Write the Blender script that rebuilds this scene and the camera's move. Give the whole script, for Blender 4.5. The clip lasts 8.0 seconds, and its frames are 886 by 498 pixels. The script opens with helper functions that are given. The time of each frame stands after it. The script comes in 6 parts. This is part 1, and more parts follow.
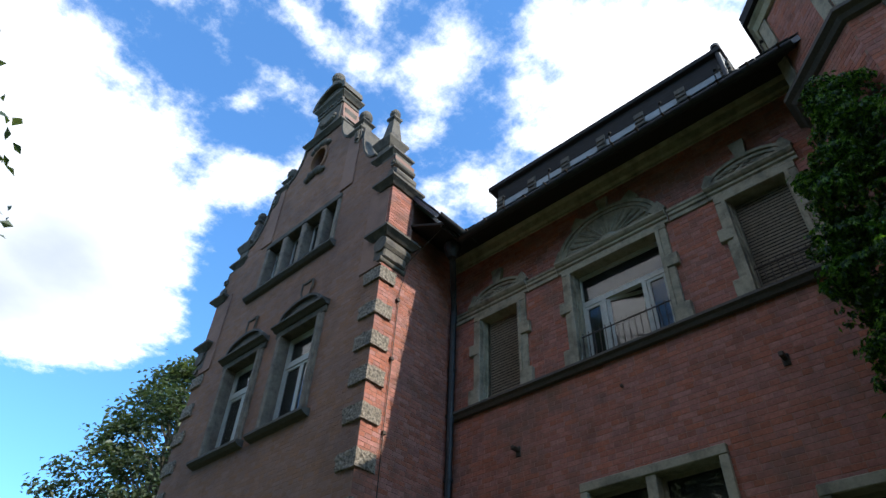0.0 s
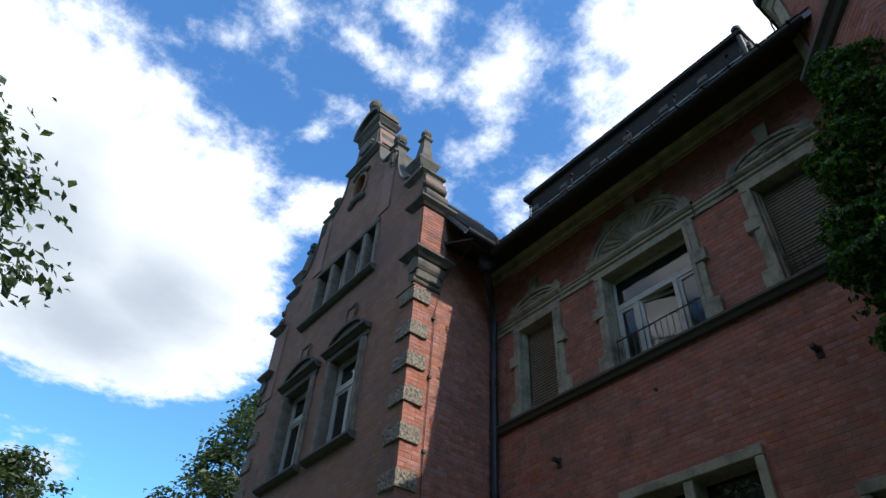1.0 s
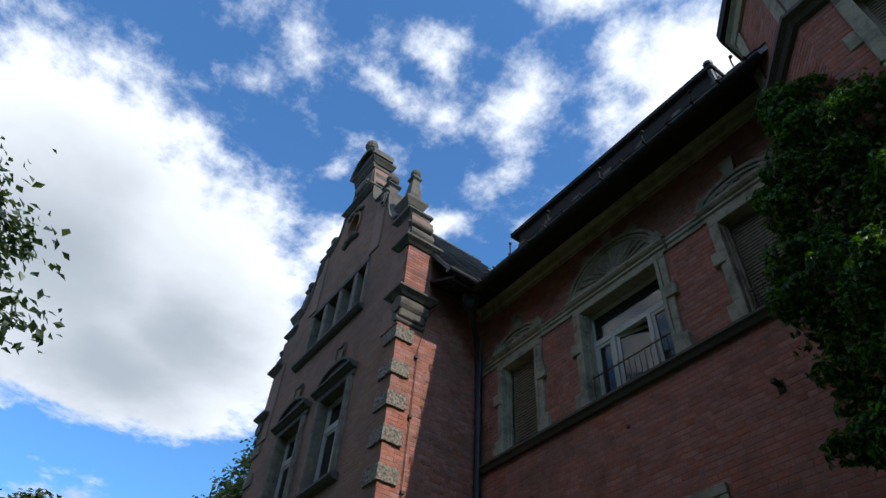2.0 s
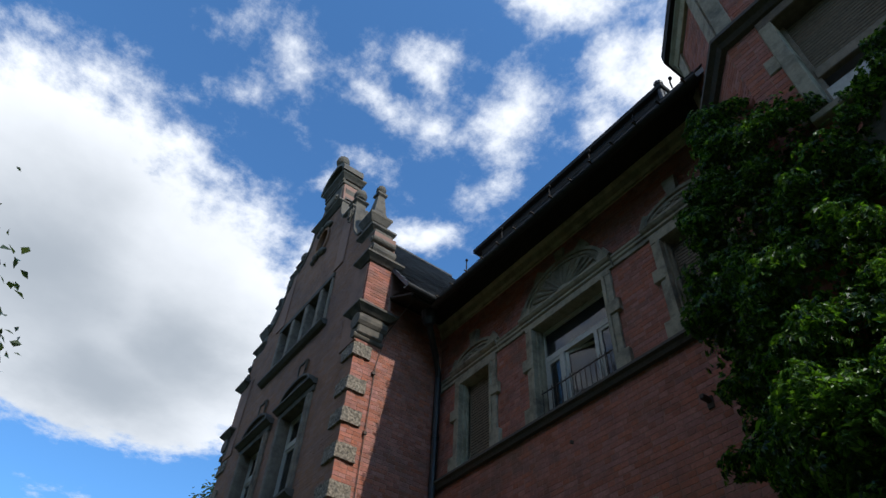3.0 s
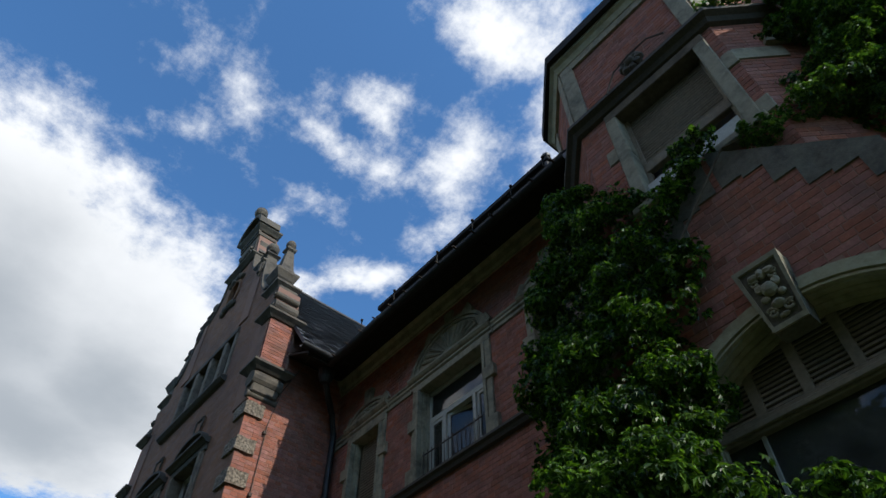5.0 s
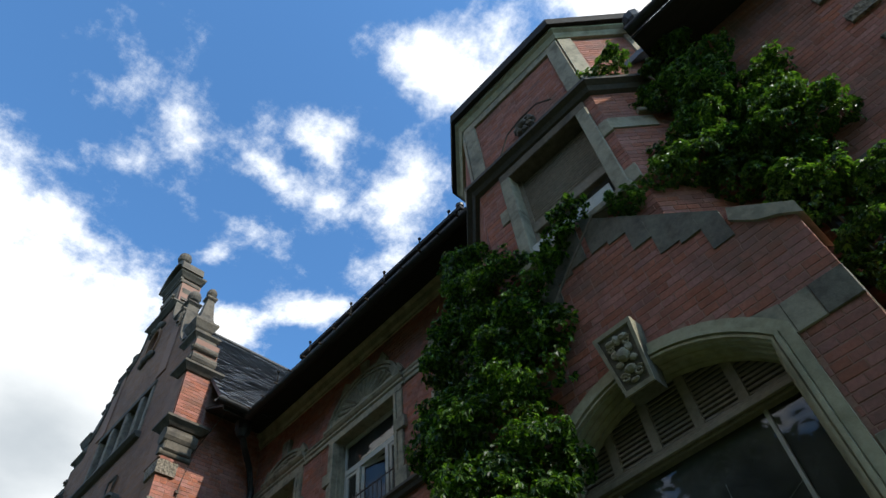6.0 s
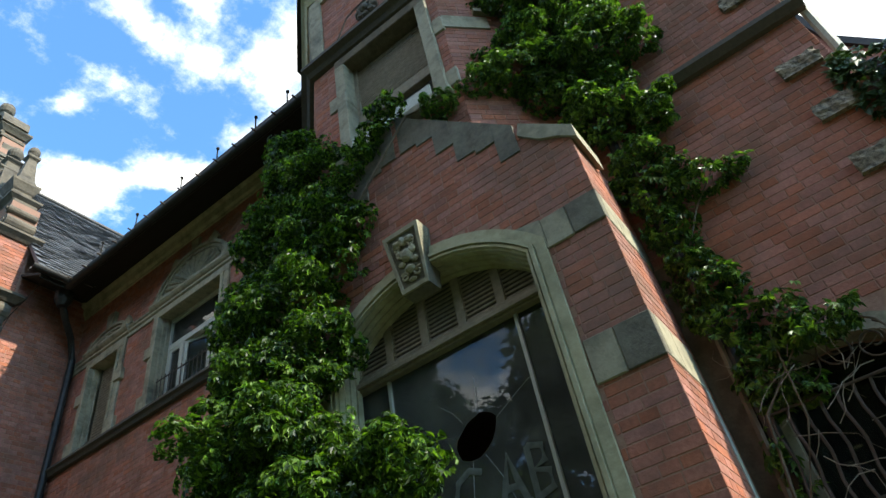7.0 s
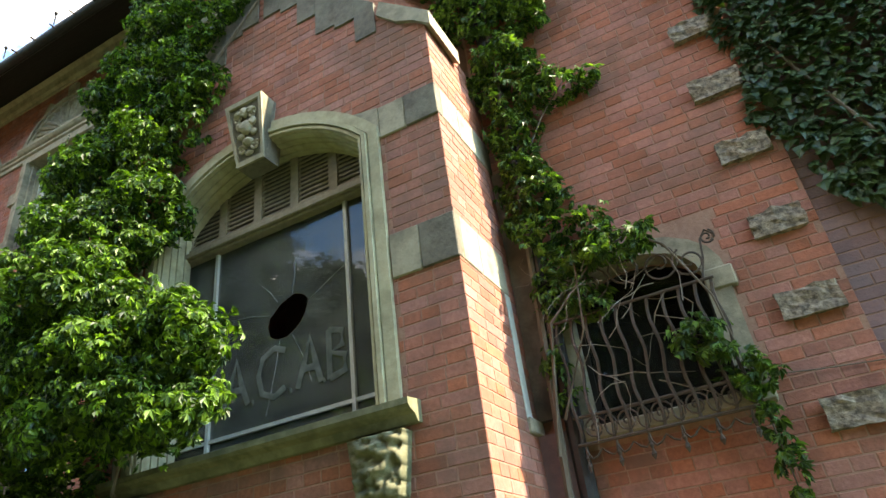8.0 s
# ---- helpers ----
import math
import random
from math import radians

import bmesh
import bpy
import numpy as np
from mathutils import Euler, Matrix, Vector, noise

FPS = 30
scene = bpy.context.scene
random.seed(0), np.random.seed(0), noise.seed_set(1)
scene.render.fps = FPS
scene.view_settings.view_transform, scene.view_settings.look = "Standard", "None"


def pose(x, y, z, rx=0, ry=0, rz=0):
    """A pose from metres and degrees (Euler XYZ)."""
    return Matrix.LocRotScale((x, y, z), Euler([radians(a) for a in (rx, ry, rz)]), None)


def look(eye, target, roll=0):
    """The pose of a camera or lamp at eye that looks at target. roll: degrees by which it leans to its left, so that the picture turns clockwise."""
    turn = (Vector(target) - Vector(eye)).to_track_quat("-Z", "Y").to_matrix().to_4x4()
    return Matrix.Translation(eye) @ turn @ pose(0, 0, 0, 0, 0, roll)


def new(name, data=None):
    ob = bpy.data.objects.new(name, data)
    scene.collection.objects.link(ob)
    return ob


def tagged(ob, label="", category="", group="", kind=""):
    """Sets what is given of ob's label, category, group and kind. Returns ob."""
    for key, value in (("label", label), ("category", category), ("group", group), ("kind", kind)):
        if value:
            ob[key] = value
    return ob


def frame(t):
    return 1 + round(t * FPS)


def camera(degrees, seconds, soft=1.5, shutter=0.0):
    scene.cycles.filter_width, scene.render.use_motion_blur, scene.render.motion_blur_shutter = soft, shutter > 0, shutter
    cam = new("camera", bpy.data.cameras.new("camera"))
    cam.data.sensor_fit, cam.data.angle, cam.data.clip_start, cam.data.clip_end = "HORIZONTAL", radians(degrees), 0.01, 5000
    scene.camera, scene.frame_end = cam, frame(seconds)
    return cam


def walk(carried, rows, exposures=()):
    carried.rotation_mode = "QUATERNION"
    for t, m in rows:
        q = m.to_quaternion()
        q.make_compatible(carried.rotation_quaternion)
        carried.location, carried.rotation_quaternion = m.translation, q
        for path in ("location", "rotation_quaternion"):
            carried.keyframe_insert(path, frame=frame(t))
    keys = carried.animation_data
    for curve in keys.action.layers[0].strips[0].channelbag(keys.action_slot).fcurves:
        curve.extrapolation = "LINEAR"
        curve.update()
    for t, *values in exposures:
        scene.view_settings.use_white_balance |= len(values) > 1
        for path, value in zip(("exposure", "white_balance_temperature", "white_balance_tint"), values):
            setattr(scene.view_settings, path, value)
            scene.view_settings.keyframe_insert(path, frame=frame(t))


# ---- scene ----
cam = camera(68.6, 8.0)
PATH = [
    (0, (0.024, 0.231, 1.522), (-1.024, 1.292, 2.855), 2.9),
    (0.5, (0.346, 0.459, 1.515), (-0.831, 1.406, 2.826), 4.9),
    (1, (0.716, 0.749, 1.557), (-0.479, 1.618, 2.904), 3.8),
    (1.5, (1.011, 1.003, 1.583), (-0.191, 1.795, 2.972), 4.3),
    (3, (1.788, 1.658, 1.576), (0.642, 2.432, 3.021), 3.6),
    (3.5, (2.004, 1.789, 1.582), (0.827, 2.519, 3.024), 4.4),
    (4, (2.325, 1.886, 1.575), (1.099, 2.486, 3.036), 8.1),
    (4.5, (2.551, 2.002, 1.563), (1.458, 2.761, 3.057), 3.2),
    (4.7, (2.642, 2.03, 1.564), (1.604, 2.845, 3.067), 1.8),
    (5.8, (3.365, 2.223, 1.577), (2.532, 3.106, 3.166), -5.9),
    (6, (3.494, 2.243, 1.58), (2.689, 3.16, 3.165), -7.6),
    (6.5, (3.812, 2.355, 1.566), (3.052, 3.502, 3.018), -13.2),
    (7, (4.133, 2.591, 1.513), (3.398, 3.928, 2.806), -12.0),
    (7.4, (4.358, 2.74, 1.539), (3.707, 4.158, 2.79), -10.0),
    (7.5, (4.416, 2.773, 1.535), (3.761, 4.194, 2.782), -9.3),
    (8, (4.785, 3.06, 1.445), (4.07, 4.646, 2.433), -7.8),
]
EXPOSURE = [(0, 0.62, 6250, 8), (0.5, 0.56, 6200, 8), (1.0, 0.28, 6150, 8), (1.5, 0.06, 6100, 8), (3.0, -0.15, 6200, 8), (3.5, -0.19, 6200, 8), (4.5, -0.32, 6300, 8), (6.0, 0.27, 6600, 6), (6.5, 0.48, 6750, 4), (7.0, 1.12, 7050, 2), (7.5, 1.86, 7550, 4), (8.0, 2.38, 8200, 8)]
walk(cam, [(t, look(eye, target, roll)) for t, eye, target, roll in PATH], exposures=EXPOSURE)

# ---- exposure, world, sun ----
SUN = Vector((1.0, 0.102, 0.85)).normalized()


def build_world():
    world = bpy.data.worlds.new("sky_world")
    scene.world = world
    world.use_nodes = True
    nt = world.node_tree
    nt.nodes.clear()
    N, L = nt.nodes.new, nt.links.new
    out, bg = N("ShaderNodeOutputWorld"), N("ShaderNodeBackground")
    sky = N("ShaderNodeTexSky")
    sky.sky_type, sky.sun_disc = "NISHITA", False
    sky.sun_elevation = math.asin(SUN.z)
    sky.sun_rotation = math.atan2(SUN.x, SUN.y)
    sky.air_density, sky.dust_density, sky.ozone_density = 1.0, 0.6, 2.0
    tc = N("ShaderNodeTexCoord")

    def op(kind, a, b=None, c=None, clamp=False):
        n = N("ShaderNodeMath")
        n.operation, n.use_clamp = kind, clamp
        for i, v in enumerate((a, b, c)):
            if v is None:
                continue
            if isinstance(v, (int, float)):
                n.inputs[i].default_value = v
            else:
                L(v, n.inputs[i])
        return n.outputs[0]

    # clouds lie on a flat layer overhead: the direction is carried to a plane
    sep = N("ShaderNodeSeparateXYZ")
    L(tc.outputs["Generated"], sep.inputs[0])
    up = op("MAXIMUM", sep.outputs[2], 0.12)
    flat = N("ShaderNodeCombineXYZ")
    L(op("DIVIDE", sep.outputs[0], up), flat.inputs[0])
    L(op("DIVIDE", sep.outputs[1], up), flat.inputs[1])

    def noise_at(scale, detail, rough, shift):
        m = N("ShaderNodeMapping")
        m.inputs["Location"].default_value = shift
        L(flat.outputs[0], m.inputs[0])
        t = N("ShaderNodeTexNoise")
        t.inputs["Scale"].default_value, t.inputs["Detail"].default_value, t.inputs["Roughness"].default_value = scale, detail, rough
        L(m.outputs[0], t.inputs["Vector"])
        return t

    warp = noise_at(3.0, 6, 0.6, (3.1, 1.7, 0))
    wv = N("ShaderNodeVectorMath")
    wv.operation = "MULTIPLY_ADD"
    L(warp.outputs["Color"], wv.inputs[0])
    wv.inputs[1].default_value = (0.22, 0.22, 0)
    L(flat.outputs[0], wv.inputs[2])
    wv2 = N("ShaderNodeVectorMath")
    wv2.operation = "SUBTRACT"
    L(wv.outputs[0], wv2.inputs[0])
    wv2.inputs[1].default_value = (0.11, 0.11, 0)

    # cumulus masses: centre and half sizes on the layer, turn in degrees, weight
    masses = [(-1.40, -0.15, 0.52, 0.41, 0, 2.6), (-1.50, 0.20, 0.48, 0.27, -12, 2.5), (-1.78, 0.10, 0.34, 0.36, 0, 2.5), (-1.86, -0.42, 0.38, 0.36, 0, 2.2), (-3.0, 0.2, 0.38, 0.2, 0, 0.8),
              (-0.97, 0.37, 0.11, 0.09, 20, 1.0), (-1.30, -0.62, 0.46, 0.34, 0, 2.2),
              (-0.20, 0.80, 0.29, 0.26, 20, 1.6), (-0.57, 0.76, 0.17, 0.10, 30, 0.8), (-0.585, 0.06, 0.115, 0.12, 20, 0.40), (-0.575, 0.215, 0.045, 0.11, 5, 0.54),
              (-0.475, 0.275, 0.045, 0.10, 10, 0.54), (-0.545, 0.33, 0.06, 0.05, 0, 0.5), (-0.455, 0.44, 0.10, 0.11, 20, 0.70), (-0.60, 0.52, 0.12, 0.08, 30, 0.44), (-0.77, 0.48, 0.11, 0.085, 20, 0.8),
              (-0.24, 0.33, 0.10, 0.14, -30, 0.85), (-0.29, 0.50, 0.06, 0.07, 0, 0.7), (0.04, 0.50, 0.14, 0.13, 0, 1.1),
              (-0.70, 0.26, 0.07, 0.05, 40, 0.46), (-0.81, 0.24, 0.07, 0.05, 0, 0.46), (-0.4, -0.9, 0.5, 0.35, 0, 1.1), (0.1, -1.4, 0.6, 0.4, 0, 1.1), (-1.4, -1.75, 0.6, 0.42, 0, 1.5), (-0.3, -2.6, 0.7, 0.6, 0, 1.3), (0.7, -0.9, 0.5, 0.4, 0, 1.1),
              (0.45, 0.95, 0.4, 0.3, 0, 1.1), (1.6, 0.9, 0.7, 0.6, 0, 1.1)]
    total = None
    for cx, cy, sx, sy, turn, weight in masses:
        m = N("ShaderNodeMapping")
        m.vector_type = "TEXTURE"
        m.inputs["Location"].default_value = (cx, cy, 0)
        m.inputs["Rotation"].default_value = (0, 0, radians(turn))
        m.inputs["Scale"].default_value = (sx, sy, 1)
        L(wv2.outputs[0], m.inputs[0])
        ln = N("ShaderNodeVectorMath")
        ln.operation = "LENGTH"
        L(m.outputs[0], ln.inputs[0])
        blob = op("MULTIPLY", op("SUBTRACT", 1.35, ln.outputs["Value"]), weight)
        total = blob if total is None else op("SMOOTH_MAX", total, blob, 0.5)
    fine = noise_at(6.5, 11, 0.66, (0, 0, 2.0))
    dens = op("ADD", total, op("MULTIPLY_ADD", fine.outputs["Fac"], 2.7, -1.55))
    ramp = N("ShaderNodeMapRange")
    ramp.interpolation_type = "SMOOTHSTEP"
    L(dens, ramp.inputs["Value"])
    ramp.inputs["From Min"].default_value, ramp.inputs["From Max"].default_value = -0.06, 0.92
    ramp.inputs["To Max"].default_value = 0.97
    # thick cores of the masses turn grey below
    core = N("ShaderNodeMapRange")
    core.interpolation_type = "SMOOTHSTEP"
    soft = noise_at(2.4, 6, 0.55, (7, 2, 0))
    base = op("MULTIPLY_ADD", op("DIVIDE", sep.outputs[0], up), -1.1, -1.35)   # the undersides, far out on the layer
    L(op("ADD", op("ADD", total, base), op("MULTIPLY", soft.outputs["Fac"], 1.7)), core.inputs["Value"])
    core.inputs["From Min"].default_value, core.inputs["From Max"].default_value = 1.0, 4.5
    core.inputs["To Min"].default_value, core.inputs["To Max"].default_value = 1.0, 0.0
    cloud = N("ShaderNodeMix")
    cloud.data_type = "RGBA"
    cloud.inputs["A"].default_value = (CLOUD * 0.42, CLOUD * 0.45, CLOUD * 0.49, 1)
    cloud.inputs["B"].default_value = (CLOUD, CLOUD, CLOUD * 1.02, 1)
    L(core.outputs[0], cloud.inputs["Factor"])
    tint = N("ShaderNodeMix")
    tint.data_type, tint.blend_type = "RGBA", "MULTIPLY"
    tint.inputs["Factor"].default_value = 1.0
    L(sky.outputs[0], tint.inputs["A"])
    tint.inputs["B"].default_value = (1.04, 1.64, 2.08, 1)
    mix = N("ShaderNodeMix")
    mix.data_type = "RGBA"
    L(ramp.outputs[0], mix.inputs["Factor"])
    L(tint.outputs["Result"], mix.inputs["A"])
    L(cloud.outputs["Result"], mix.inputs["B"])
    L(mix.outputs["Result"], bg.inputs["Color"])
    bg.inputs["Strength"].default_value = 0.12
    L(bg.outputs[0], out.inputs[0])


CLOUD = 10.5
build_world()
sun = new("sun", bpy.data.lights.new("sun", "SUN"))
sun.data.energy, sun.data.angle, sun.data.color = 4.6, radians(0.55), (1.0, 0.95, 0.86)
sun.matrix_world = look(SUN * 60 + Vector((0, 6, 4)), (0, 6, 4))


# ---- materials ----
def material(name, colours, rough=0.85, metal=0.0, grain=40.0, stain=1.2, bump=0.2, bump_scale=60.0, dirt=0.35, dirt_colour=None, spec=0.3, random_by=None, crisp=0.15, spread=0.12, stretch=(1, 1, 1)):
    """Two scales of variation between two colours, dirt patches, fine relief; random_by: 'object' or 'island'."""
    m = bpy.data.materials.new(name)
    m.use_nodes = True
    nt = m.node_tree
    N, L = nt.nodes.new, nt.links.new
    b = nt.nodes["Principled BSDF"]
    b.inputs["Roughness"].default_value, b.inputs["Metallic"].default_value = rough, metal
    b.inputs["Specular IOR Level"].default_value = spec
    geo = N("ShaderNodeNewGeometry")
    mp = N("ShaderNodeMapping")
    mp.inputs["Scale"].default_value = stretch
    L(geo.outputs["Position"], mp.inputs[0])

    def nz(scale, detail, rgh=0.6):
        t = N("ShaderNodeTexNoise")
        t.inputs["Scale"].default_value, t.inputs["Detail"].default_value, t.inputs["Roughness"].default_value = scale, detail, rgh
        L(mp.outputs[0], t.inputs["Vector"])
        return t.outputs["Fac"]

    def blend(fac, a, c, kind="MIX"):
        x = N("ShaderNodeMix")
        x.data_type, x.blend_type = "RGBA", kind
        for key, v in (("Factor", fac), ("A", a), ("B", c)):
            if isinstance(v, tuple):
                x.inputs[key].default_value = (*v, 1) if len(v) == 3 else v
            elif isinstance(v, (int, float)):
                x.inputs[key].default_value = v
            else:
                L(v, x.inputs[key])
        return x.outputs["Result"]

    def span(v, lo, hi, to0=0.0, to1=1.0):
        r = N("ShaderNodeMapRange")
        L(v, r.inputs["Value"])
        for key, val in (("From Min", lo), ("From Max", hi), ("To Min", to0), ("To Max", to1)):
            r.inputs[key].default_value = val
        return r.outputs[0]

    col = blend(span(nz(grain, 5), 0.5 - crisp, 0.5 + crisp), colours[0], colours[1])
    if len(colours) > 2:
        col = blend(span(nz(stain * 2.3, 4), 0.5, 0.72), col, colours[2])
    if random_by:
        if random_by == "object":
            rnd = N("ShaderNodeObjectInfo").outputs["Random"]
        else:
            rnd = geo.outputs["Random Per Island"]
        hsv = N("ShaderNodeHueSaturation")
        L(span(rnd, 0, 1, 1 - spread, 1 + spread), hsv.inputs["Value"])
        mul = N("ShaderNodeMath")
        mul.operation = "MULTIPLY"
        L(rnd, mul.inputs[0])
        mul.inputs[1].default_value = 17.31
        fr = N("ShaderNodeMath")
        fr.operation = "FRACT"
        L(mul.outputs[0], fr.inputs[0])
        L(span(fr.outputs[0], 0, 1, 0.496, 0.504), hsv.inputs["Hue"])
        L(span(fr.outputs[0], 0, 1, 0.85, 1.1), hsv.inputs["Saturation"])
        L(col, hsv.inputs["Color"])
        col = hsv.outputs[0]
    if dirt:
        dc = dirt_colour or tuple(c * 0.45 for c in colours[0])
        col = blend(span(nz(stain, 7, 0.65), 0.48, 0.74, 0, dirt), col, dc)
    L(col, b.inputs["Base Color"])
    L(span(nz(grain * 0.5, 3), 0.3, 0.7, max(rough - 0.12, 0.02), min(rough + 0.1, 1)), b.inputs["Roughness"])
    if bump:
        bm_ = N("ShaderNodeBump")
        bm_.inputs["Strength"].default_value, bm_.inputs["Distance"].default_value = bump, 0.01
        L(nz(bump_scale, 4), bm_.inputs["Height"])
        L(bm_.outputs[0], b.inputs["Normal"])
    return m


BRICK_RED = ((0.255, 0.088, 0.060), (0.36, 0.136, 0.094), (0.19, 0.075, 0.054))
BRICK_GREY = ((0.215, 0.108, 0.064), (0.25, 0.127, 0.077), (0.16, 0.082, 0.052))
M = {
    "mortar": material("mortar", ((0.31, 0.175, 0.13), (0.25, 0.135, 0.096)), grain=30, bump=0.3),
    "mortar_dark": material("mortar_dark", ((0.20, 0.11, 0.08), (0.235, 0.13, 0.096)), grain=30, bump=0.3),
    "brick": material("brick", BRICK_RED, grain=35, stain=1.5, bump=0.35, random_by="island", spread=0.17, dirt=0.9, dirt_colour=(0.135, 0.082, 0.06)),
    "brick_piece": material("brick_piece", BRICK_RED, grain=35, stain=1.5, bump=0.35, random_by="object", spread=0.17, dirt=0.9, dirt_colour=(0.135, 0.082, 0.06)),
    "brick_grey": material("brick_grey", BRICK_GREY, grain=35, stain=0.5, bump=0.35, random_by="island", spread=0.08, dirt=0.7, dirt_colour=(0.10, 0.06, 0.05)),
    "brick_purple": material("brick_purple", ((0.17, 0.105, 0.11), (0.21, 0.12, 0.115), (0.13, 0.085, 0.09)), grain=35, bump=0.35, random_by="island", dirt=0.3),
    "limestone": material("limestone", ((0.27, 0.235, 0.165), (0.33, 0.29, 0.21), (0.19, 0.165, 0.115)), grain=25, stain=2.6, bump=0.35, dirt=0.95, dirt_colour=(0.075, 0.066, 0.05)),
    "green_stone": material("green_stone", ((0.345, 0.305, 0.195), (0.40, 0.36, 0.24), (0.25, 0.225, 0.14)), grain=20, stain=2.4, bump=0.35, dirt=0.8, dirt_colour=(0.10, 0.094, 0.058)),
    "old_stone": material("old_stone", ((0.088, 0.073, 0.056), (0.13, 0.108, 0.082), (0.052, 0.044, 0.036)), grain=22, stain=2.0, bump=0.5, bump_scale=45, dirt=0.7, dirt_colour=(0.035, 0.031, 0.028)),
    "bossed_stone": material("bossed_stone", ((0.29, 0.235, 0.175), (0.06, 0.047, 0.036)), crisp=0.14, grain=24, stain=3, bump=1.0, bump_scale=40, dirt=0.5, dirt_colour=(0.09, 0.08, 0.065)),
    "dark_sill": material("dark_sill", ((0.065, 0.055, 0.046), (0.095, 0.08, 0.066)), grain=30, bump=0.3, dirt=0.3),
    # near-black timber; also colours the sheets standing for shade behind shutters
    "timber_and_shade": material("timber_and_shade", ((0.018, 0.015, 0.013), (0.028, 0.023, 0.02)), grain=14, rough=0.9, bump=0.2, dirt=0.3, stretch=(1, 6, 6)),
    "gutter": material("gutter", ((0.026, 0.026, 0.028), (0.042, 0.041, 0.040)), rough=0.5, metal=0.5, grain=12, bump=0.1, dirt=0.3),
    "slate": material("slate", ((0.075, 0.078, 0.088), (0.11, 0.115, 0.125), (0.06, 0.062, 0.07)), rough=0.55, grain=18, bump=0.25, spec=0.5, random_by="island", spread=0.45),
    "stained_stone": material("stained_stone", ((0.10, 0.086, 0.066), (0.145, 0.126, 0.096), (0.06, 0.052, 0.042)), grain=26, stain=3.2, bump=0.5, dirt=0.45, dirt_colour=(0.24, 0.23, 0.17)),
    "jamb_stone": material("jamb_stone", ((0.165, 0.128, 0.096), (0.215, 0.172, 0.13), (0.10, 0.078, 0.06)), grain=22, stain=2.6, bump=0.4, dirt=0.8, dirt_colour=(0.07, 0.055, 0.045)),
    "plaster": material("plaster", ((0.115, 0.09, 0.066), (0.16, 0.128, 0.095), (0.07, 0.056, 0.042)), grain=15, stain=2.2, bump=0.4, dirt=0.9, dirt_colour=(0.05, 0.042, 0.034)),
    "paint_white": material("paint_white", ((0.36, 0.35, 0.31), (0.46, 0.45, 0.40)), rough=0.55, grain=25, bump=0.1, dirt=0.4, dirt_colour=(0.35, 0.33, 0.28)),
    "shutter": material("shutter", ((0.235, 0.19, 0.128), (0.175, 0.142, 0.097)), rough=0.7, grain=18, bump=0.15, dirt=0.4, random_by="island", spread=0.12),
    "iron": material("iron", ((0.045, 0.038, 0.032), (0.085, 0.06, 0.046)), rough=0.7, metal=0.3, grain=50, bump=0.3, dirt=0.3),
    "lawn": material("lawn", ((0.035, 0.055, 0.018), (0.06, 0.08, 0.028), (0.075, 0.065, 0.04)), grain=6, stain=0.3, bump=0.6, bump_scale=20),
    "room": material("room", ((0.10, 0.095, 0.085), (0.13, 0.12, 0.105)), grain=6, bump=0),
    "curtain": material("curtain", ((0.62, 0.62, 0.58), (0.70, 0.70, 0.66)), grain=10, bump=0.1, dirt=0.15),
    "dormer_sky_pane": material("dormer_sky_pane", ((0.24, 0.25, 0.25), (0.32, 0.33, 0.33)), rough=0.6, grain=9, bump=0.1, dirt=0.5),
    "chalk": material("chalk_paint", ((0.14, 0.15, 0.13), (0.075, 0.08, 0.072)), rough=0.9, grain=14, bump=0.0, dirt=0.6, dirt_colour=(0.07, 0.08, 0.07)),
    "chalk_line": material("crack_edge", ((0.45, 0.46, 0.44), (0.3, 0.3, 0.3)), rough=0.3, bump=0),
    "mossy_stone": material("mossy_stone", ((0.125, 0.12, 0.066), (0.19, 0.175, 0.105), (0.065, 0.07, 0.034)), grain=18, stain=3.0, bump=0.4, dirt=0.9, dirt_colour=(0.07, 0.068, 0.04)),
    "dry_twig": material("dry_twig", ((0.24, 0.21, 0.175), (0.15, 0.125, 0.10)), grain=40, bump=0.3),
    "bark": material("bark", ((0.09, 0.07, 0.05), (0.14, 0.115, 0.085)), grain=18, bump=0.9, bump_scale=25, stretch=(1, 1, 0.25)),
}


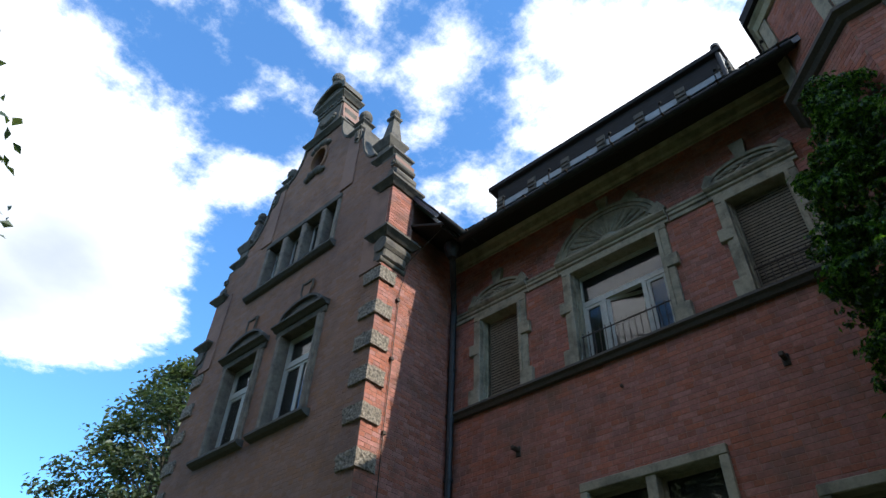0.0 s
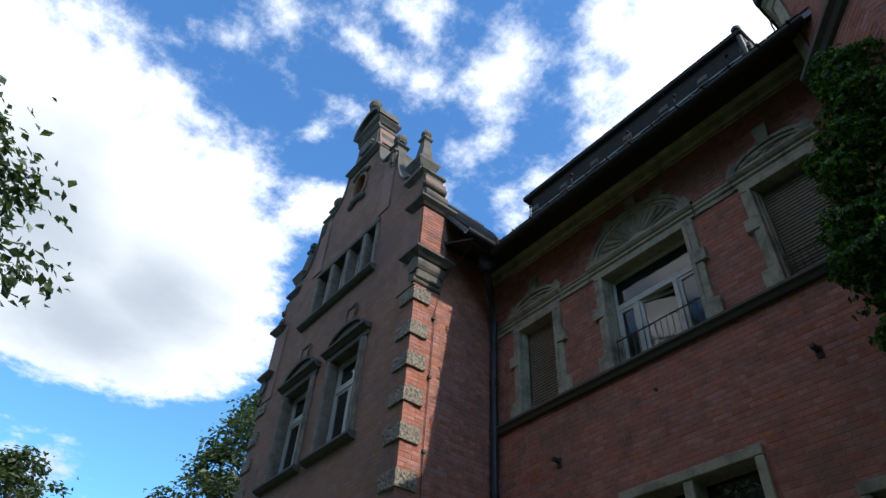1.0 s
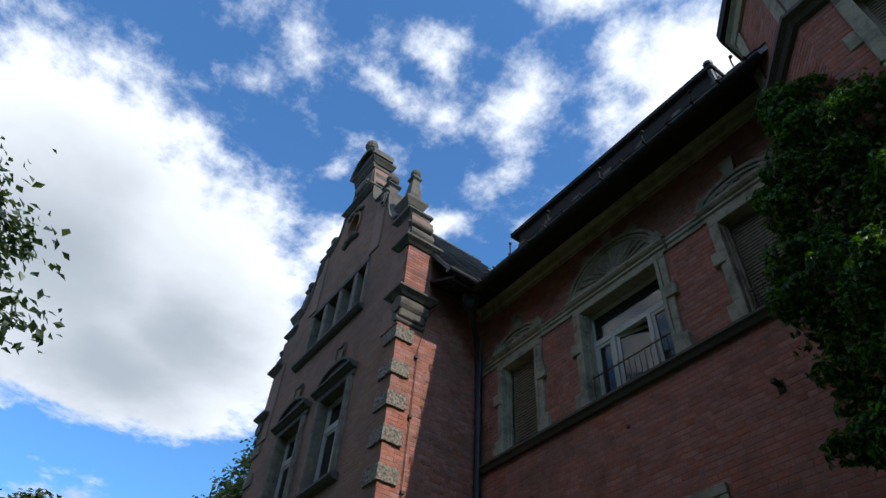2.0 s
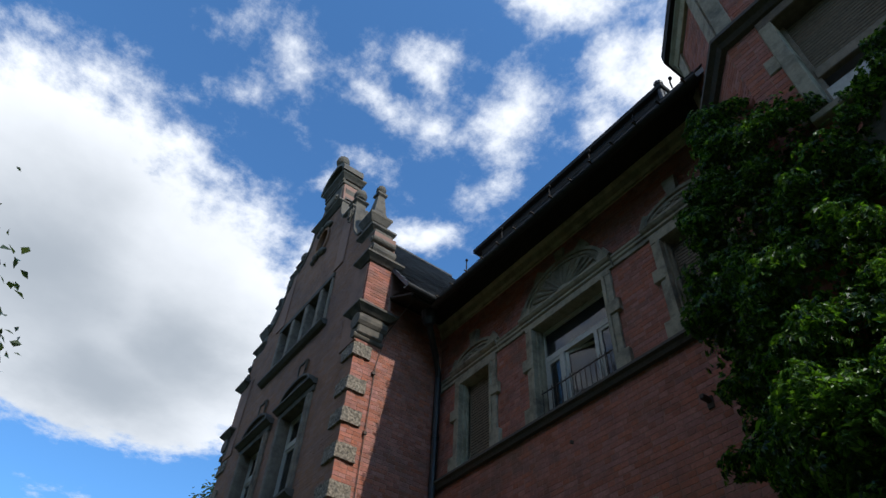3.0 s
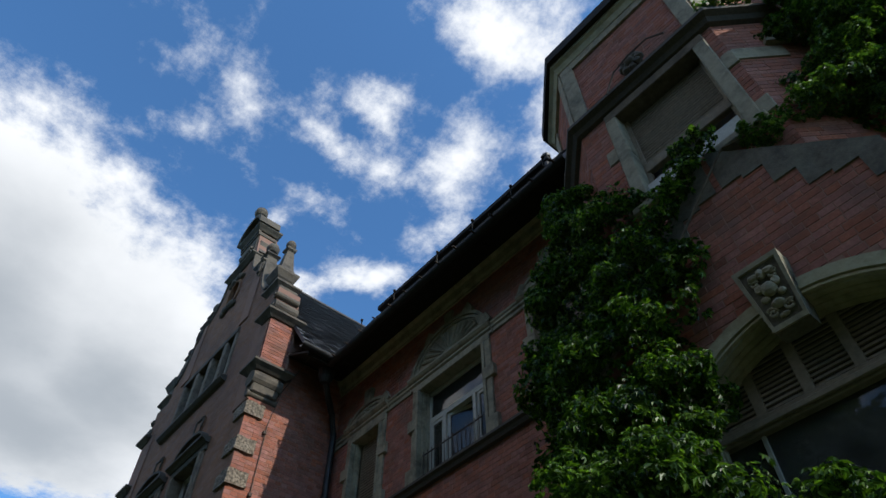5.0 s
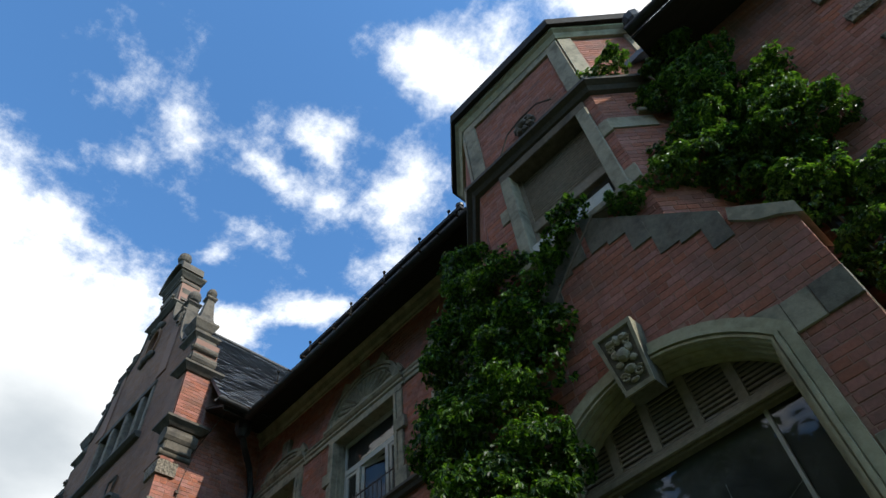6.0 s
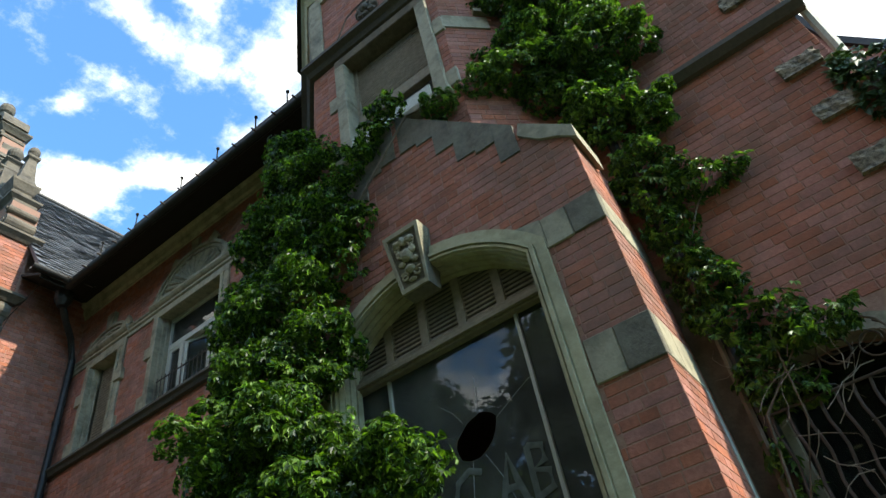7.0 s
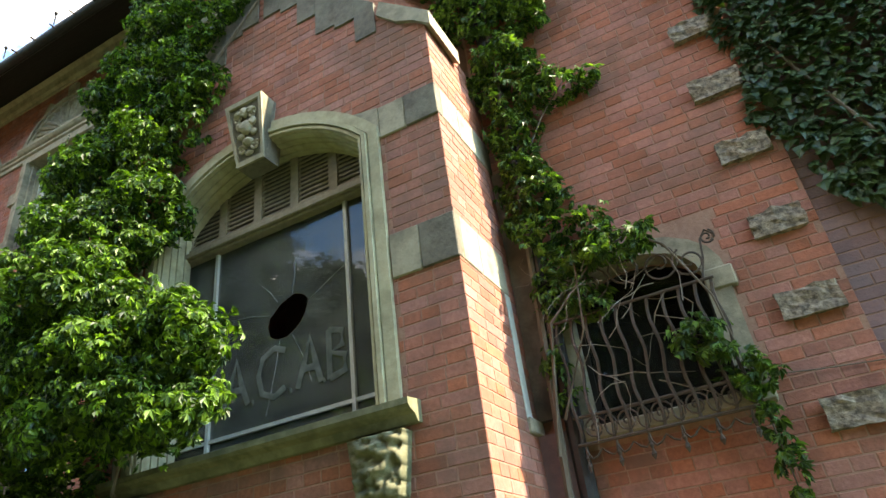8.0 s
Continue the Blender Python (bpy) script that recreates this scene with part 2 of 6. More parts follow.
def glass(name, alpha=0.35, dust=0.0):
    m = bpy.data.materials.new(name)
    m.use_nodes = True
    nt = m.node_tree
    nt.nodes.clear()
    N, L = nt.nodes.new, nt.links.new
    out, mix = N("ShaderNodeOutputMaterial"), N("ShaderNodeMixShader")
    tr, gl, fr = N("ShaderNodeBsdfTransparent"), N("ShaderNodeBsdfGlossy"), N("ShaderNodeFresnel")
    tr.inputs[0].default_value = (alpha, alpha, alpha, 1)
    gl.inputs["Roughness"].default_value = 0.015
    fr.inputs["IOR"].default_value = 1.6
    t = N("ShaderNodeTexNoise")
    t.inputs["Scale"].default_value = 1.7
    g = N("ShaderNodeNewGeometry")
    L(g.outputs["Position"], t.inputs["Vector"])
    bp = N("ShaderNodeBump")
    bp.inputs["Strength"].default_value, bp.inputs["Distance"].default_value = 0.12, 0.02
    L(t.outputs["Fac"], bp.inputs["Height"])
    L(bp.outputs[0], gl.inputs["Normal"])
    L(fr.outputs[0], mix.inputs[0])
    L(tr.outputs[0], mix.inputs[1])
    L(gl.outputs[0], mix.inputs[2])
    if dust:
        df, film, dn = N("ShaderNodeBsdfDiffuse"), N("ShaderNodeMixShader"), N("ShaderNodeTexNoise")
        df.inputs[0].default_value = (0.30, 0.31, 0.27, 1)
        dn.inputs["Scale"].default_value, dn.inputs["Detail"].default_value = 5.0, 8
        L(g.outputs["Position"], dn.inputs["Vector"])
        rg = N("ShaderNodeMapRange")
        L(dn.outputs["Fac"], rg.inputs["Value"])
        rg.inputs["From Min"].default_value, rg.inputs["From Max"].default_value = 0.3, 0.75
        rg.inputs["To Min"].default_value, rg.inputs["To Max"].default_value = dust * 0.5, dust * 1.5
        L(rg.outputs[0], film.inputs[0])
        L(mix.outputs[0], film.inputs[1])
        L(df.outputs[0], film.inputs[2])
        L(film.outputs[0], out.inputs[0])
    else:
        L(mix.outputs[0], out.inputs[0])
    return m


M["glass"] = glass("window_glass", dust=0.04)
M["dusty_glass"] = glass("dusty_glass", dust=0.15)


def leaf_material(name, a, b, trans):
    m = bpy.data.materials.new(name)
    m.use_nodes = True
    nt = m.node_tree
    N, L = nt.nodes.new, nt.links.new
    p = nt.nodes["Principled BSDF"]
    g = N("ShaderNodeNewGeometry")
    mx = N("ShaderNodeMix")
    mx.data_type = "RGBA"
    mx.inputs["A"].default_value, mx.inputs["B"].default_value = (*a, 1), (*b, 1)
    pw = N("ShaderNodeMath")
    pw.operation = "POWER"
    L(g.outputs["Random Per Island"], pw.inputs[0])
    pw.inputs[1].default_value = 2.3
    L(pw.outputs[0], mx.inputs["Factor"])
    L(mx.outputs["Result"], p.inputs["Base Color"])
    p.inputs["Roughness"].default_value = 0.42
    p.inputs["Specular IOR Level"].default_value = 0.3
    tl, ad = N("ShaderNodeBsdfTranslucent"), N("ShaderNodeMixShader")
    tint = N("ShaderNodeMix")
    tint.data_type, tint.blend_type = "RGBA", "MULTIPLY"
    tint.inputs["Factor"].default_value = 1
    L(mx.outputs["Result"], tint.inputs["A"])
    tint.inputs["B"].default_value = (1.5, 1.7, 0.7, 1)
    L(tint.outputs["Result"], tl.inputs[0])
    ad.inputs[0].default_value = trans
    L(p.outputs[0], ad.inputs[1])
    L(tl.outputs[0], ad.inputs[2])
    L(ad.outputs[0], nt.nodes["Material Output"].inputs[0])
    return m


# mostly dark leaves with few bright ones: dappled sun put into the leaf colours
M["creeper"] = leaf_material("creeper_leaf", (0.011, 0.034, 0.005), (0.145, 0.26, 0.027), 0.36)
M["vine"] = leaf_material("vine_leaf", (0.022, 0.055, 0.012), (0.145, 0.25, 0.038), 0.36)
M["ivy"] = leaf_material("ivy_leaf", (0.025, 0.05, 0.016), (0.055, 0.09, 0.026), 0.2)
M["pale_leaf"] = leaf_material("pale_leaf", (0.05, 0.066, 0.032), (0.125, 0.135, 0.072), 0.3)
M["tree_leaf"] = leaf_material("tree_leaf", (0.045, 0.062, 0.030), (0.10, 0.115, 0.055), 0.25)


# ---- mesh helpers ----
def part(name, bm, mat, parent=None, label="", kind=""):
    """One mesh object from a bmesh, under a thing or a part."""
    me = bpy.data.meshes.new(name)
    bmesh.ops.recalc_face_normals(bm, faces=bm.faces)
    bm.to_mesh(me)
    bm.free()
    me.materials.append(M[mat] if isinstance(mat, str) else mat)
    ob = new(name, me)
    if parent is not None:
        ob.parent = parent
    if label or kind:
        tagged(ob, label=label, kind=kind)
    return ob


def raw_part(name, verts, faces, mat, parent=None, label="", kind=""):
    me = bpy.data.meshes.new(name)
    me.from_pydata([tuple(map(float, v)) for v in verts], [], faces)
    me.materials.append(M[mat] if isinstance(mat, str) else mat)
    ob = new(name, me)
    if parent is not None:
        ob.parent = parent
    if label or kind:
        tagged(ob, label=label, kind=kind)
    return ob


def thing(name, label, category, kind="", group=""):
    return tagged(new(name), label=label, category=category, kind=kind, group=group)


def box(bm, x0, x1, y0, y1, z0, z1, bevel=0.0, m=None):
    got = bmesh.ops.create_cube(bm, size=1.0)
    mat = Matrix.Translation(((x0 + x1) / 2, (y0 + y1) / 2, (z0 + z1) / 2)) @ Matrix.Diagonal((abs(x1 - x0), abs(y1 - y0), abs(z1 - z0), 1))
    bmesh.ops.transform(bm, matrix=(m @ mat) if m else mat, verts=got["verts"])
    if bevel:
        edges = list({e for v in got["verts"] for e in v.link_edges})
        bmesh.ops.bevel(bm, geom=edges, offset=bevel, segments=1, affect="EDGES")
    return bm


def boxes(*rows, bevel=0.0, m=None):
    bm = bmesh.new()
    for r in rows:
        box(bm, *r, bevel=bevel, m=m)
    return bm


def plate(bm, outer, holes, d0, d1, put):
    """A slab from an outline with holes; put(u, v, d) gives the place of a point."""
    from mathutils.geometry import tessellate_polygon
    loops = [outer] + list(holes)
    flat = [p for lp in loops for p in lp]
    tris = tessellate_polygon([[Vector((u, v, 0)) for u, v in lp] for lp in loops])
    a = [bm.verts.new(put(u, v, d0)) for u, v in flat]
    b = [bm.verts.new(put(u, v, d1)) for u, v in flat]
    for t in tris:
        if len(set(t)) == 3:
            try:
                bm.faces.new([a[i] for i in t])
                bm.faces.new([b[i] for i in reversed(t)])
            except ValueError:
                pass
    k = 0
    for lp in loops:
        n = len(lp)
        for i in range(n):
            j = (i + 1) % n
            bm.faces.new([a[k + i], a[k + j], b[k + j], b[k + i]])
        k += n
    return bm


def facing_y(u, v, d):
    return (u, d, v)


def facing_x(u, v, d):
    return (d, u, v)


def rect(x0, x1, z0, z1):
    return [(x0, z0), (x1, z0), (x1, z1), (x0, z1)]


def arc(cx, cz, r, a0, a1, n, rz=None):
    return [(cx + r * math.cos(radians(a0 + (a1 - a0) * i / n)), cz + (rz or r) * math.sin(radians(a0 + (a1 - a0) * i / n))) for i in range(n + 1)]


def sweep(bm, profile, path):
    """A moulding: profile of (out, up) carried along path points (x, y, outward x, outward y, z)."""
    rings = [[bm.verts.new((x + o * ox, y + o * oy, z + u)) for o, u in profile] for x, y, ox, oy, z in path]
    n = len(profile)
    for r, s in zip(rings, rings[1:]):
        for i in range(n):
            bm.faces.new([r[i], r[(i + 1) % n], s[(i + 1) % n], s[i]])
    bm.faces.new(rings[0])
    bm.faces.new(list(reversed(rings[-1])))
    return bm


def lathe(bm, cx, cy, z0, profile, n=16, square=False):
    """A turned body: profile of (radius, height); square: four-sided, faces along the walls."""
    n = 4 if square else n
    k = math.sqrt(2) if square else 1
    off = math.pi / 4 if square else 0
    rings = [[bm.verts.new((cx + k * r * math.cos(off + 2 * math.pi * i / n), cy + k * r * math.sin(off + 2 * math.pi * i / n), z0 + h)) for i in range(n)] for r, h in profile]
    for a, b in zip(rings, rings[1:]):
        for i in range(n):
            bm.faces.new([a[i], a[(i + 1) % n], b[(i + 1) % n], b[i]])
    bm.faces.new(list(reversed(rings[0])))
    bm.faces.new(rings[-1])
    return bm


def tube(bm, pts, r, n=6, taper=None):
    """A round bar along points."""
    pts = [Vector(p) for p in pts]
    rings = []
    for i, p in enumerate(pts):
        d = (pts[min(i + 1, len(pts) - 1)] - pts[max(i - 1, 0)]).normalized()
        s = d.cross(Vector((0.31, 0.17, 0.94)) if abs(d.z) < 0.9 else Vector((1, 0.1, 0))).normalized()
        t = d.cross(s)
        q = r if taper is None else r + (taper - r) * i / (len(pts) - 1)
        rings.append([bm.verts.new(p + q * (math.cos(2 * math.pi * k / n) * s + math.sin(2 * math.pi * k / n) * t)) for k in range(n)])
    for a, b in zip(rings, rings[1:]):
        for k in range(n):
            bm.faces.new([a[k], a[(k + 1) % n], b[(k + 1) % n], b[k]])
    bm.faces.new(list(reversed(rings[0])))
    bm.faces.new(rings[-1])
    return bm


# ---- plan ----
GY = 5.76          # front of the gabled wing
GX = -6.96         # its side wall
MY = 7.70          # main front
PY, PX = 6.18, 3.48  # porch front and side
RY = 7.09          # front of the other wing
GUT = 9.85         # height of the gutters
EAVE_Y, EAVE_X = 6.80, -6.00
MID = -10.05       # middle of the gable
COURSE, BRICK = 0.077, 0.25   # height of a course and length of a brick, with joints

# ---- ground ----
# never in view; its dark green is chosen to keep bounced light off the fronts
bm = bmesh.new()
bmesh.ops.create_grid(bm, x_segments=8, y_segments=8, size=1500)
ground = part("ground", bm, "lawn", kind="structure", label="unseen ground round the house, dark green to limit bounced light")
ground["category"] = "ground"

# ---- main front ----
def wide(w, e=0.015):
    """The rough opening behind a surround, a little larger than the clear one."""
    return rect(w[0] - e, w[1] + e, w[2] - e, w[3] + e)


W1, W2, W3 = (-6.26, -5.41, 6.80, 8.50), (-4.30, -2.72, 6.80, 8.55), (-1.61, -0.76, 6.80, 8.50)
GFW, GFS = (-4.42, -2.63, 2.70, 4.90), (-1.61, -0.76, 2.70, 4.20)
wall_main = thing("wall_main", "shaded red brick main wall with pale stone bands", "wall", kind="structure")
bm = plate(bmesh.new(), rect(GX, 3.46, 0, 10.6), [wide(w) for w in (W1, W2, W3, GFW, GFS)], MY, MY + 0.42, facing_y)
part("masonry", bm, "mortar", wall_main)

# ---- gabled wing ----
def gable_right():
    """The right half of the outline, from the foot up to the top: distance from the middle, height."""
    pts = [(3.09, 0), (3.09, 12.0), (2.45, 12.05), (2.40, 12.5)]
    pts += [(2.40 - 0.60 * math.sin(radians(a)), 12.5 + 1.45 * (1 - math.cos(radians(a)))) for a in range(15, 91, 15)]
    pts += [(1.76, 14.0), (1.35, 14.05)]
    pts += [(1.35 - 0.60 * math.sin(radians(a)), 14.1 + 1.05 * (1 - math.cos(radians(a)))) for a in range(0, 91, 15)]
    pts += [(0.62, 15.7), (0.50, 16.4)]
    return pts


right = gable_right()
outline = [(MID + d, z) for d, z in right] + [(MID - d, z) for d, z in reversed(right)]
GWL, GWR = (-11.62, -10.48, 6.62, 8.62), (-9.72, -8.58, 6.62, 8.62)
TRI = [(-11.30, -10.74, 10.55, 11.85), (-10.58, -10.02, 10.55, 11.85), (-9.86, -9.30, 10.55, 11.85), (-9.14, -8.76, 10.55, 11.85)]
wall_gable = thing("wall_gable", "shaded brownish brick gable wall of the wing", "wall", kind="structure")
bm = plate(bmesh.new(), outline, [wide(GWL), wide(GWR), rect(-11.36, -8.70, 10.50, 11.88)] + [arc(MID, 14.2, 0.30, 0, 360, 20, rz=0.42)[:-1]], GY, GY + 0.55, facing_y)
part("masonry", bm, "mortar_dark", wall_gable)
wall_wing_side = thing("wall_wing_side", "red brick side wall of the wing, half in sun", "wall", kind="structure")
part("masonry", boxes((GX - 0.4, GX, GY + 0.55, MY + 0.4, 0, 11.0)), "mortar", wall_wing_side)
wall_wing_far = thing("wall_wing_far", "plain brick side wall of the wing", "wall", kind="structure")
part("masonry", boxes((2 * MID - GX, 2 * MID - GX + 0.4, GY + 0.55, 16, 0, 11.0)), "mortar", wall_wing_far)

# ---- porch ----
AC, AZ, AR = 1.89, 3.64, 1.26   # middle, centre height and radius of the porch arch
porch_holes = [[(0.92, 2.50), (2.86, 2.50)] + arc(AC, AZ, AR + 0.02, 40.6, 139.4, 16)]
wall_porch = thing("wall_porch", "red brick gabled porch with pale stone bands", "wall", kind="structure")
bm = plate(bmesh.new(), [(0.30, 0), (PX, 0), (PX, 5.36), (AC, 6.95), (0.30, 5.36)], porch_holes, PY, PY + 0.42, facing_y)
part("masonry", bm, "mortar", wall_porch)
part("side_masonry", boxes((PX - 0.4, PX, PY + 0.42, 7.75, 0, 5.36), (0.30, 0.70, PY + 0.42, 7.75, 0, 5.36)), "mortar", wall_porch)

# ---- turret over the porch ----
TUR = [(-0.17, 7.75), (-0.17, 7.20), (0.68, 6.35), (2.66, 6.35), (3.51, 7.20), (3.51, 7.75)]
wall_turret = thing("wall_turret", "octagonal brick turret with pale stone corners", "wall", kind="structure")
TW = (1.23, 2.38, 7.00, 8.85)
bm = plate(bmesh.new(), rect(0.68, 2.66, 5.0, 11.1), [wide(TW)], 6.35, 6.75, facing_y)
part("masonry", bm, "mortar", wall_turret)


def upright(bm, p, q, z0, z1, thick):
    """A slab whose outer face stands on the plan line p-q (outside to the right of the way)."""
    (x0, y0), (x1, y1) = p, q
    d = Vector((x1 - x0, y1 - y0, 0)).normalized()
    n = Vector((-d.y, d.x, 0)) * thick
    lo = [Vector((x0, y0, z0)), Vector((x1, y1, z0)), Vector((x1, y1, z0)) + n, Vector((x0, y0, z0)) + n]
    vs = [bm.verts.new(v) for v in lo] + [bm.verts.new(v + Vector((0, 0, z1 - z0))) for v in lo]
    for f in ((0, 1, 2, 3), (7, 6, 5, 4), (0, 4, 5, 1), (1, 5, 6, 2), (2, 6, 7, 3), (3, 7, 4, 0)):
        bm.faces.new([vs[i] for i in f])
    return bm


for p, q in ((TUR[0], TUR[1]), (TUR[1], TUR[2]), (TUR[3], TUR[4]), (TUR[4], TUR[5])):
    part("masonry", upright(bmesh.new(), p, q, 5.0, 11.1, 0.3), "mortar", wall_turret)

# ---- the other wing ----
RX = 5.42
RWIN = [(3.80, 2.33), (4.72, 2.33), (4.72, 3.12)] + arc(4.26, 3.12, 0.46, 15, 165, 8, rz=0.27) + [(3.80, 3.12)]
wall_wing_right = thing("wall_wing_right", "red brick wing wall with bossed stone blocks", "wall", kind="structure")
bm = plate(bmesh.new(), rect(3.44, RX, 0, 9.6), [RWIN], RY, RY + 0.42, facing_y)
part("masonry", bm, "mortar", wall_wing_right)
part("side_masonry", boxes((RX - 0.4, RX, RY + 0.42, 13.0, 0, 9.6)), "mortar", wall_wing_right)
wall_annex = thing("wall_annex", "low purple brick wall overgrown with ivy", "wall", kind="structure")
part("masonry", boxes((RX, 12.0, RY + 0.03, RY + 0.4, 0, 5.2)), "mortar_dark", wall_annex)
wall_rear = thing("wall_rear", "red brick gable of the rear building", "wall", kind="structure")
bm = plate(bmesh.new(), [(5.42, 0), (9.5, 0), (9.5, 8.0), (7.3, 11.1), (6.4, 16.0), (5.42, 16.0)], [], 13.3, 13.7, facing_y)
part("masonry", bm, "brick", wall_rear)

# ---- roofs ----
roof_main = thing("roof_main", "dark slate roof over the main front", "roof", kind="structure")
def slope(bm, corners, thick=0.12):
    a = [bm.verts.new(c) for c in corners]
    b = [bm.verts.new(Vector(c) - Vector((0, 0, thick))) for c in corners]
    bm.faces.new(a)
    bm.faces.new(list(reversed(b)))
    for i in range(len(a)):
        j = (i + 1) % len(a)
        bm.faces.new([a[i], b[i], b[j], a[j]])
    return bm


part("roof_deck", slope(bmesh.new(), [(EAVE_X, EAVE_Y + 0.02, GUT + 0.06), (3.6, EAVE_Y + 0.02, GUT + 0.06), (3.6, 12.2, GUT + 5.0), (-9.5, 12.2, GUT + 5.0)]), "slate", roof_main)
roof_wing = thing("roof_wing", "steep grey slate roof of the gabled wing", "roof", kind="structure")
part("roof_deck", slope(bmesh.new(), [(EAVE_X + 0.02, GY + 0.5, GUT + 0.06), (EAVE_X + 0.02, EAVE_Y, GUT + 0.06), (MID, 10.0, 15.45), (MID, GY + 0.5, 15.45)]), "slate", roof_wing)
part("roof_deck", slope(bmesh.new(), [(2 * MID - EAVE_X, GY + 0.5, GUT), (MID, GY + 0.5, 15.45), (MID, 16.0, 15.45), (2 * MID - EAVE_X, 16.0, GUT)]), "slate", roof_wing)
part("roof_deck", slope(bmesh.new(), [(-9.4, 12.2, GUT + 5.0), (3.6, 12.2, GUT + 5.0), (3.6, 17.5, GUT), (-9.4, 17.5, GUT)]), "slate", roof_main)
part("soffit", slope(bmesh.new(), [(EAVE_X, EAVE_Y, GUT - 0.02), (0.0, EAVE_Y, GUT - 0.02), (0.0, MY, 10.36), (GX, MY, 10.36)], 0.05), "timber_and_shade", roof_main)
part("soffit", slope(bmesh.new(), [(EAVE_X, GY + 0.55, GUT - 0.02), (EAVE_X, EAVE_Y, GUT - 0.02), (GX, MY, 10.36), (GX, GY + 0.55, 10.36)], 0.05), "timber_and_shade", roof_wing)
roof_turret = thing("roof_turret", "dark eaves and low slate roof of the turret", "roof", kind="structure")
EAV = [(-0.36, 7.75), (-0.36, 7.08), (0.62, 6.13), (2.72, 6.13), (3.72, 7.10), (3.72, 7.75)]
bm = bmesh.new()
lo = [bm.verts.new((x, y, 11.15)) for x, y in EAV]
hi = [bm.verts.new((x, y, 11.36)) for x, y in EAV]
top = bm.verts.new((1.67, 7.9, 12.6))
bm.faces.new(list(reversed(lo)))
for i in range(6):
    j = (i + 1) % 6
    bm.faces.new([lo[i], lo[j], hi[j], hi[i]])
    bm.faces.new([hi[i], hi[j], top])
part("roof_deck", bm, "timber_and_shade", roof_turret)

# ---- main front: stone trim ----
trim_string = thing("trim_string_course", "weathered dark stone string course under the upper windows", "string course", kind="structure")
STR = [(0.0, 0.0), (0.07, 0.0), (0.10, 0.05), (0.14, 0.08), (0.14, 0.12), (0.0, 0.135)]
part("moulding", sweep(bmesh.new(), STR, [(GX, MY, 0, -1, 6.665), (0.2, MY, 0, -1, 6.665)]), "dark_sill", trim_string)
trim_frieze = thing("trim_frieze", "plain pale frieze band under dark eaves", "frieze", kind="structure")
part("moulding", sweep(bmesh.new(), [(0, 0), (0.03, 0), (0.03, 0.05), (0.07, 0.08), (0.09, 0.22), (0.15, 0.27), (0.15, 0.40), (0, 0.42)], [(GX, MY, 0, -1, 9.94), (-0.1, MY, 0, -1, 9.94)]), "green_stone", trim_frieze)
trim_band = thing("trim_lintel_band", "pale sandstone band linking the window heads", "stone band", kind="structure")
BAND = [(0, 0), (0.03, 0), (0.03, 0.07), (0.055, 0.09), (0.055, 0.14), (0.075, 0.16), (0.075, 0.20), (0, 0.21)]
for x0, x1 in ((GX, W1[0] - 0.24), (W1[1] + 0.24, W2[0] - 0.26), (W2[1] + 0.26, W3[0] - 0.24)):
    part("moulding", sweep(bmesh.new(), BAND, [(x0, MY, 0, -1, 8.63), (x1, MY, 0, -1, 8.63)]), "limestone", trim_band)


def wedge(bm, cx, cz, w0, w1, h, y0, y1, turn=0.0):
    """A keystone: narrow below, wide above, leaning by turn degrees."""
    m = Matrix.Translation((cx, 0, cz)) @ Matrix.Rotation(radians(-turn), 4, "Y")
    pts = [(-w0 / 2, 0), (w0 / 2, 0), (w1 / 2, h), (-w1 / 2, h)]
    vs = [bm.verts.new(m @ Vector((u, y, v))) for y in (y0, y1) for u, v in pts]
    for f in ((0, 1, 2, 3), (7, 6, 5, 4), (0, 4, 5, 1), (1, 5, 6, 2), (2, 6, 7, 3), (3, 7, 4, 0)):
        bm.faces.new([vs[i] for i in f])
    return bm


CORN = [(0, 0), (0.04, 0), (0.04, 0.06), (0.07, 0.08), (0.07, 0.12), (0.10, 0.14), (0.13, 0.18), (0.13, 0.22), (0, 0.24)]


